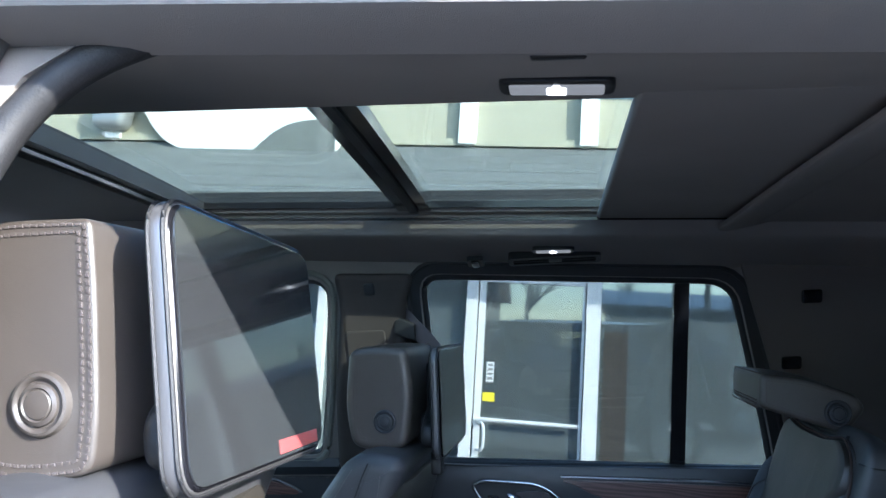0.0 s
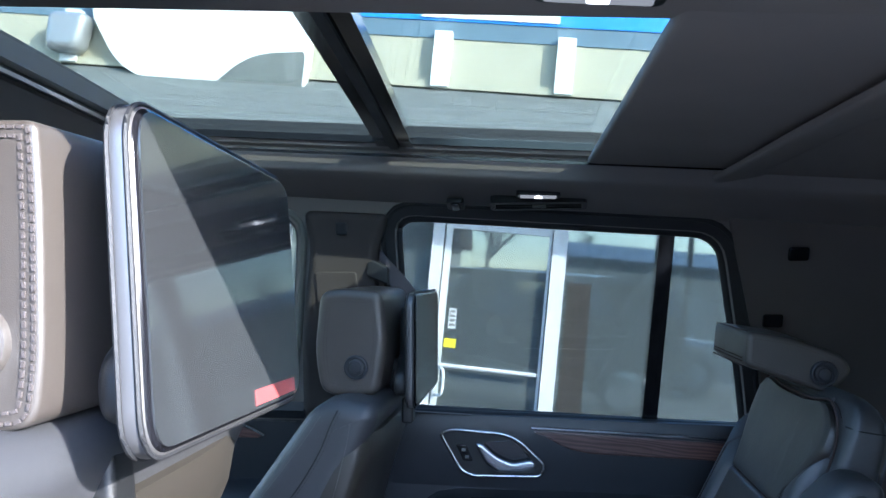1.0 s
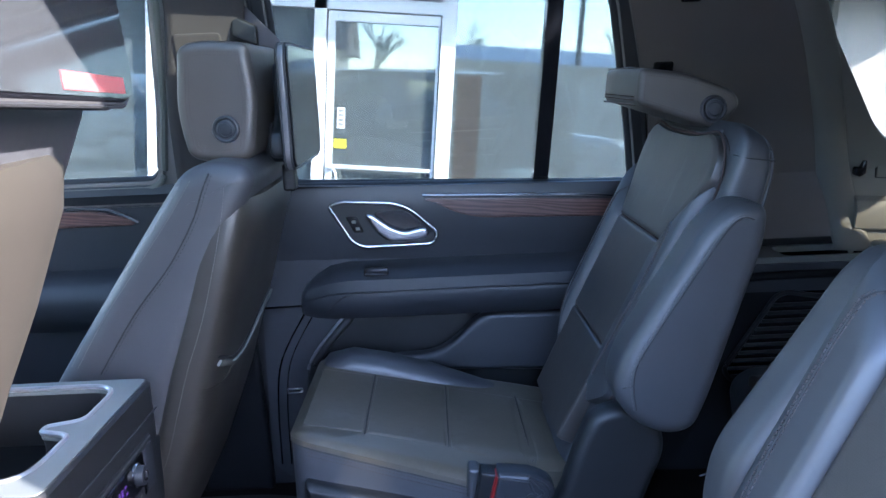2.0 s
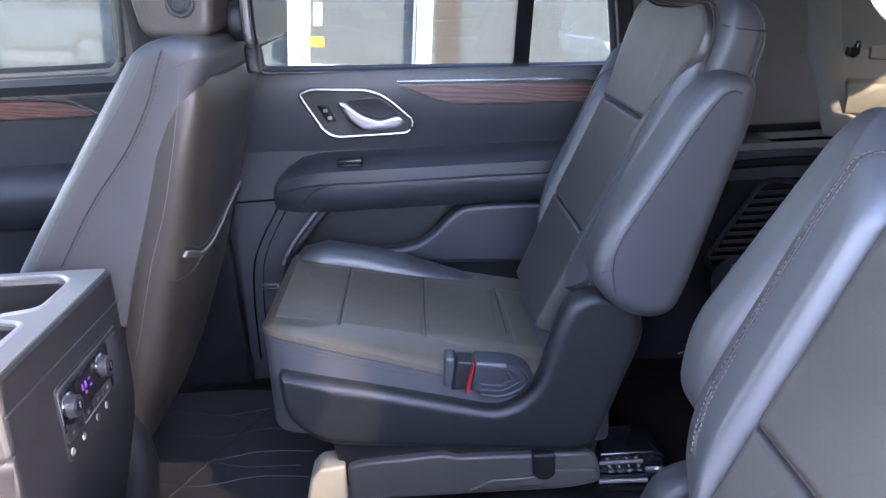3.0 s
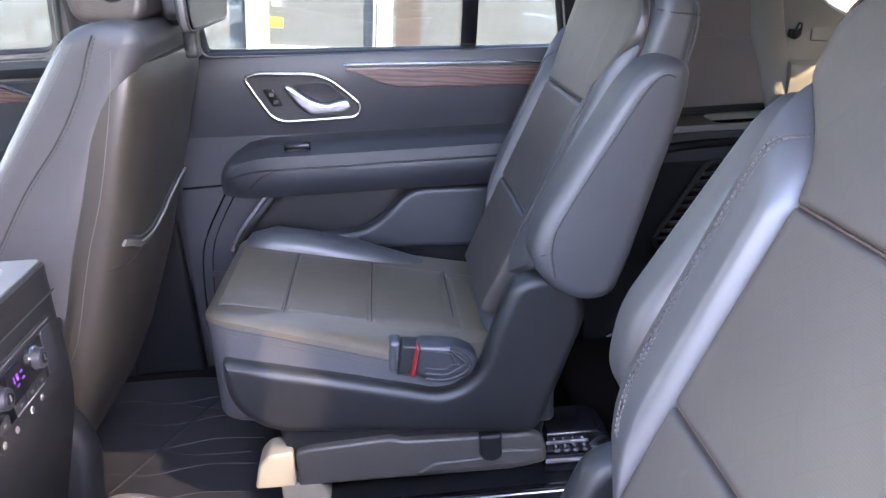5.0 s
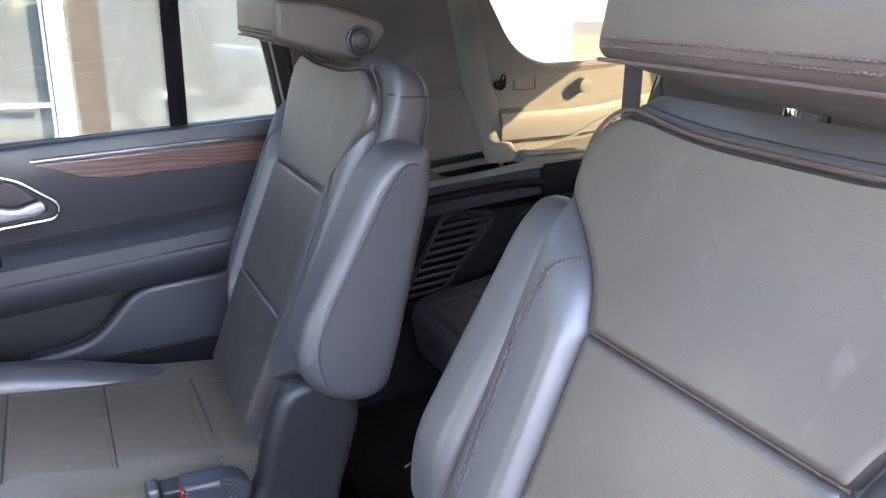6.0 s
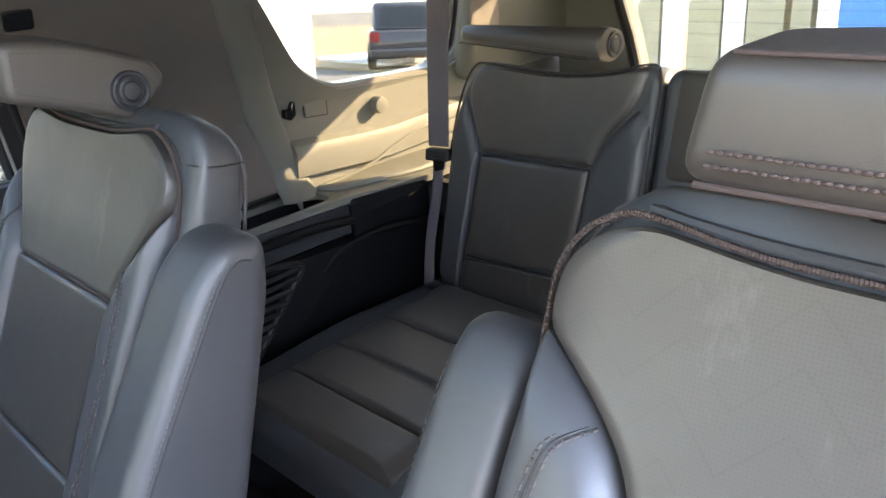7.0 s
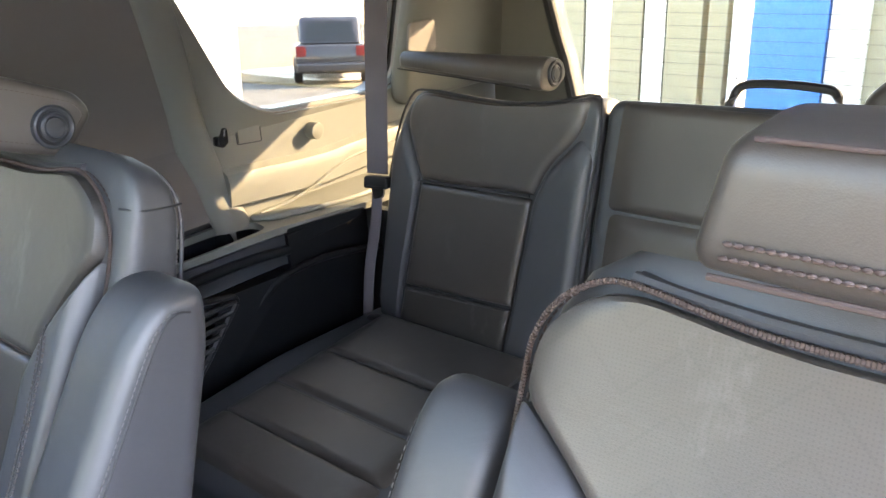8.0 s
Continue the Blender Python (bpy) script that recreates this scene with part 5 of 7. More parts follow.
# ---- front seats ----
def seat_front(side):
    yc = YC + side * (0.50 if side > 0 else 0.48)
    lift = 0.0 if side > 0 else 0.135
    lateral = Vector((0, -side, 0))
    where = "beside the front door" if side > 0 else "lit by the sun"
    hw = 0.138 if side > 0 else 0.12
    s = thing("car_seat", "upright black leather front seat with screen, " + where, "car seat", (0.0, yc, 0.5), "front seats")
    SB = [(0.02, 0.66), (-0.14, 0.80), (-0.07, 0.92), (0.0, 1.025), (0.106, 1.174), (0.19, 1.29), (0.225, 1.335), (0.27, 1.35), (0.325, 1.34), (0.338, 1.318), (0.27, 1.165), (0.19, 0.985), (0.13, 0.79), (0.10, 0.66)]
    SB = rounded([(a - (0.012 if side > 0 and a > 0.12 and b < 1.3 and (a, b) not in SB[:8] else 0.0), b + lift) for a, b in SB], 0.04, 5)
    side_pl = lambda a, b, h: Vector((a, yc - side * h, b))
    part("backrest", block(bmesh.new(), SB, side_pl, -0.225, 0.225, 0.03, 6), LEATHER_SIDE, s, "black leather backrest")
    for sg in (1, -1):
        for line, mt in (([(0.062, 1.012), (0.128, 1.109), (0.194, 1.188), (0.237, 1.256), (0.257, 1.303), (0.271, 1.332)], RUBBER), ([(0.119, 0.80), (0.150, 0.852), (0.181, 0.946), (0.203, 1.012), (0.235, 1.093), (0.263, 1.185), (0.284, 1.265), (0.292, 1.308)] if side > 0 else [(0.127, 0.848), (0.163, 0.966), (0.212, 1.093), (0.255, 1.195), (0.282, 1.277), (0.292, 1.308)], THREADGREY), ([(0.017, 1.029), (0.071, 1.112), (0.129, 1.187), (0.191, 1.267), (0.232, 1.327)], THREADGREY), ([(0.027003, 1.025), (0.08099999999999999, 1.108), (0.139, 1.183), (0.201, 1.263), (0.24202, 1.323)], THREADGREY)):
            pts = smooth_path([side_pl(a, b + lift, sg * 0.2262) for a, b in line], 8)
            if mt is RUBBER:
                part("seam", tube(bmesh.new(), pts, 0.0014, 6), RUBBER, s, "dark seam")
                part("stitching", dashes(bmesh.new(), [p + Vector((0.006, 0, 0)) for p in pts], None, 0.004, 0.003, 0.0005), RUBBER, s, "row of dark stitches")
            else:
                part("stitching", dashes(bmesh.new(), pts, None, 0.0036, 0.002, 0.0004), mt if side > 0 else THREAD, s, "row of stitches")
    # rear shell with its pocket
    rear = ((0.60, 0.070), (0.64, 0.100), (0.69, 0.126), (0.735, 0.149), (0.775, 0.165), (0.852, 0.196), (0.90, 0.215), (0.99, 0.243), (1.09, 0.277), (1.165, 0.298), (1.25, 0.326), (1.285, 0.333), (1.30, 0.328)) if side > 0 else ((0.62, 0.060), (0.70, 0.105), (0.79, 0.140), (0.90, 0.175), (0.985, 0.204), (1.09, 0.250), (1.165, 0.286), (1.25, 0.322), (1.285, 0.331), (1.30, 0.328))
    # Near shell reaches farther so its dark colour makes the screen's shadow band.
    deep = 0.046 if side > 0 else 0.052
    rings = [oval((x - deep, yc, z + lift), (0, 1, 0), (1, 0, -0.4), 0.2262 if z < 1.24 else 0.2262 - 0.25 * (z - 1.24), deep, 3.6, 64) for z, x in rear]
    shell = loft(bmesh.new(), rings)
    if side > 0:
        hem = onto(shell, smooth_path([(0.4, y, z) for y, z in ((1.50, 1.012), (1.535, 1.0), (1.575, 0.985), (1.64, 0.980), (1.70, 0.993), (1.745, 1.014), (1.80, 1.03), (1.86, 1.035))], 6), (-1, 0, 0), 0.004)
        fold = onto(shell, smooth_path([(0.4, y, z) for y, z in ((1.45, 0.984), (1.50, 0.968), (1.56, 0.964), (1.60, 0.972))], 6), (-1, 0, 0), 0.0)
        part("pocket_lip", tube(bmesh.new(), hem, 0, 12, flat=(0.006, 0.0025, (0.5, 0, 0.86))), GREYTRIM, s, "pale folded lip of the map pocket")
        part("pocket_slit", tube(bmesh.new(), [p + Vector((-0.001, 0, 0.011)) for p in hem], 0.003, 6), RUBBER, s, "dark slit of the map pocket")
        part("pocket_crease", tube(bmesh.new(), fold, 0.0016, 6), SHADED_BACK, s, "sewn crease under the pocket")
    part("rear_shell", shell, SHADED_BACK, s, "smooth rear of the backrest, shade in its brown black colour")
    part("lower_panel", block(bmesh.new(), rounded([(-0.20, 0.505), (0.185, 0.505), (0.178, 0.66), (0.16, 0.73), (-0.20, 0.73)], 0.02), lambda a, b, h: Vector((0.128 + 0.79 * (b - 0.72) + h, yc + a, b + lift)), -0.02, 0.004, 0.004), SOFT, s, "smooth grey lower rear panel")
    HR = rounded([(0.215, 1.347), (0.202, 1.42), (0.213, 1.528), (0.25, 1.536), (0.328, 1.53), (0.338, 1.44), (0.322, 1.343), (0.27, 1.335)], [0.02, 0.05, 0.02, 0.03, 0.02, 0.03, 0.02, 0.03], 6)
    hx, hz = (0.0, 0.0) if side > 0 else (0.004, -0.010)
    HR = [(a + hx, b + lift + hz) for a, b in HR]
    if side < 0:
        HR = rounded([(0.222, 1.484), (0.206, 1.545), (0.217, 1.648), (0.254, 1.657), (0.324, 1.655), (0.328, 1.60), (0.330, 1.52), (0.326, 1.480), (0.275, 1.474)], [0.02, 0.05, 0.02, 0.03, 0.008, 0.02, 0.02, 0.014, 0.03], 6)
    hr = part("headrest", block(bmesh.new(), HR, side_pl, -hw, hw, 0.015 if side > 0 else 0.0045, 6), LEATHER, s, "black leather headrest")
    bx, bz = (0.282, 1.393) if side > 0 else (0.289, 1.528)
    for sg in (1, -1):
        # Same button; the near one takes paler leather to stand for sunlight.
        part("button", lathe(bmesh.new(), side_pl(bx, bz, sg * hw), lateral * sg, KNOB), SOFT if side > 0 else LEATHER, hr, "round ribbed release button")
        for d in ((0.017, 0.0225) if side > 0 else (0.0045, 0.0105)):
            o = inset(HR, d)
            part("stitching", dashes(bmesh.new(), [side_pl(a, b, sg * (hw + 0.0002)) for a, b in o + o[:1]], None, 0.0036, 0.002, 0.0005 if side > 0 else 0.0010), THREADPINK, hr, "row of stitches")
    for u in (-0.06, 0.06):
        part("headrest_post", tube(bmesh.new(), [side_pl(0.275, 1.30 + lift, u), side_pl(0.275, 1.36 + lift, u)], 0.006, 10), CHROME, s, "chrome headrest post")
    # screen on its mount
    xc, ys, zc = (0.392, 1.705, 1.424) if side > 0 else (0.383, 0.753, 1.559)
    turned = pose(xc, ys, zc) if side > 0 else pose(xc, ys, zc, -2.5, -4.8, 2.8)
    sc = thing("screen", "dark entertainment screen with bright metal rim", "screen", (xc, ys, zc - 0.1), "seat back screens")
    o = rounded([(-0.156, -0.101), (0.156, -0.101), (0.156, 0.101), (-0.156, 0.101)], 0.028, 8)
    pl = lambda a, b, h: turned @ Vector((h, a, b))
    part("housing", block(bmesh.new(), o, pl, -0.020, 0.0, 0.005), GLOSSBLACK, sc, "black screen housing")
    part("rim", block(bmesh.new(), inset(o, -0.0022), pl, -0.0185, -0.0015, 0.006, 4), RIMGREY, sc, "bright metal rim")
    for d in (-0.0155, -0.0045):
        part("rim_groove", tube(bmesh.new(), [pl(a, b, d) for a, b in inset(o, -0.0018)], 0.0018, 6, True), RUBBER, sc, "dark groove in the rim")
    part("display", prism(bmesh.new(), inset(o, 0.004), [], pl, 0.0, 0.0012), SCREEN, sc, "dark glossy display", smooth=False)
    if side < 0:
        part("label_strip", prism(bmesh.new(), [(0.02, -0.094), (0.13, -0.094), (0.13, -0.082), (0.02, -0.082)], [], pl, 0.0014, 0.002), LABELRED, sc, "dull red label strip", smooth=False)
    part("mount", block(bmesh.new(), rounded([(-0.13, -0.085), (0.13, -0.085), (0.13, -0.045), (0.06, -0.01), (0.055, 0.075), (-0.055, 0.075), (-0.06, -0.01), (-0.13, -0.045)], 0.018), pl, -0.046, -0.019, 0.010), PLASTIC, sc, "padded screen mount")
    bracket_y = 0.0 if side > 0 else -0.068
    part("bracket", block(bmesh.new(), rounded([(bracket_y - 0.018, -0.155), (bracket_y + 0.018, -0.155), (bracket_y + 0.016, -0.105), (bracket_y - 0.016, -0.105)], 0.006), pl, -0.088 if side < 0 else -0.05, -0.06 if side < 0 else -0.027, 0.006), PLASTIC, sc, "black screen bracket")
    part("bracket_arm", block(bmesh.new(), rounded([(-0.03, -0.10), (0.03, -0.10), (0.03, -0.03), (-0.03, -0.03)], 0.01), pl, -0.075, -0.03, 0.008), PLASTIC, sc, "black arm behind the screen")
    return s


RIMGREY = material("brushed_grey_rim", (0.15, 0.145, 0.145), 0.36, 0.6, spots=0.1, scale=8, bump=0)
SCREEN = material("screen_glass", (0.03, 0.032, 0.034), 0.06, spots=0.3, scale=3, bump=0, spec=0.6)
LABELRED = material("dull_red_label", (0.3, 0.07, 0.07), 0.4, spots=0.1, bump=0)
seat_front(1)
seat_front(-1)

# ---- third row ----
def seat_row3(yc, hw, label, shape):
    s = thing("car_seat", label, "car seat", (1.7, yc, 0.5), "third row seats")
    nrm, along = Vector((-0.97, 0, 0.235)), Vector((0.235, 0, 0.97))
    base = Vector((1.758, yc, 0.84))
    P = lambda u, v, h: base + Vector((0, -u, 0)) + along * v + nrm * h
    part("backrest", block(bmesh.new(), rounded(shape, 0.03, 6), P, -0.10, 0.0, 0.016, 5), LEATHER_SIDE, s, "black leather back cover")
    C = rounded([(1.24, 0.70), (1.225, 0.80), (1.26, 0.835), (1.5, 0.848), (1.80, 0.83), (1.80, 0.68)], [0.02, 0.03, 0.04, 0.05, 0.02, 0.02])
    part("cushion", block(bmesh.new(), C, lambda a, b, h: Vector((a, yc + h, b)), -hw, hw, 0.03, 5), LEATHER_SIDE, s, "black leather cushion")
    return s, P


s3, P3 = seat_row3(1.585, 0.242, "black leather third row seat with folded headrest", [(-0.21, -0.06), (-0.21, 0.30), (-0.19, 0.40), (-0.155, 0.458), (-0.06, 0.452), (0.04, 0.448), (0.15, 0.456), (0.225, 0.474), (0.246, 0.45), (0.243, 0.2), (0.236, -0.06)])
for o, mt in ((rounded([(-0.121, 0.285), (0.133, 0.291), (0.155, 0.345), (0.21, 0.405), (0.222, 0.466), (0.15, 0.45), (0.04, 0.442), (-0.06, 0.446), (-0.148, 0.452), (-0.172, 0.40), (-0.15, 0.345)], [0.004, 0.004, 0.03, 0.03, 0.015, 0.02, 0.02, 0.02, 0.03, 0.03, 0.03]), LEATHER),
              (rounded([(-0.140, 0.068), (0.114, 0.082), (0.132, 0.284), (-0.121, 0.278)], 0.005), LEATHER),
              (rounded([(-0.15, -0.06), (0.10, -0.05), (0.113, 0.076), (-0.141, 0.062)], 0.005), PERFORATED)):
    part("back_panel", pad(bmesh.new(), o, P3, 0.009, -0.02, 10, 0.07), mt, s3, "padded leather back panel")
for wing in ([(-0.147, -0.05), (-0.144, 0.068), (-0.125, 0.283), (-0.153, 0.343), (-0.176, 0.395), (-0.196, 0.35), (-0.203, 0.0)], [(0.106, -0.04), (0.117, 0.08), (0.137, 0.290), (0.16, 0.342), (0.213, 0.40), (0.236, 0.37), (0.230, 0.0)]):
    part("side_bolster", pad(bmesh.new(), rounded(wing, 0.012), P3, 0.014, -0.02, 8, 0.2), LEATHER_SIDE, s3, "smooth side bolster")
part("piping", tube(bmesh.new(), smooth_path([P3(u, v, 0.001) for u, v in ((-0.206, 0.27), (-0.192, 0.375), (-0.165, 0.443), (-0.12, 0.456), (0.04, 0.447), (0.15, 0.455), (0.222, 0.472), (0.243, 0.448), (0.243, 0.3), (0.238, 0.05))], 6), 0.0025, 6), RUBBER, s3, "dark sewn edge")
ct = lambda a, b, h: Vector((a, 1.585 + b, 0.838 + h + 0.02 * (a - 1.25)))
for a0, a1 in ((1.245, 1.333), (1.337, 1.438), (1.442, 1.56), (1.564, 1.73)):
    for b0, b1 in ((-0.19, 0.17),):
        part("cushion_panel", pad(bmesh.new(), rounded([(a0, b0), (a1, b0), (a1, b1), (a0, b1)], 0.008), ct, 0.010 if abs(b0 + b1) < 0.1 else 0.016, -0.02, 9, 0.16), LEATHER, s3, "sewn leather cushion panel")
# Added filler: its dark colour stands for the shade between seat and bench.
part("gap_shade_strip", prism(bmesh.new(), [(-0.05, -0.09), (0.40, -0.08), (0.40, -0.02), (-0.05, -0.02)], [], lambda a, b, h: P3(h, a, b), 0.236, 0.256), RUBBER, s3, "added dark strip for the shade in the bench gap", smooth=False)
HR3 = rounded([(1.852, 1.305), (1.852, 1.336), (1.875, 1.350), (1.925, 1.338), (1.938, 1.312), (1.90, 1.295)], 0.013)
rings = []
for y, f, g in ((1.786, 0.30, 0.2), (1.782, 0.62, 0.6), (1.772, 0.74, 0.8), (1.74, 0.80, 0.9), (1.62, 0.95, 1.0), (1.50, 1.15, 1.05), (1.462, 1.22, 1.08), (1.454, 1.16, 1.02), (1.451, 0.98, 0.9)):
    rings.append([Vector((1.890 + (a - 1.890) * g, y, 1.345 + (b - 1.340) * f)) for a, b in HR3])
h3 = part("headrest", loft(bmesh.new(), rings), LEATHER, s3, "folded black leather headrest")
part("button", lathe(bmesh.new(), (1.894, 1.452, 1.324), (0, -1, 0), KNOB), SOFT, h3, "round release button")
part("seam", tube(bmesh.new(), [(1.849, 1.772, 1.322), (1.846, 1.62, 1.314), (1.844, 1.47, 1.304)], 0.0014, 6), RUBBER, h3, "dark seam along the headrest")
part("stitching", dashes(bmesh.new(), [(1.8445, 1.47, 1.311), (1.8465, 1.62, 1.320), (1.849, 1.76, 1.327)]), THREADGREY, h3, "row of stitches")
for v in (0.0725, 0.2845):
    part("panel_seam", tube(bmesh.new(), [P3(u, v + 0.03 * u, 0.004) for u in (-0.132, 0, 0.126)], 0.002, 6), RUBBER, s3, "dark sewn joint")
s3b, P3b = seat_row3(1.00, 0.338, "wide black leather third row bench back", [(-0.335, -0.06), (-0.335, 0.45), (-0.32, 0.468), (0.0, 0.476), (0.32, 0.474), (0.335, 0.45), (0.335, -0.06)])
for v0, v1 in ((-0.05, 0.284), (0.29, 0.466)):
    part("back_panel", pad(bmesh.new(), rounded([(-0.31, v0), (0.31, v0), (0.305, v1), (-0.305, v1)], 0.015), P3b, 0.010, -0.02, 8, 0.12), LEATHER, s3b, "padded leather back panel")
# Board added behind both seats to stop light coming through the slits.
part("slit_blocker", block(bmesh.new(), [(-0.36, -0.30), (0.34, -0.30), (0.34, 0.38), (-0.36, 0.38)], lambda a, b, h: P3b(a - 0.18, b, h), -0.125, -0.105, 0.006), PLASTIC, s3b, "added black board that blocks light between the seats")
HR4 = rounded([(-0.24, 0.46), (0.02, 0.46), (0.035, 0.495), (0.0, 0.535), (-0.22, 0.535), (-0.255, 0.495)], 0.02)
part("headrest", block(bmesh.new(), HR4, lambda a, b, h: P3b(a + 0.28, b, h), -0.09, -0.03, 0.02), LEATHER, s3b, "upright black leather headrest")
frame_pts = [(1.93, 1.17, 1.24), (1.95, 1.16, 1.30), (1.95, 1.13, 1.318), (1.95, 1.04, 1.318), (1.95, 1.01, 1.305), (1.93, 0.99, 1.24)]
part("headrest_hoop", tube(bmesh.new(), smooth_path(frame_pts, 4), 0.007, 8), PLASTIC, s3b, "black folded headrest hoop")

belt3 = thing("seat_belt", "grey seat belt hanging beside the third row seat", "seat belt", (1.75, 1.82, 0.8))
part("webbing", tube(bmesh.new(), smooth_path([(1.80, 1.765, 1.53), (1.80, 1.771, 1.45), (1.80, 1.788, 1.28), (1.80, 1.803, 1.12)]), 0, 12, flat=(0.022, 0.0012, (0.45, -0.9, 0))), BELT, belt3)
part("webbing", tube(bmesh.new(), smooth_path([(1.80, 1.803, 1.115), (1.795, 1.815, 1.02), (1.775, 1.825, 0.92), (1.755, 1.82, 0.84), (1.735, 1.81, 0.76)]), 0, 12, flat=(0.011, 0.0035, (0.45, -0.9, 0))), BELT, belt3, "twisted lower webbing")
part("tongue", block(bmesh.new(), rounded([(-0.024, -0.012), (0.026, -0.016), (0.026, 0.010), (-0.02, 0.014)], 0.006), lambda a, b, h: Vector((1.797 + 0.45 * a - h, 1.803 - 0.9 * a, 1.105 + b)), -0.006, 0.010, 0.003), PLASTIC, belt3, "black belt tongue")
part("tongue_blade", block(bmesh.new(), rounded([(-0.008, -0.038), (0.012, -0.034), (0.016, -0.012), (-0.012, -0.012)], 0.004), lambda a, b, h: Vector((1.797 + 0.45 * a - h, 1.803 - 0.9 * a, 1.105 + b)), 0.0, 0.004, 0.001), CHROME, belt3, "bright tongue blade")
part("buckle", block(bmesh.new(), rounded([(1.762, 0.846), (1.790, 0.842), (1.81, 0.80), (1.815, 0.69), (1.785, 0.69), (1.765, 0.79)], 0.01), lambda a, b, h: Vector((1.715 + h, a, b)), 0.0, 0.02, 0.006), PLASTIC, belt3, "black belt anchor")
part("guide", block(bmesh.new(), rounded([(1.77, 1.475), (1.835, 1.475), (1.83, 1.52), (1.775, 1.52)], 0.01), wall_at(1.80), -0.02, 0.03, 0.008), PLASTIC, belt3, "black belt guide")

# ---- far quarter trim ----
q = thing("quarter_trim", "grey and black rear quarter trim with cup holder shelf", "trim panel", (1.8, 1.99, 0.5), kind="structure")
part("upper_panel", prism(bmesh.new(), [(1.505, 1.222), (1.42, 1.48), (1.32, 1.68), (2.2, 1.68), (2.3, 1.222)], [inset(QUARTER_PANE, -0.004)], far_side, 0.03, 0.042), GREYTRIM, q, "pale grey window surround", smooth=False)
part("lower_grey", prism(bmesh.new(), [(1.575, 1.0), (1.505, 1.222), (2.5, 1.222), (2.5, 1.0)], [], wall_at(2.03), 0, 0.042), GREYTRIM, q, "pale grey upper trim", smooth=False)
part("trim_step", loft(bmesh.new(), [[Vector((x, 1.992, z)), Vector((x, 1.972, z - 0.012)), Vector((x, 1.966, z - 0.03)), Vector((x, 1.972, z - 0.075)), Vector((x, 1.992, z - 0.085))] for x, z in ((1.565, 1.166), (1.65, 1.160), (1.75, 1.152), (1.83, 1.149), (2.0, 1.156), (2.25, 1.16))]), GREYTRIM, q, "moulded step in the grey trim")
part("trim_crease", tube(bmesh.new(), smooth_path([(1.63, 1.972, 1.058), (1.70, 1.970, 1.062), (1.765, 1.968, 1.074), (1.835, 1.968, 1.098), (1.91, 1.968, 1.113), (2.1, 1.970, 1.12)], 6), 0.0035, 8), GREYTRIM, q, "moulded crease above the storage lid")
part("pillar_panel", prism(bmesh.new(), [(1.10, 1.222), (1.505, 1.222), (1.42, 1.48), (1.32, 1.68), (1.0, 1.68), (1.085, 1.35)], [], far_side, 0.03, 0.046), PILLARDARK, q, "dark pillar trim", smooth=False)
part("pillar_foot", prism(bmesh.new(), [(1.12, 1.072), (1.553, 1.072), (1.505, 1.222), (1.10, 1.222)], [], wall_at(2.03), 0, 0.046), PILLARDARK, q, "dark pillar trim", smooth=False)
spine = smooth_path([Vector((1.570, 1.985, 1.045)), far_side(1.512, 1.222, 0.044), far_side(1.43, 1.48, 0.044), far_side(1.34, 1.67, 0.044)], 8)
part("pillar_edge", loft(bmesh.new(), [oval(p, (1, 0, 0), (0, 0.95, 0.3), 0.042 - 0.010 * k / len(spine), 0.015, 2, 32) for k, p in enumerate(spine)]), GREYTRIM, q, "broad rounded grey pillar edge")
for k, (a, b) in enumerate(((1.14, 1.60), (1.10, 1.46))):
    part("cap", block(bmesh.new(), rounded([(a - 0.02, b - 0.014), (a + 0.02, b - 0.014), (a + 0.02, b + 0.014), (a - 0.02, b + 0.014)], 0.006), far_side, 0.05, 0.06, 0.003), GLOSSBLACK, q, "small black trim cap")
SHELF = rounded([(1.20, 1.91), (1.42, 1.908), (1.60, 1.90), (1.82, 1.855), (2.4, 1.85), (2.4, 2.02), (1.20, 2.02)], 0.02)
CUP = rounded([(1.385, 1.916), (1.50, 1.914), (1.60, 1.918), (1.61, 1.975), (1.54, 2.008), (1.385, 2.008)], 0.022)
part("shelf", prism(bmesh.new(), SHELF, [CUP], level(1.033), 0, 0.014), GREYTRIM, q, "grey side shelf", smooth=False)
part("cup_holder", prism(bmesh.new(), inset(CUP, -0.004), [inset(CUP, 0.003)], level(0.965), 0, 0.0685), GLOSSBLACK, q, "black cup holder", smooth=False)
part("cup_floor", prism(bmesh.new(), inset(CUP, -0.004), [], level(0.962), 0, 0.004), GLOSSBLACK, q, "black cup holder floor", smooth=False)
part("shelf_rail", prism(bmesh.new(), [(1.20, 1.908), (1.60, 1.898), (1.62, 1.895), (1.62, 1.9115), (1.20, 1.9165)], [], level(0.97), 0, 0.062), SOFT, q, "black shelf front", smooth=False)
part("shelf_lid", block(bmesh.new(), rounded([(1.605, 1.985), (1.63, 1.94), (1.80, 1.885), (2.2, 1.88), (2.2, 1.975), (1.66, 2.0)], [0.02, 0.03, 0.05, 0.02, 0.02, 0.03], 8), level(1.045), 0, 0.014, 0.007, 5), GREYTRIM, q, "grey storage lid")
part("shelf_apron", block(bmesh.new(), rounded([(1.625, 1.04), (1.632, 1.012), (1.665, 1.005), (1.78, 1.025), (1.80, 1.043)], 0.008), lambda a, b, h: Vector((a, 1.897 - 0.28 * (a - 1.625) - h, b)), -0.004, 0.003, 0.001), TRIMBLACK, q, "black flap below the lid")
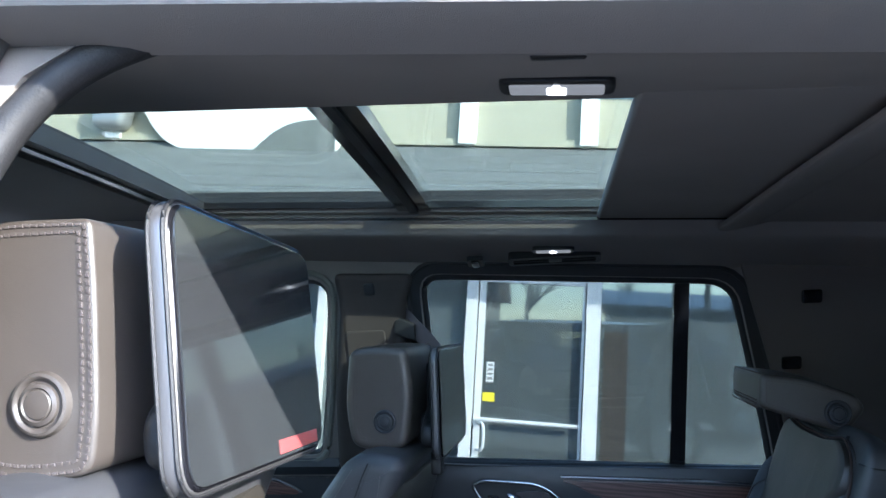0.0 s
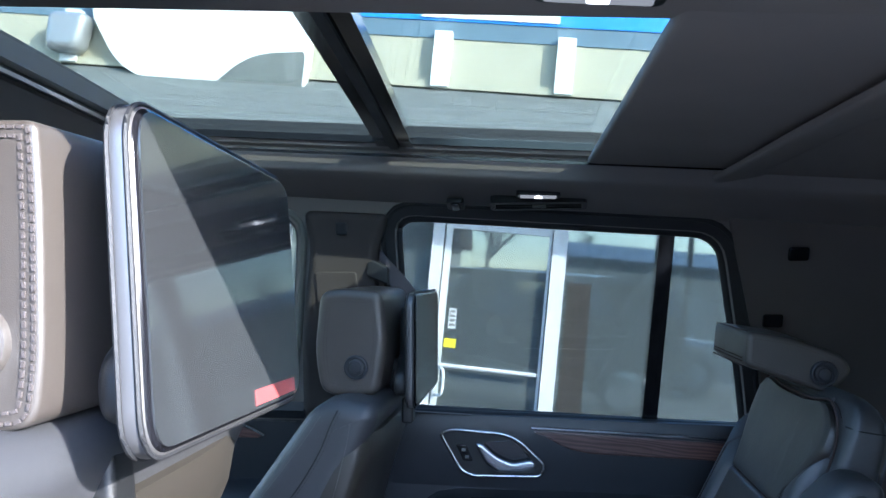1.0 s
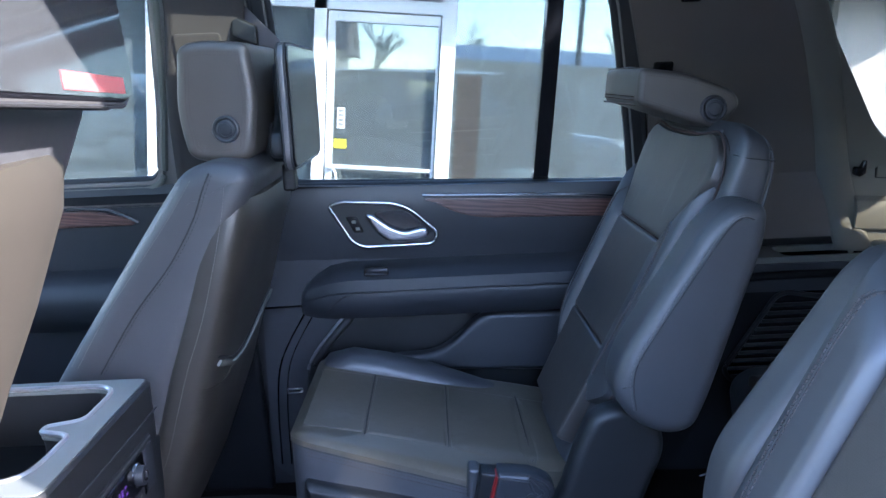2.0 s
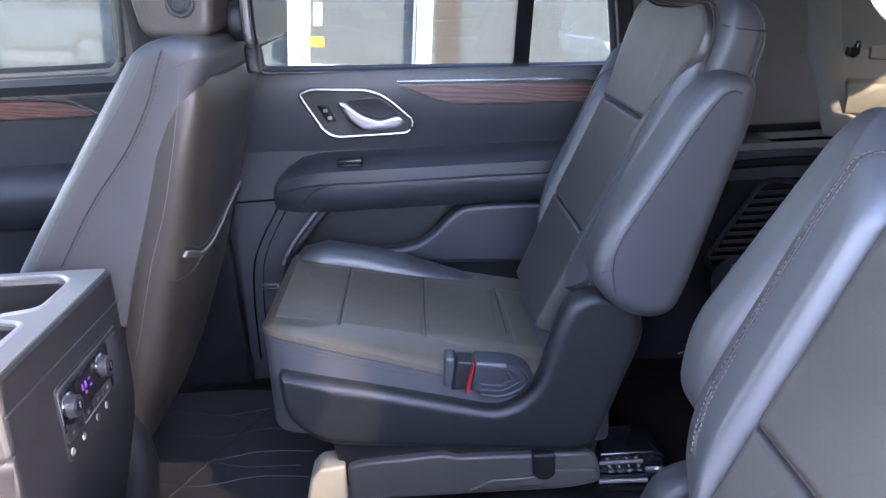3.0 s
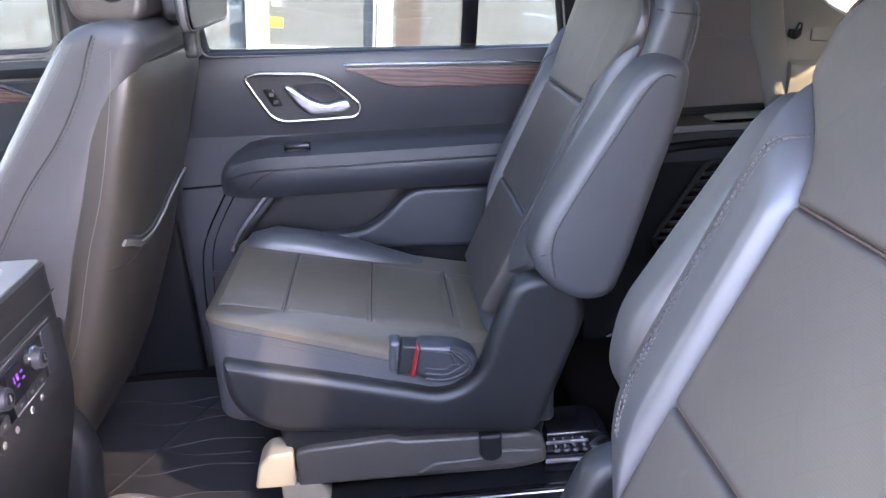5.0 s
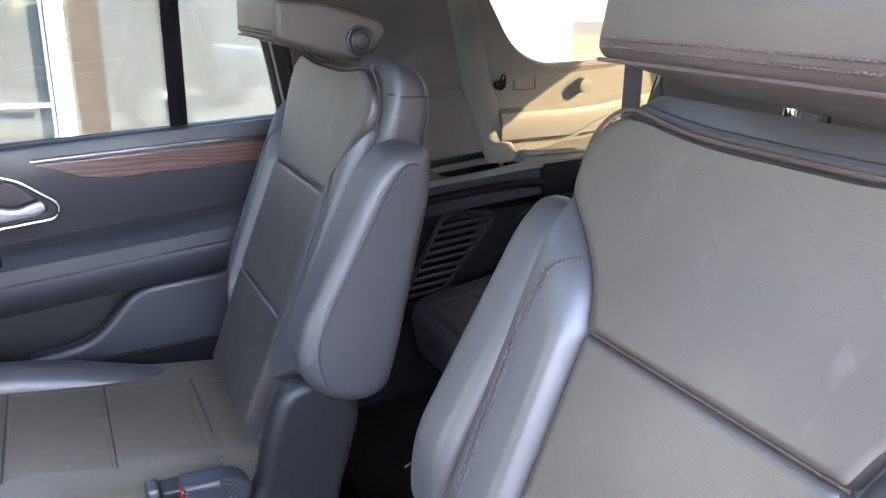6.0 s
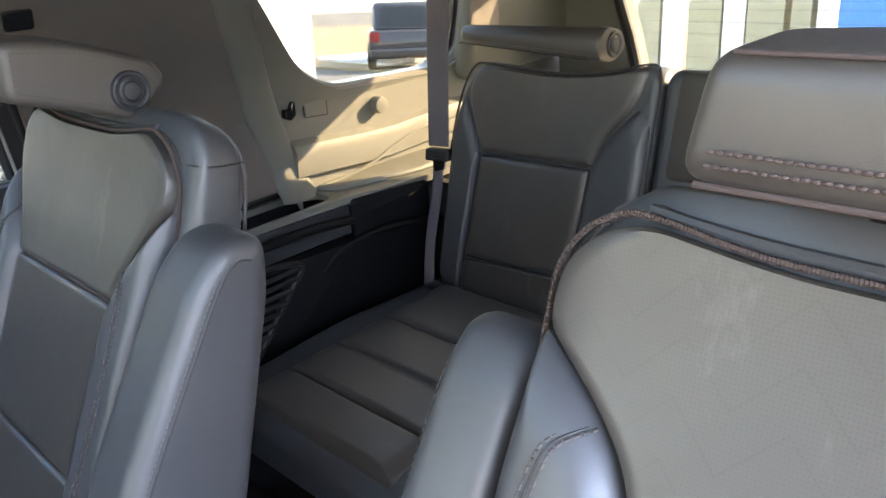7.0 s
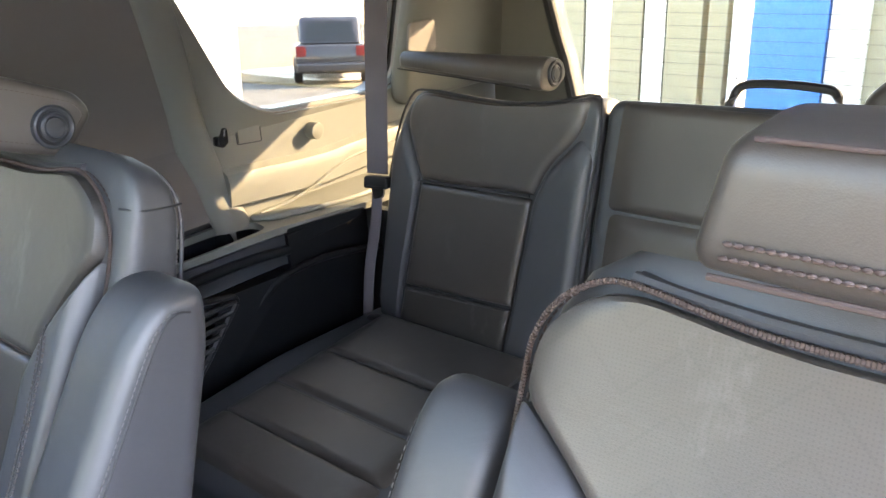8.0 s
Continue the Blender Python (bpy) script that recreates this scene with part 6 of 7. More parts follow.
part("lower_panel", prism(bmesh.new(), [(1.10, 1.030), (1.37, 1.030), (1.37, 0.955), (1.62, 0.955), (1.62, 1.030), (2.4, 1.030), (2.4, 0.5), (1.10, 0.5)], [], lambda a, b, h: Vector((a, 1.95 - h - 0.06 * max(0, min(1, (a - 1.5) / 0.3)), b)), -0.02, 0.04), TRIMBLACK, q, smooth=False)
# Added filler: blocks the sunlit slit between seat and quarter trim.
part("end_filler", prism(bmesh.new(), [(1.80, 0.5), (1.95, 0.5), (1.95, 1.03), (1.80, 1.03)], [], lambda a, b, h: Vector((1.83 + h, a, b)), 0, 0.02), PLASTIC, q, "added black filler that blocks the bright slit behind the belt", smooth=False)
part("ridge", tube(bmesh.new(), smooth_path([(1.20, 1.905, 0.985), (1.30, 1.902, 1.005), (1.5, 1.897, 1.008), (1.62, 1.89, 1.0)]), 0.010, 10), TRIMBLACK, q, "rounded trim ridge")
part("ridge", tube(bmesh.new(), smooth_path([(1.36, 1.905, 0.71), (1.386, 1.904, 0.76), (1.464, 1.903, 0.825), (1.52, 1.90, 0.895), (1.56, 1.894, 0.93), (1.60, 1.885, 0.953), (1.69, 1.862, 0.966), (1.84, 1.845, 0.945)]), 0.007, 10), TRIMBLACK, q, "rounded trim ridge")
GR = [(1.25, 0.795), (1.27, 0.766), (1.318, 0.760), (1.365, 0.803), (1.492, 0.938), (1.485, 0.952), (1.385, 0.970), (1.36, 0.962)]
gring = rounded(GR, 0.014)
gl = lambda a, b, h: Vector((a, 1.903 - h, b))
part("grille_rim", tube(bmesh.new(), [gl(a, b, 0.004) for a, b in gring], 0.006, 8, True), PLASTIC, q, "speaker grille rim")
part("grille_back", prism(bmesh.new(), gring, [], gl, -0.005, 0.002), GLOSSBLACK, q, "black speaker recess", smooth=False)
for k in range(11):
    z = 0.762 + 0.018 * k
    xs = []
    for i in range(len(GR)):
        (a0, b0), (a1, b1) = GR[i], GR[(i + 1) % len(GR)]
        if (b0 - z) * (b1 - z) < 0:
            xs.append(a0 + (a1 - a0) * (z - b0) / (b1 - b0))
    if len(xs) >= 2:
        part("slat", tube(bmesh.new(), [gl(min(xs) + 0.006, z, 0.008), gl(max(xs) - 0.006, z, 0.008)], 0.005, 6), PLASTIC, q)
part("hook", block(bmesh.new(), rounded([(1.557, 1.212), (1.570, 1.206), (1.583, 1.214), (1.584, 1.242), (1.576, 1.243), (1.572, 1.228), (1.558, 1.230)], 0.004), wall_at(1.99), 0.0, 0.018, 0.004), GLOSSBLACK, q, "black cargo hook")
part("socket_cover", block(bmesh.new(), rounded([(1.613, 1.204), (1.667, 1.199), (1.667, 1.232), (1.613, 1.237)], 0.003), wall_at(1.988), -0.002, 0.003, 0.001), GREYTRIM, q, "flat square cover")
part("cover_gap", tube(bmesh.new(), [Vector((a, 1.987, b)) for a, b in rounded([(1.611, 1.202), (1.669, 1.197), (1.669, 1.234), (1.611, 1.239)], 0.003)], 0.0012, 6, True), RUBBER, q, "dark gap round the cover")
part("knob", disc(bmesh.new(), (1.80, 1.978, 1.19), (0, 1, 0), 0.018, 0.03, 28, 0.006), GREYTRIM, q, "pale round trim knob")

# ---- centre console ----
con = thing("center_console", "black center console with rear climate knobs and cup holders", "console", (0.0, 1.2, 0.5))
CON = rounded([(-0.6, 0.5), (-0.6, 0.957), (0.188, 0.957), (0.188, 0.84), (0.15, 0.70), (0.12, 0.60), (0.11, 0.5)], [0.02, 0, 0, 0.05, 0.08, 0.05, 0.02])
part("console_body", block(bmesh.new(), CON, lambda a, b, h: Vector((a, 1.2 + h, b)), -0.175, 0.165, 0.012), PLASTIC, con)
WELL = rounded([(-0.12, 1.06), (0.148, 1.06), (0.150, 1.178), (0.108, 1.19), (0.108, 1.205), (0.150, 1.22), (0.150, 1.338), (-0.12, 1.338)], [0.02, 0.045, 0.016, 0.006, 0.006, 0.016, 0.045, 0.02])
TOP = rounded([(-0.6, 1.025), (0.188, 1.025), (0.188, 1.365), (-0.6, 1.365)], [0.01, 0.02, 0.02, 0.01])
part("tray_wall", prism(bmesh.new(), TOP, [WELL], level(0.953), 0, 0.083), PLASTIC, con, "black wall round the cup holders", smooth=False)
part("tray_shoulder", block(bmesh.new(), TOP, level(0.953), 0.004, 0.0, 0.002), PLASTIC, con, "black floor of the cup holders")
TRAYGREY = material("satin_grey_tray", (0.115, 0.125, 0.122), 0.42, spots=0.1, scale=10, grain_scale=900, bump=0.05)
part("tray_rim", prism(bmesh.new(), inset(TOP, 0.006), [inset(WELL, 0.002)], level(1.036), 0, 0.010), TRAYGREY, con, "satin grey cup holder surround", smooth=False)
part("rim_bead", tube(bmesh.new(), [Vector((a, b, 1.045)) for a, b in WELL], 0.004, 8, True), SATIN, con, "rounded rim bead")
part("edge_bead", tube(bmesh.new(), [Vector((a, b, 1.038)) for a, b in inset(TOP, 0.006)], 0.007, 8, True), PLASTIC, con, "rounded black edge of the console top")
part("side_pad", block(bmesh.new(), rounded([(0.02, 0.52), (0.02, 0.84), (0.13, 0.83), (0.185, 0.72), (0.16, 0.56)], 0.05), lambda a, b, h: Vector((a, 1.375 + h, b)), -0.012, 0.05, 0.02), PLASTIC, con, "black seat hinge cover beside the console")
pl = lambda a, b, h: Vector((0.189 + h, a, b))
part("control_plate", block(bmesh.new(), rounded([(1.132, 0.878), (1.322, 0.878), (1.322, 0.978), (1.132, 0.978)], 0.008), pl, -0.006, 0.0015, 0.001), PLASTIC, con, "black control surround")
part("control_panel", block(bmesh.new(), rounded([(1.136, 0.903), (1.284, 0.903), (1.284, 0.968), (1.136, 0.968)], 0.005), pl, -0.004, 0.003, 0.001), GLOSSBLACK, con, "gloss black climate panel")
part("end_panel", block(bmesh.new(), rounded([(1.287, 0.903), (1.318, 0.903), (1.318, 0.966), (1.287, 0.968)], 0.004), pl, -0.004, 0.003, 0.001), SOFT, con, "grey end piece of the climate panel")
part("panel_frame", tube(bmesh.new(), [(0.191, y, z) for y, z in rounded([(1.134, 0.930), (1.134, 0.974), (1.318, 0.974)], [0, 0.006, 0])], 0.0009, 6), RIMGREY, con, "thin satin edge of the climate panel")
part("console_joint", tube(bmesh.new(), [(0.1892, 1.03, 1.004), (0.1892, 1.20, 1.001), (0.1892, 1.36, 0.999)], 0.0012, 6), SOFT, con, "pale joint across the console end")
for y in (1.154, 1.256):
    k = part("knob", disc(bmesh.new(), (0.197, y, 0.945), (1, 0, 0), 0.0138, 0.014, 32, 0.003), SOFT, con, "dark grey climate knob")
    part("ring", tube(bmesh.new(), oval((0.1925, y, 0.945), (0, 1, 0), (0, 0, 1), 0.0152, 0.0152, 2, 28), 0.0018, 8, True), CHROME, k, "silver knob ring")
    part("cap", disc(bmesh.new(), (0.2042, y, 0.945), (1, 0, 0), 0.0075, 0.002, 24, 0.0006), GLOSSBLACK, k, "gloss knob cap")
    part("cap_mark", block(bmesh.new(), [(y - 0.0012, 0.942), (y + 0.0012, 0.942), (y + 0.0012, 0.950), (y - 0.0012, 0.950)], pl, 0.016, 0.0168, 0.0002), SATIN, k, "pale mark on the knob")
GLOW = material("violet_display", (0.05, 0.02, 0.1), 0.2, spots=0.1, bump=0)
GLOW.node_tree.nodes["Principled BSDF"].inputs["Emission Color"].default_value = (0.35, 0.12, 0.9, 1)
GLOW.node_tree.nodes["Principled BSDF"].inputs["Emission Strength"].default_value = 0.012
show = part("display", prism(bmesh.new(), [(1.174, 0.926), (1.236, 0.926), (1.236, 0.964), (1.174, 0.964)], [], pl, 0.004, 0.0048), GLOSSBLACK, con, "small dark display", smooth=False)
for y, z, w, hh in ((1.190, 0.949, 0.003, 0.009), (1.198, 0.949, 0.005, 0.009), (1.209, 0.951, 0.006, 0.003), (1.211, 0.941, 0.006, 0.003), (1.196, 0.938, 0.006, 0.003)):
    part("digit_bar", prism(bmesh.new(), [(y, z - hh / 2), (y + w, z - hh / 2), (y + w, z + hh / 2), (y, z + hh / 2)], [], pl, 0.0048, 0.0054), GLOW, show, "violet lit bar", smooth=False)
for y in (1.148, 1.195, 1.227, 1.258):
    b = part("button", block(bmesh.new(), rounded([(y - 0.014, 0.905), (y + 0.014, 0.905), (y + 0.014, 0.919), (y - 0.014, 0.919)], 0.002), pl, 0.001, 0.0042, 0.0008), PLASTIC, con, "small climate button")
    part("button_mark", block(bmesh.new(), [(y - 0.003, 0.910), (y + 0.003, 0.910), (y + 0.003, 0.914), (y - 0.003, 0.914)], pl, 0.0042, 0.0046, 0.0001), GREYTRIM, b, "pale button mark")
part("button_bar", tube(bmesh.new(), [(0.1925, 1.182, 0.9035), (0.1925, 1.262, 0.9035)], 0.001, 6), SATIN, con, "thin satin bar under the buttons")
for y in (1.141, 1.175, 1.22, 1.251):
    part("button", disc(bmesh.new(), (0.1908, y, 0.889), (1, 0, 0), 0.0048, 0.0016, 18, 0.0005), GREYTRIM, con, "pale seat heat symbol button")

# ---- outside ----
ASPHALT = material("pale_concrete", (0.16, 0.155, 0.147), 0.85, spots=0.5, scale=1.5, grain_scale=90, bump=0.5)
STUCCO = material("cream_stucco", (0.36, 0.345, 0.27), 0.9, spots=0.12, scale=2, grain_scale=120, bump=0.4)
WHITEALU = material("white_aluminium_frame", (0.70, 0.71, 0.72), 0.4, spots=0.05, scale=3, bump=0)
STOREGLASS = material("storefront_glass", (0.265, 0.305, 0.315), 0.025, 0.7, spots=0.1, scale=1, bump=0)
BLUE = material("blue_panel", (0.03, 0.22, 0.72), 0.4, spots=0.08, scale=1, bump=0)
GREYCLAD = material("grey_speckled_cladding", (0.15, 0.16, 0.155), 0.8, spots=0.4, scale=8, grain_scale=60, bump=0.3)
YELLOW = material("yellow_sticker", (0.8, 0.68, 0.03), 0.5, spots=0.05, bump=0)
DULLBLUE = material("dull_blue_band", (0.10, 0.16, 0.22), 0.7, spots=0.2, scale=4, bump=0)
SNOW = material("old_snow", (0.62, 0.62, 0.62), 0.7, spots=0.15, scale=3, grain_scale=30, bump=0.5)
DRYGRASS = material("dry_grass", (0.32, 0.245, 0.14), 0.95, spots=0.35, scale=1.2, grain_scale=40, bump=0.5)
METALWALL = material("grey_shed_wall", (0.25, 0.24, 0.23), 0.7, spots=0.2, scale=2, bump=0)
BARK = material("bark", (0.09, 0.07, 0.055), 0.9, spots=0.3, scale=8, bump=0.3)
CARGREY = material("silver_grey_car_paint", (0.26, 0.265, 0.28), 0.3, 0.3, spots=0.05, scale=2, bump=0, coat=0.7)
CARDARK = material("dark_car_paint", (0.05, 0.05, 0.06), 0.3, 0.2, spots=0.05, scale=2, bump=0, coat=0.7)
CARGLASS = material("dark_car_glass", (0.02, 0.025, 0.03), 0.05, spots=0.1, bump=0)


def outside(name, bm, mat, parent=None, label="", smooth=False):
    return part(name, bm, mat, parent, label, car=False, smooth=smooth)


tagged(outside("ground", prism(bmesh.new(), [(-300, -300), (300, -300), (300, 300), (-300, 300)], [], level(-0.05), -0.2, 0), ASPHALT), "pale worn concrete lot", "ground", kind="structure")
tagged(outside("verge", prism(bmesh.new(), [(-80, -60), (120, -60), (120, -22), (-80, -22)], [], level(-0.05), 0, 0.06), DRYGRASS), "dry brown grass verge across the lot", "verge", kind="structure")
tagged(outside("snow_bank", prism(bmesh.new(), [(-80, -22), (120, -22), (120, -19.5), (-80, -19.5)], [], level(-0.05), 0, 0.12), SNOW), "strip of old snow along the verge", "snow", kind="structure")
tagged(outside("verge", prism(bmesh.new(), [(14, -14), (90, -14), (90, 60), (14, 60)], [], level(-0.05), 0, 0.05), DRYGRASS), "dry brown grass behind the car", "verge", kind="structure")
for y0, y1 in ((4, 9), (16, 22), (-8, -3)):
    tagged(outside("snow_bank", prism(bmesh.new(), rounded([(15, y0), (24, y0 + 0.6), (30, y1), (16, y1 - 0.5)], 1.0), [], level(0.0), 0, 0.06), SNOW, smooth=False), "patch of old snow on dry grass", "snow", kind="structure")

POSTBROWN = material("dim_brown_post", (0.04, 0.034, 0.03), 0.7, spots=0.3, scale=4, bump=0)
YB = 6.2
shop = thing("storefront", "cream storefront with white framed glass door and blue fascia", "building", (0, YB, 0), car=False)
face = lambda a, b, h: Vector((a, YB - h, b))


def slab(name, x0, x1, z0, z1, h0, h1, mat, label="", parent=None):
    return outside(name, prism(bmesh.new(), [(x0, z0), (x1, z0), (x1, z1), (x0, z1)], [], face, h0, h1), mat, parent or shop, label)


for x0, x1 in ((-6.0, -3.6), (-3.5, -1.62), (-1.55, -0.98), (-0.92, -0.38), (0.67, 2.4), (2.46, 3.5)):
    slab("pane", x0, x1, 0.12, 2.5, -0.06, -0.04, STOREGLASS, "dark reflecting glass pane")
slab("plinth", -6, 4.7, -0.1, 0.12, -0.1, 0.02, METALWALL, "grey plinth")
slab("wall_core", -6, 4.7, 0, 2.5, -0.4, -0.2, METALWALL, "dim inner wall")
slab("side_wall", -7.2, -6, -0.1, 4.6, -3, 0.05, STUCCO, "cream side wall")
slab("end_wall", 3.56, 4.7, -0.1, 2.5, -3, 0.03, WHITEALU, "white painted end wall")
outside("canopy", loft(bmesh.new(), [[Vector((x, YB - 0.04, 3.06)), Vector((x, YB - 0.78, 2.49)), Vector((x, YB - 0.78, 2.43)), Vector((x, YB - 0.04, 2.50))] for x in (-6.0, 4.7)]), GREYCLAD, shop, "grey speckled shingle canopy")
for k in range(5):
    z = 2.56 + 0.105 * k
    outside("shingle_course", prism(bmesh.new(), [(-6.0, z), (4.7, z), (4.7, z + 0.012), (-6.0, z + 0.012)], [], lambda a, b, h: Vector((a, YB - 0.78 + (b - 2.49) * 1.3 - h, b)), 0.0, 0.004), GREYCLAD, shop, "row of grey shingles")
slab("ledge", -6, 4.7, 3.05, 3.11, -0.1, 0.09, STUCCO, "cream ledge")
slab("upper_wall", -6, 4.7, 3.11, 3.46, -0.1, 0.04, STUCCO, "cream stucco band")
slab("band", -6, 4.7, 3.46, 3.60, -0.1, 0.05, DULLBLUE, "dull blue band")
slab("fascia", -6, 4.7, 3.60, 4.6, -0.1, 0.06, BLUE, "bright blue fascia")
for x in (-0.45, 0.52, -3.6, 3.2):
    slab("pilaster", x - 0.07, x + 0.07, 3.06, 3.5, 0.02, 0.12, WHITEALU, "white pilaster")
for x in (-0.45, 0.52):
    slab("fascia_panel", x - 0.2, x + 0.9, 3.62, 3.82, 0.05, 0.075, WHITEALU, "pale sign panel") if x < 0 else None
# white sign with a curved lower corner
SIGN = rounded([(-3.4, 3.45), (-3.1, 3.0), (-2.6, 2.9), (-1.52, 2.9), (-1.50, 3.95), (-3.4, 3.95)], [0.1, 0.25, 0.3, 0.01, 0.02, 0.02], 8)
outside("sign_panel", prism(bmesh.new(), SIGN, [], face, 0.05, 0.16), WHITEALU, shop, "white curved sign panel")
outside("sign_return", prism(bmesh.new(), rounded([(-2.3, 2.92), (-1.54, 2.92), (-1.54, 3.25), (-2.0, 3.2)], [0.1, 0.01, 0.05, 0.2]), [], face, 0.16, 0.17), GREYCLAD, shop, "grey inset of the sign")
outside("wall_lamp", block(bmesh.new(), rounded([(-3.75, 3.12), (-3.45, 3.12), (-3.40, 3.45), (-3.75, 3.45)], 0.08), face, 0.05, 0.25, 0.06), CARGREY, shop, "grey wall lamp", smooth=True)
slab("frame_bar", -3.6, -3.5, 0, 2.5, -0.04, 0.03, WHITEALU, "white aluminium frame bar")
# glass door
sdoor = outside("shop_door", prism(bmesh.new(), [(-0.285, 0.02), (0.545, 0.02), (0.545, 2.03), (-0.285, 2.03)], [[(-0.235, 0.25), (0.525, 0.25), (0.525, 1.96), (-0.235, 1.96)]], face, -0.03, 0.02), WHITEALU, shop, "white framed glass shop door")
outside("pane", prism(bmesh.new(), [(-0.24, 0.24), (0.53, 0.24), (0.53, 1.97), (-0.24, 1.97)], [], face, -0.03, -0.02), STOREGLASS, sdoor, "dark reflecting door glass")
outside("push_bar", tube(bmesh.new(), [face(-0.26, 0.885, 0.06), face(0.52, 0.885, 0.06)], 0.016, 10), WHITEALU, sdoor, "white push bar", smooth=True)
outside("pull_handle", tube(bmesh.new(), smooth_path([face(-0.25, 0.86, 0.03), face(-0.20, 0.85, 0.09), face(-0.19, 0.75, 0.09), face(-0.20, 0.66, 0.09), face(-0.25, 0.65, 0.03)]), 0.012, 8), WHITEALU, sdoor, "white pull handle", smooth=True)
for x0, x1, z0, z1 in ((-0.385, -0.295, 0, 2.13), (0.555, 0.665, 0, 2.55), (-0.985, 0.555, 2.04, 2.13), (-0.985, -0.925, 0, 2.5), (-1.62, -1.55, 0, 2.5), (2.4, 2.46, 0, 2.5), (3.5, 3.56, 0, 2.5)):
    slab("frame_bar", x0, x1, z0, z1, -0.05, 0.05, WHITEALU, "white aluminium frame bar")
slab("brown_post", 0.70, 0.88, 0.1, 1.62, -0.04, -0.036, POSTBROWN, "dim brown post behind the glass")
slab("sticker", -0.225, -0.13, 1.02, 1.09, -0.018, -0.016, YELLOW, "yellow sticker")
hours = slab("notice", -0.205, -0.145, 1.17, 1.33, -0.018, -0.016, WHITEALU, "small white notice")
for k in range(4):
    slab("notice_bar", -0.195, -0.155, 1.19 + 0.035 * k, 1.21 + 0.035 * k, -0.0155, -0.015, METALWALL, "grey text bar", hours)


def parked_car(base, turn, paint, label):
    """A simple whole car: lofted body and cabin, glass, wheels, lamps."""
    m = pose(*base, 0, 0, turn)
    c = new("parked_car")
    c.matrix_world = m
    bpy.context.view_layer.update()
    tagged(c, label, "car", "parked cars")
    pl = lambda a, b, h: m @ Vector((a, h, b))
    body = rounded([(-2.3, 0.3), (-2.35, 0.75), (-2.1, 0.95), (-1.0, 1.02), (1.3, 1.02), (2.2, 0.98), (2.3, 0.7), (2.25, 0.3)], 0.12)
    outside("body", block(bmesh.new(), body, pl, -0.9, 0.9, 0.12), paint, c, "painted car body", True)
    cabin = rounded([(-1.1, 0.98), (-0.35, 1.62), (1.5, 1.66), (2.1, 0.98)], 0.15)
    outside("cabin", block(bmesh.new(), cabin, pl, -0.78, 0.78, 0.12), paint, c, "car cabin", True)
    for h0, h1 in ((-0.80, -0.77), (0.77, 0.80)):
        for o in ([(-0.9, 1.05), (-0.35, 1.53), (0.25, 1.55), (0.25, 1.05)], [(0.32, 1.05), (0.32, 1.55), (1.4, 1.56), (1.75, 1.05)]):
            outside("side_window", prism(bmesh.new(), rounded(o, 0.05), [], pl, h0, h1), CARGLASS, c, "dark side window")
    outside("windscreen", prism(bmesh.new(), [(-0.62, 0), (0.62, 0), (0.55, 0.6), (-0.55, 0.6)], [], lambda a, b, h: m @ Vector((-1.06 + 0.72 * b / 0.6 * 0.9 + h, a, 1.06 + b * 0.9)), -0.02, 0.0), CARGLASS, c, "dark windscreen")
    back = lambda a, b, h: m @ Vector((2.1 - 0.6 * (b - 0.98) / 0.68 + h, a, b))
    outside("rear_window", prism(bmesh.new(), rounded([(-0.62, 1.06), (0.62, 1.06), (0.56, 1.54), (-0.56, 1.54)], 0.06), [], back, -0.02, 0.012), CARGLASS, c, "dark rear window")
    outside("rear_bumper", block(bmesh.new(), rounded([(2.2, 0.28), (2.38, 0.32), (2.40, 0.52), (2.2, 0.58)], 0.05), pl, -0.86, 0.86, 0.05), paint, c, "painted rear bumper", True)
    for h in (-0.74, 0.74):
        outside("tail_light", block(bmesh.new(), rounded([(h - 0.12, 0.70), (h + 0.12, 0.70), (h + 0.12, 0.94), (h - 0.12, 0.94)], 0.03), lambda a, b, q: m @ Vector((2.27 + q, a, b)), -0.03, 0.03, 0.01), RED, c, "red tail light", True)
    for x in (-1.5, 1.45):
        for h in (-0.86, 0.86):
            w = outside("wheel", disc(bmesh.new(), m @ Vector((x, h, 0.34)), m.to_3x3() @ Vector((0, 1, 0)), 0.34, 0.2, 32, 0.04), RUBBER, c, "black tyre", True)
            outside("rim", disc(bmesh.new(), m @ Vector((x, h * 1.1, 0.34)), m.to_3x3() @ Vector((0, 1, 0)), 0.22, 0.05, 24, 0.02), CARGREY, w, "grey wheel rim", True)
    for h in (-0.62, 0.62):
        outside("headlight", block(bmesh.new(), rounded([(h - 0.2, 0.72), (h + 0.2, 0.72), (h + 0.18, 0.86), (h - 0.18, 0.86)], 0.04), lambda a, b, q: m @ Vector((-2.33 - q, a, b)), -0.05, 0.03, 0.02), LENS, c, "clear headlight", True)
    return c


parked_car((1.9, -2.9, -0.05), 180, CARGREY, "silver grey car parked across the lot")
parked_car((-6.3, -2.4, -0.05), 0, CARGREY, "silver grey car parked farther along the lot")
parked_car((15.9, 16.9, 0.0), 227, CARDARK, "dark car parked behind by the grass")

shed = thing("shed", "low grey flat-roofed building across the lot", "building", (10, -30, 0), car=False)
outside("wall", prism(bmesh.new(), [(2, -36), (34, -36), (34, -29), (2, -29)], [], level(0), 0, 3.4), METALWALL, shed)
outside("roof", prism(bmesh.new(), rounded([(-36.4, 3.4), (-28.6, 3.4), (-28.6, 3.6), (-32.5, 4.6), (-36.4, 3.6)], 0.02), [], lambda a, b, h: Vector((h, a, b)), 1.6, 34.4), CARDARK, shed, "dark low roof")
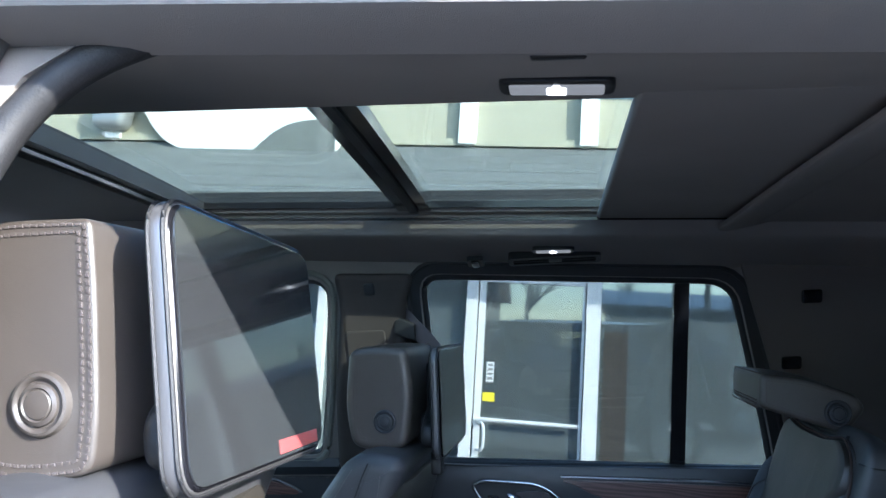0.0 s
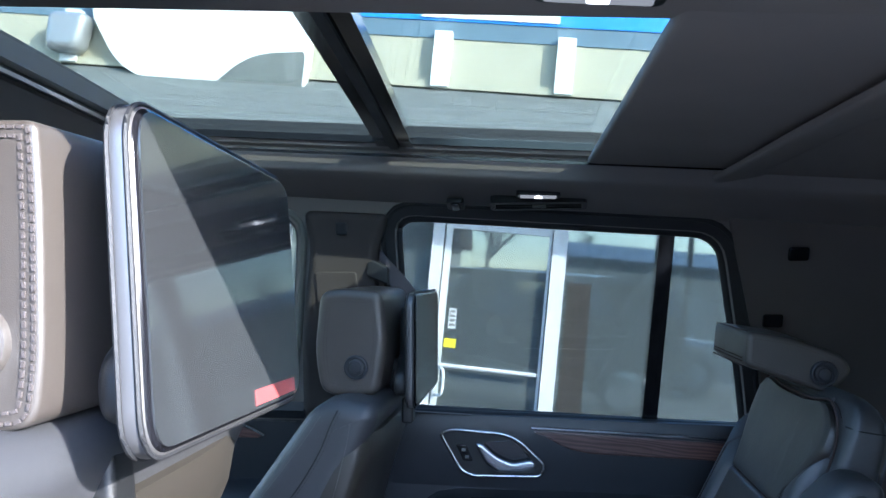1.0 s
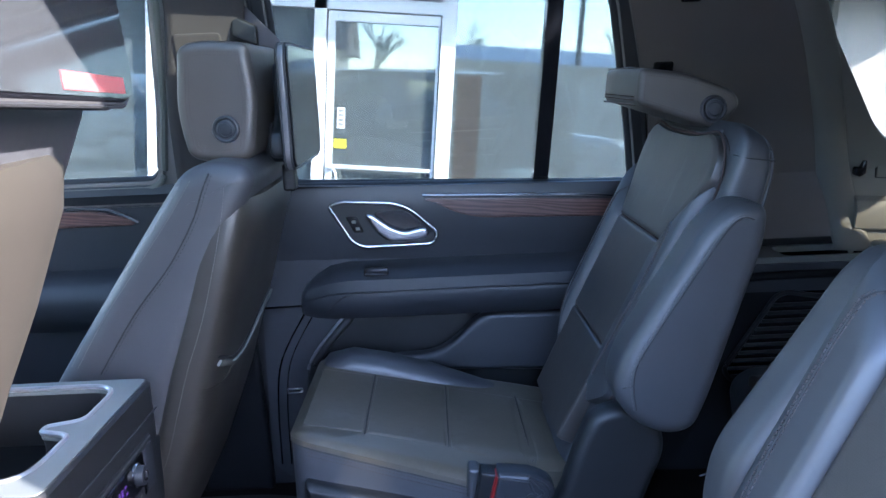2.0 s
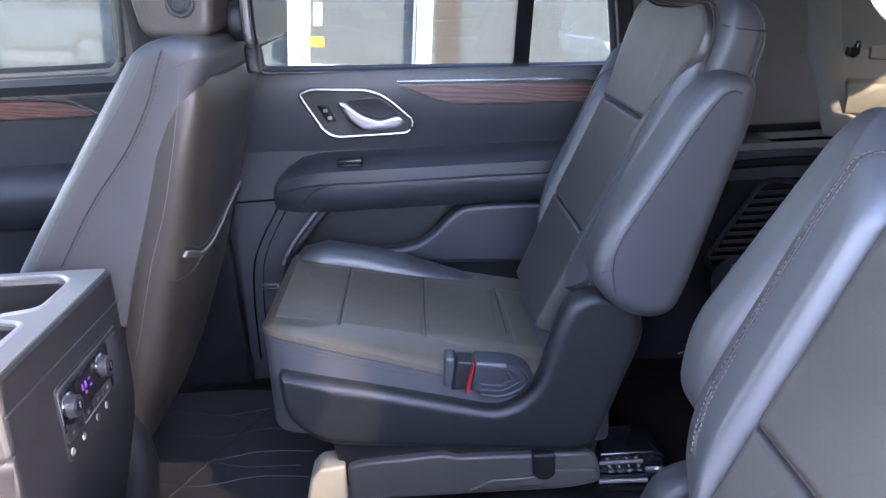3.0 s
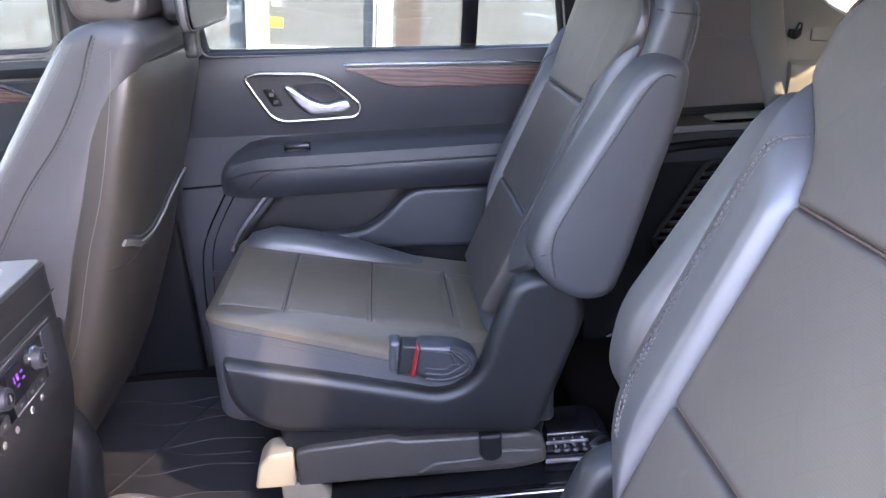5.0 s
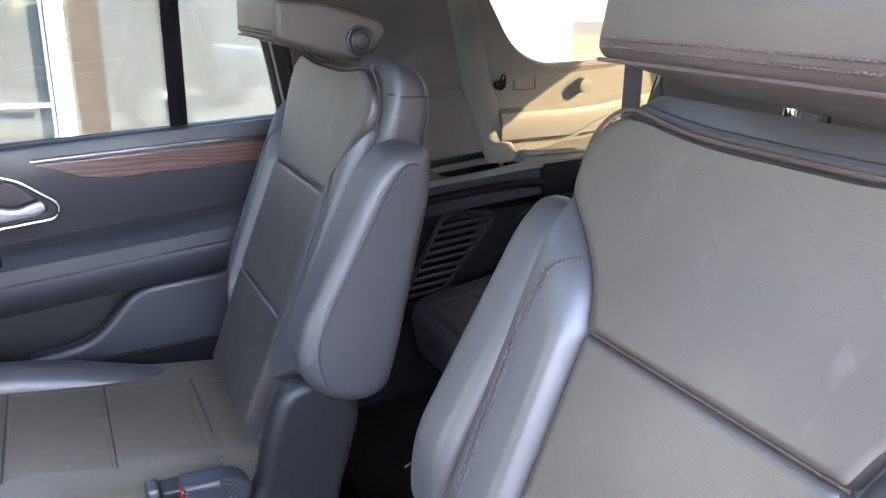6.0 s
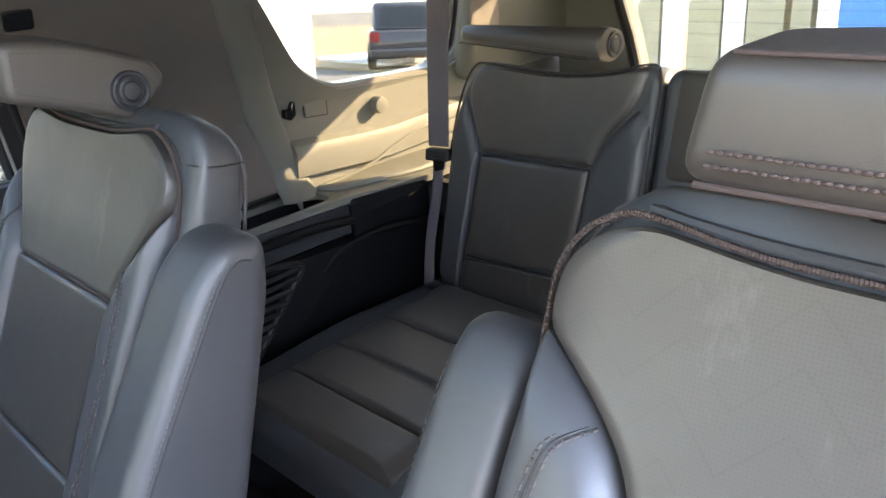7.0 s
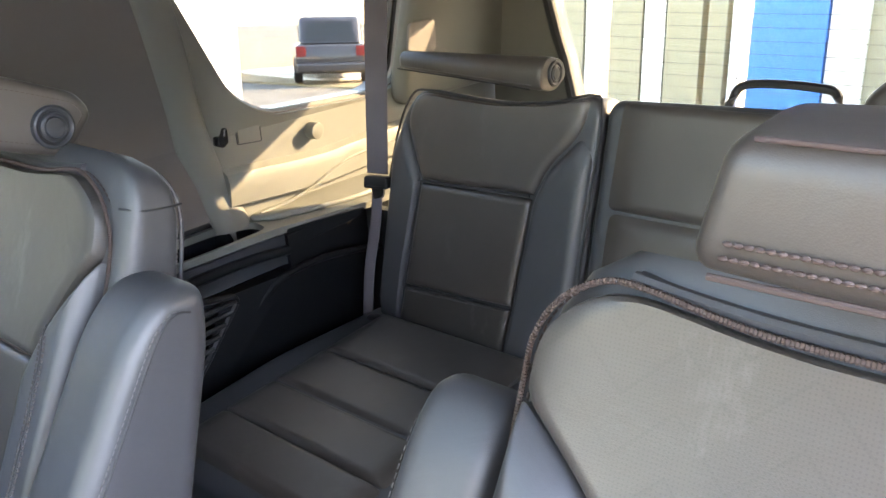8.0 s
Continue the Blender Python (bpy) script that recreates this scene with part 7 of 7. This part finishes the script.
for x in (6, 12, 18, 24):
    outside("shed_door", prism(bmesh.new(), [(x, 0), (x + 3, 0), (x + 3, 2.6), (x, 2.6)], [], lambda a, b, h: Vector((a, -29 + h, b)), 0, 0.05), CARGREY, shed, "grey roller door")
house = thing("house", "brown gabled house across the lot", "building", (-12, -27, 0), car=False)
outside("wall", prism(bmesh.new(), [(-18, -32), (-4, -32), (-4, -25), (-18, -25)], [], level(0), 0, 3.6), METALWALL, house)
outside("roof", prism(bmesh.new(), [(-32.6, 3.5), (-24.4, 3.5), (-28.5, 6.4)], [], lambda a, b, h: Vector((h, a, b)), -18.6, -3.4), BARK, house, "brown gable roof")
for x, z in ((6.2, 8), (7.6, 8.5)):
    p = thing("utility_pole", "wooden utility pole with a crossarm and wires", "pole", (x, -18 - x, 0), "utility poles", car=False)
    outside("pole", tube(bmesh.new(), [(x, -18 - x, 0), (x, -18 - x, z)], 0.13, 10), BARK, p, "", True)
    outside("crossarm", tube(bmesh.new(), [(x - 0.9, -18 - x, z - 0.6), (x + 0.9, -18 - x, z - 0.6)], 0.06, 6), BARK, p, "", True)
    for k in (-0.8, 0.8):
        outside("wire", tube(bmesh.new(), smooth_path([(x + k - 40, -18 - x, z - 0.3), (x + k, -18 - x, z - 0.5), (x + k + 40, -18 - x, z - 0.3)], 4), 0.015, 5), RUBBER, p, "black overhead wire", True)


def bare_tree(x, y, height, seed):
    """A leafless tree: trunk, limbs and many fine twigs."""
    rnd = random.Random(seed)
    t = thing("tree", "leafless brown winter tree beyond the lot", "tree", (x, y, 0), "bare trees", car=False)
    outside("trunk", tube(bmesh.new(), [(x, y, 0), (x + 0.1, y, height * 0.3), (x, y, height * 0.4)], 0.13, 8), BARK, t, "", True)
    bm = bmesh.new()

    def branch(st, way, length, r, level):
        end = st + way * length
        mid = st.lerp(end, 0.5) + Vector((rnd.uniform(-1, 1), rnd.uniform(-1, 1), 0.3)) * length * 0.08
        tube(bm, [st, mid, end], r, 4)
        if level < 4:
            for _ in range((6, 4, 4, 3)[level]):
                f = rnd.uniform(0.1 if level == 0 else 0.35, 1.0)
                turn = (way + Vector((rnd.uniform(-1, 1), rnd.uniform(-1, 1), rnd.uniform(-0.25, 0.8))) * 0.75).normalized()
                branch(st.lerp(end, f), turn, length * rnd.uniform(0.45, 0.65), max(0.012, r * 0.55), level + 1)

    branch(Vector((x, y, height * 0.25)), Vector((0.05, 0, 1)), height * 0.42, 0.1, 0)
    outside("crown", bm, BARK, t, "bare twigs", True)


for k, (x, y, hh) in enumerate(((-3, -40, 8), (-9, -42, 9), (3, -44, 7), (14, -46, 7), (40, 18, 8), (44, 8, 7))):
    bare_tree(x, y, hh, k + 3)

# blue and white showroom front behind the car
tower = thing("showroom", "showroom front with white columns and a blue portal", "building", (13, 2, 0), car=False)


def post(name, y0, y1, z1, mat, label, x0=12.5, x1=13.0):
    return outside(name, prism(bmesh.new(), [(x0, y0), (x1, y0), (x1, y1), (x0, y1)], [], level(-0.05), 0, z1), mat, tower, label)


post("blue_portal", 3.4, 4.39, 4.6, BLUE, "bright blue portal panel", 12.3, 13)
post("white_pier", 2.9, 3.38, 4.6, WHITEALU, "white pier", 12.4, 13)
post("wall_panel", 0.8, 2.9, 4.6, STUCCO, "cream wall panel", 12.5, 13)
for y0, y1, mt in ((4.62, 4.74, WHITEALU), (4.82, 5.1, STUCCO), (5.2, 5.75, STUCCO), (5.78, 6.12, WHITEALU), (6.16, 6.7, STUCCO), (7.02, 7.15, WHITEALU), (7.2, 7.6, STUCCO)):
    post("column", y0, y1, 4.4, mt, "pale portal column")
post("portal_beam", 0.8, 7.6, 0.3, STUCCO, "cream portal beam", 12.4, 13).location.z = 4.3
post("back_wall", -14, 0.8, 4.6, STUCCO, "cream wall", 12.6, 13)
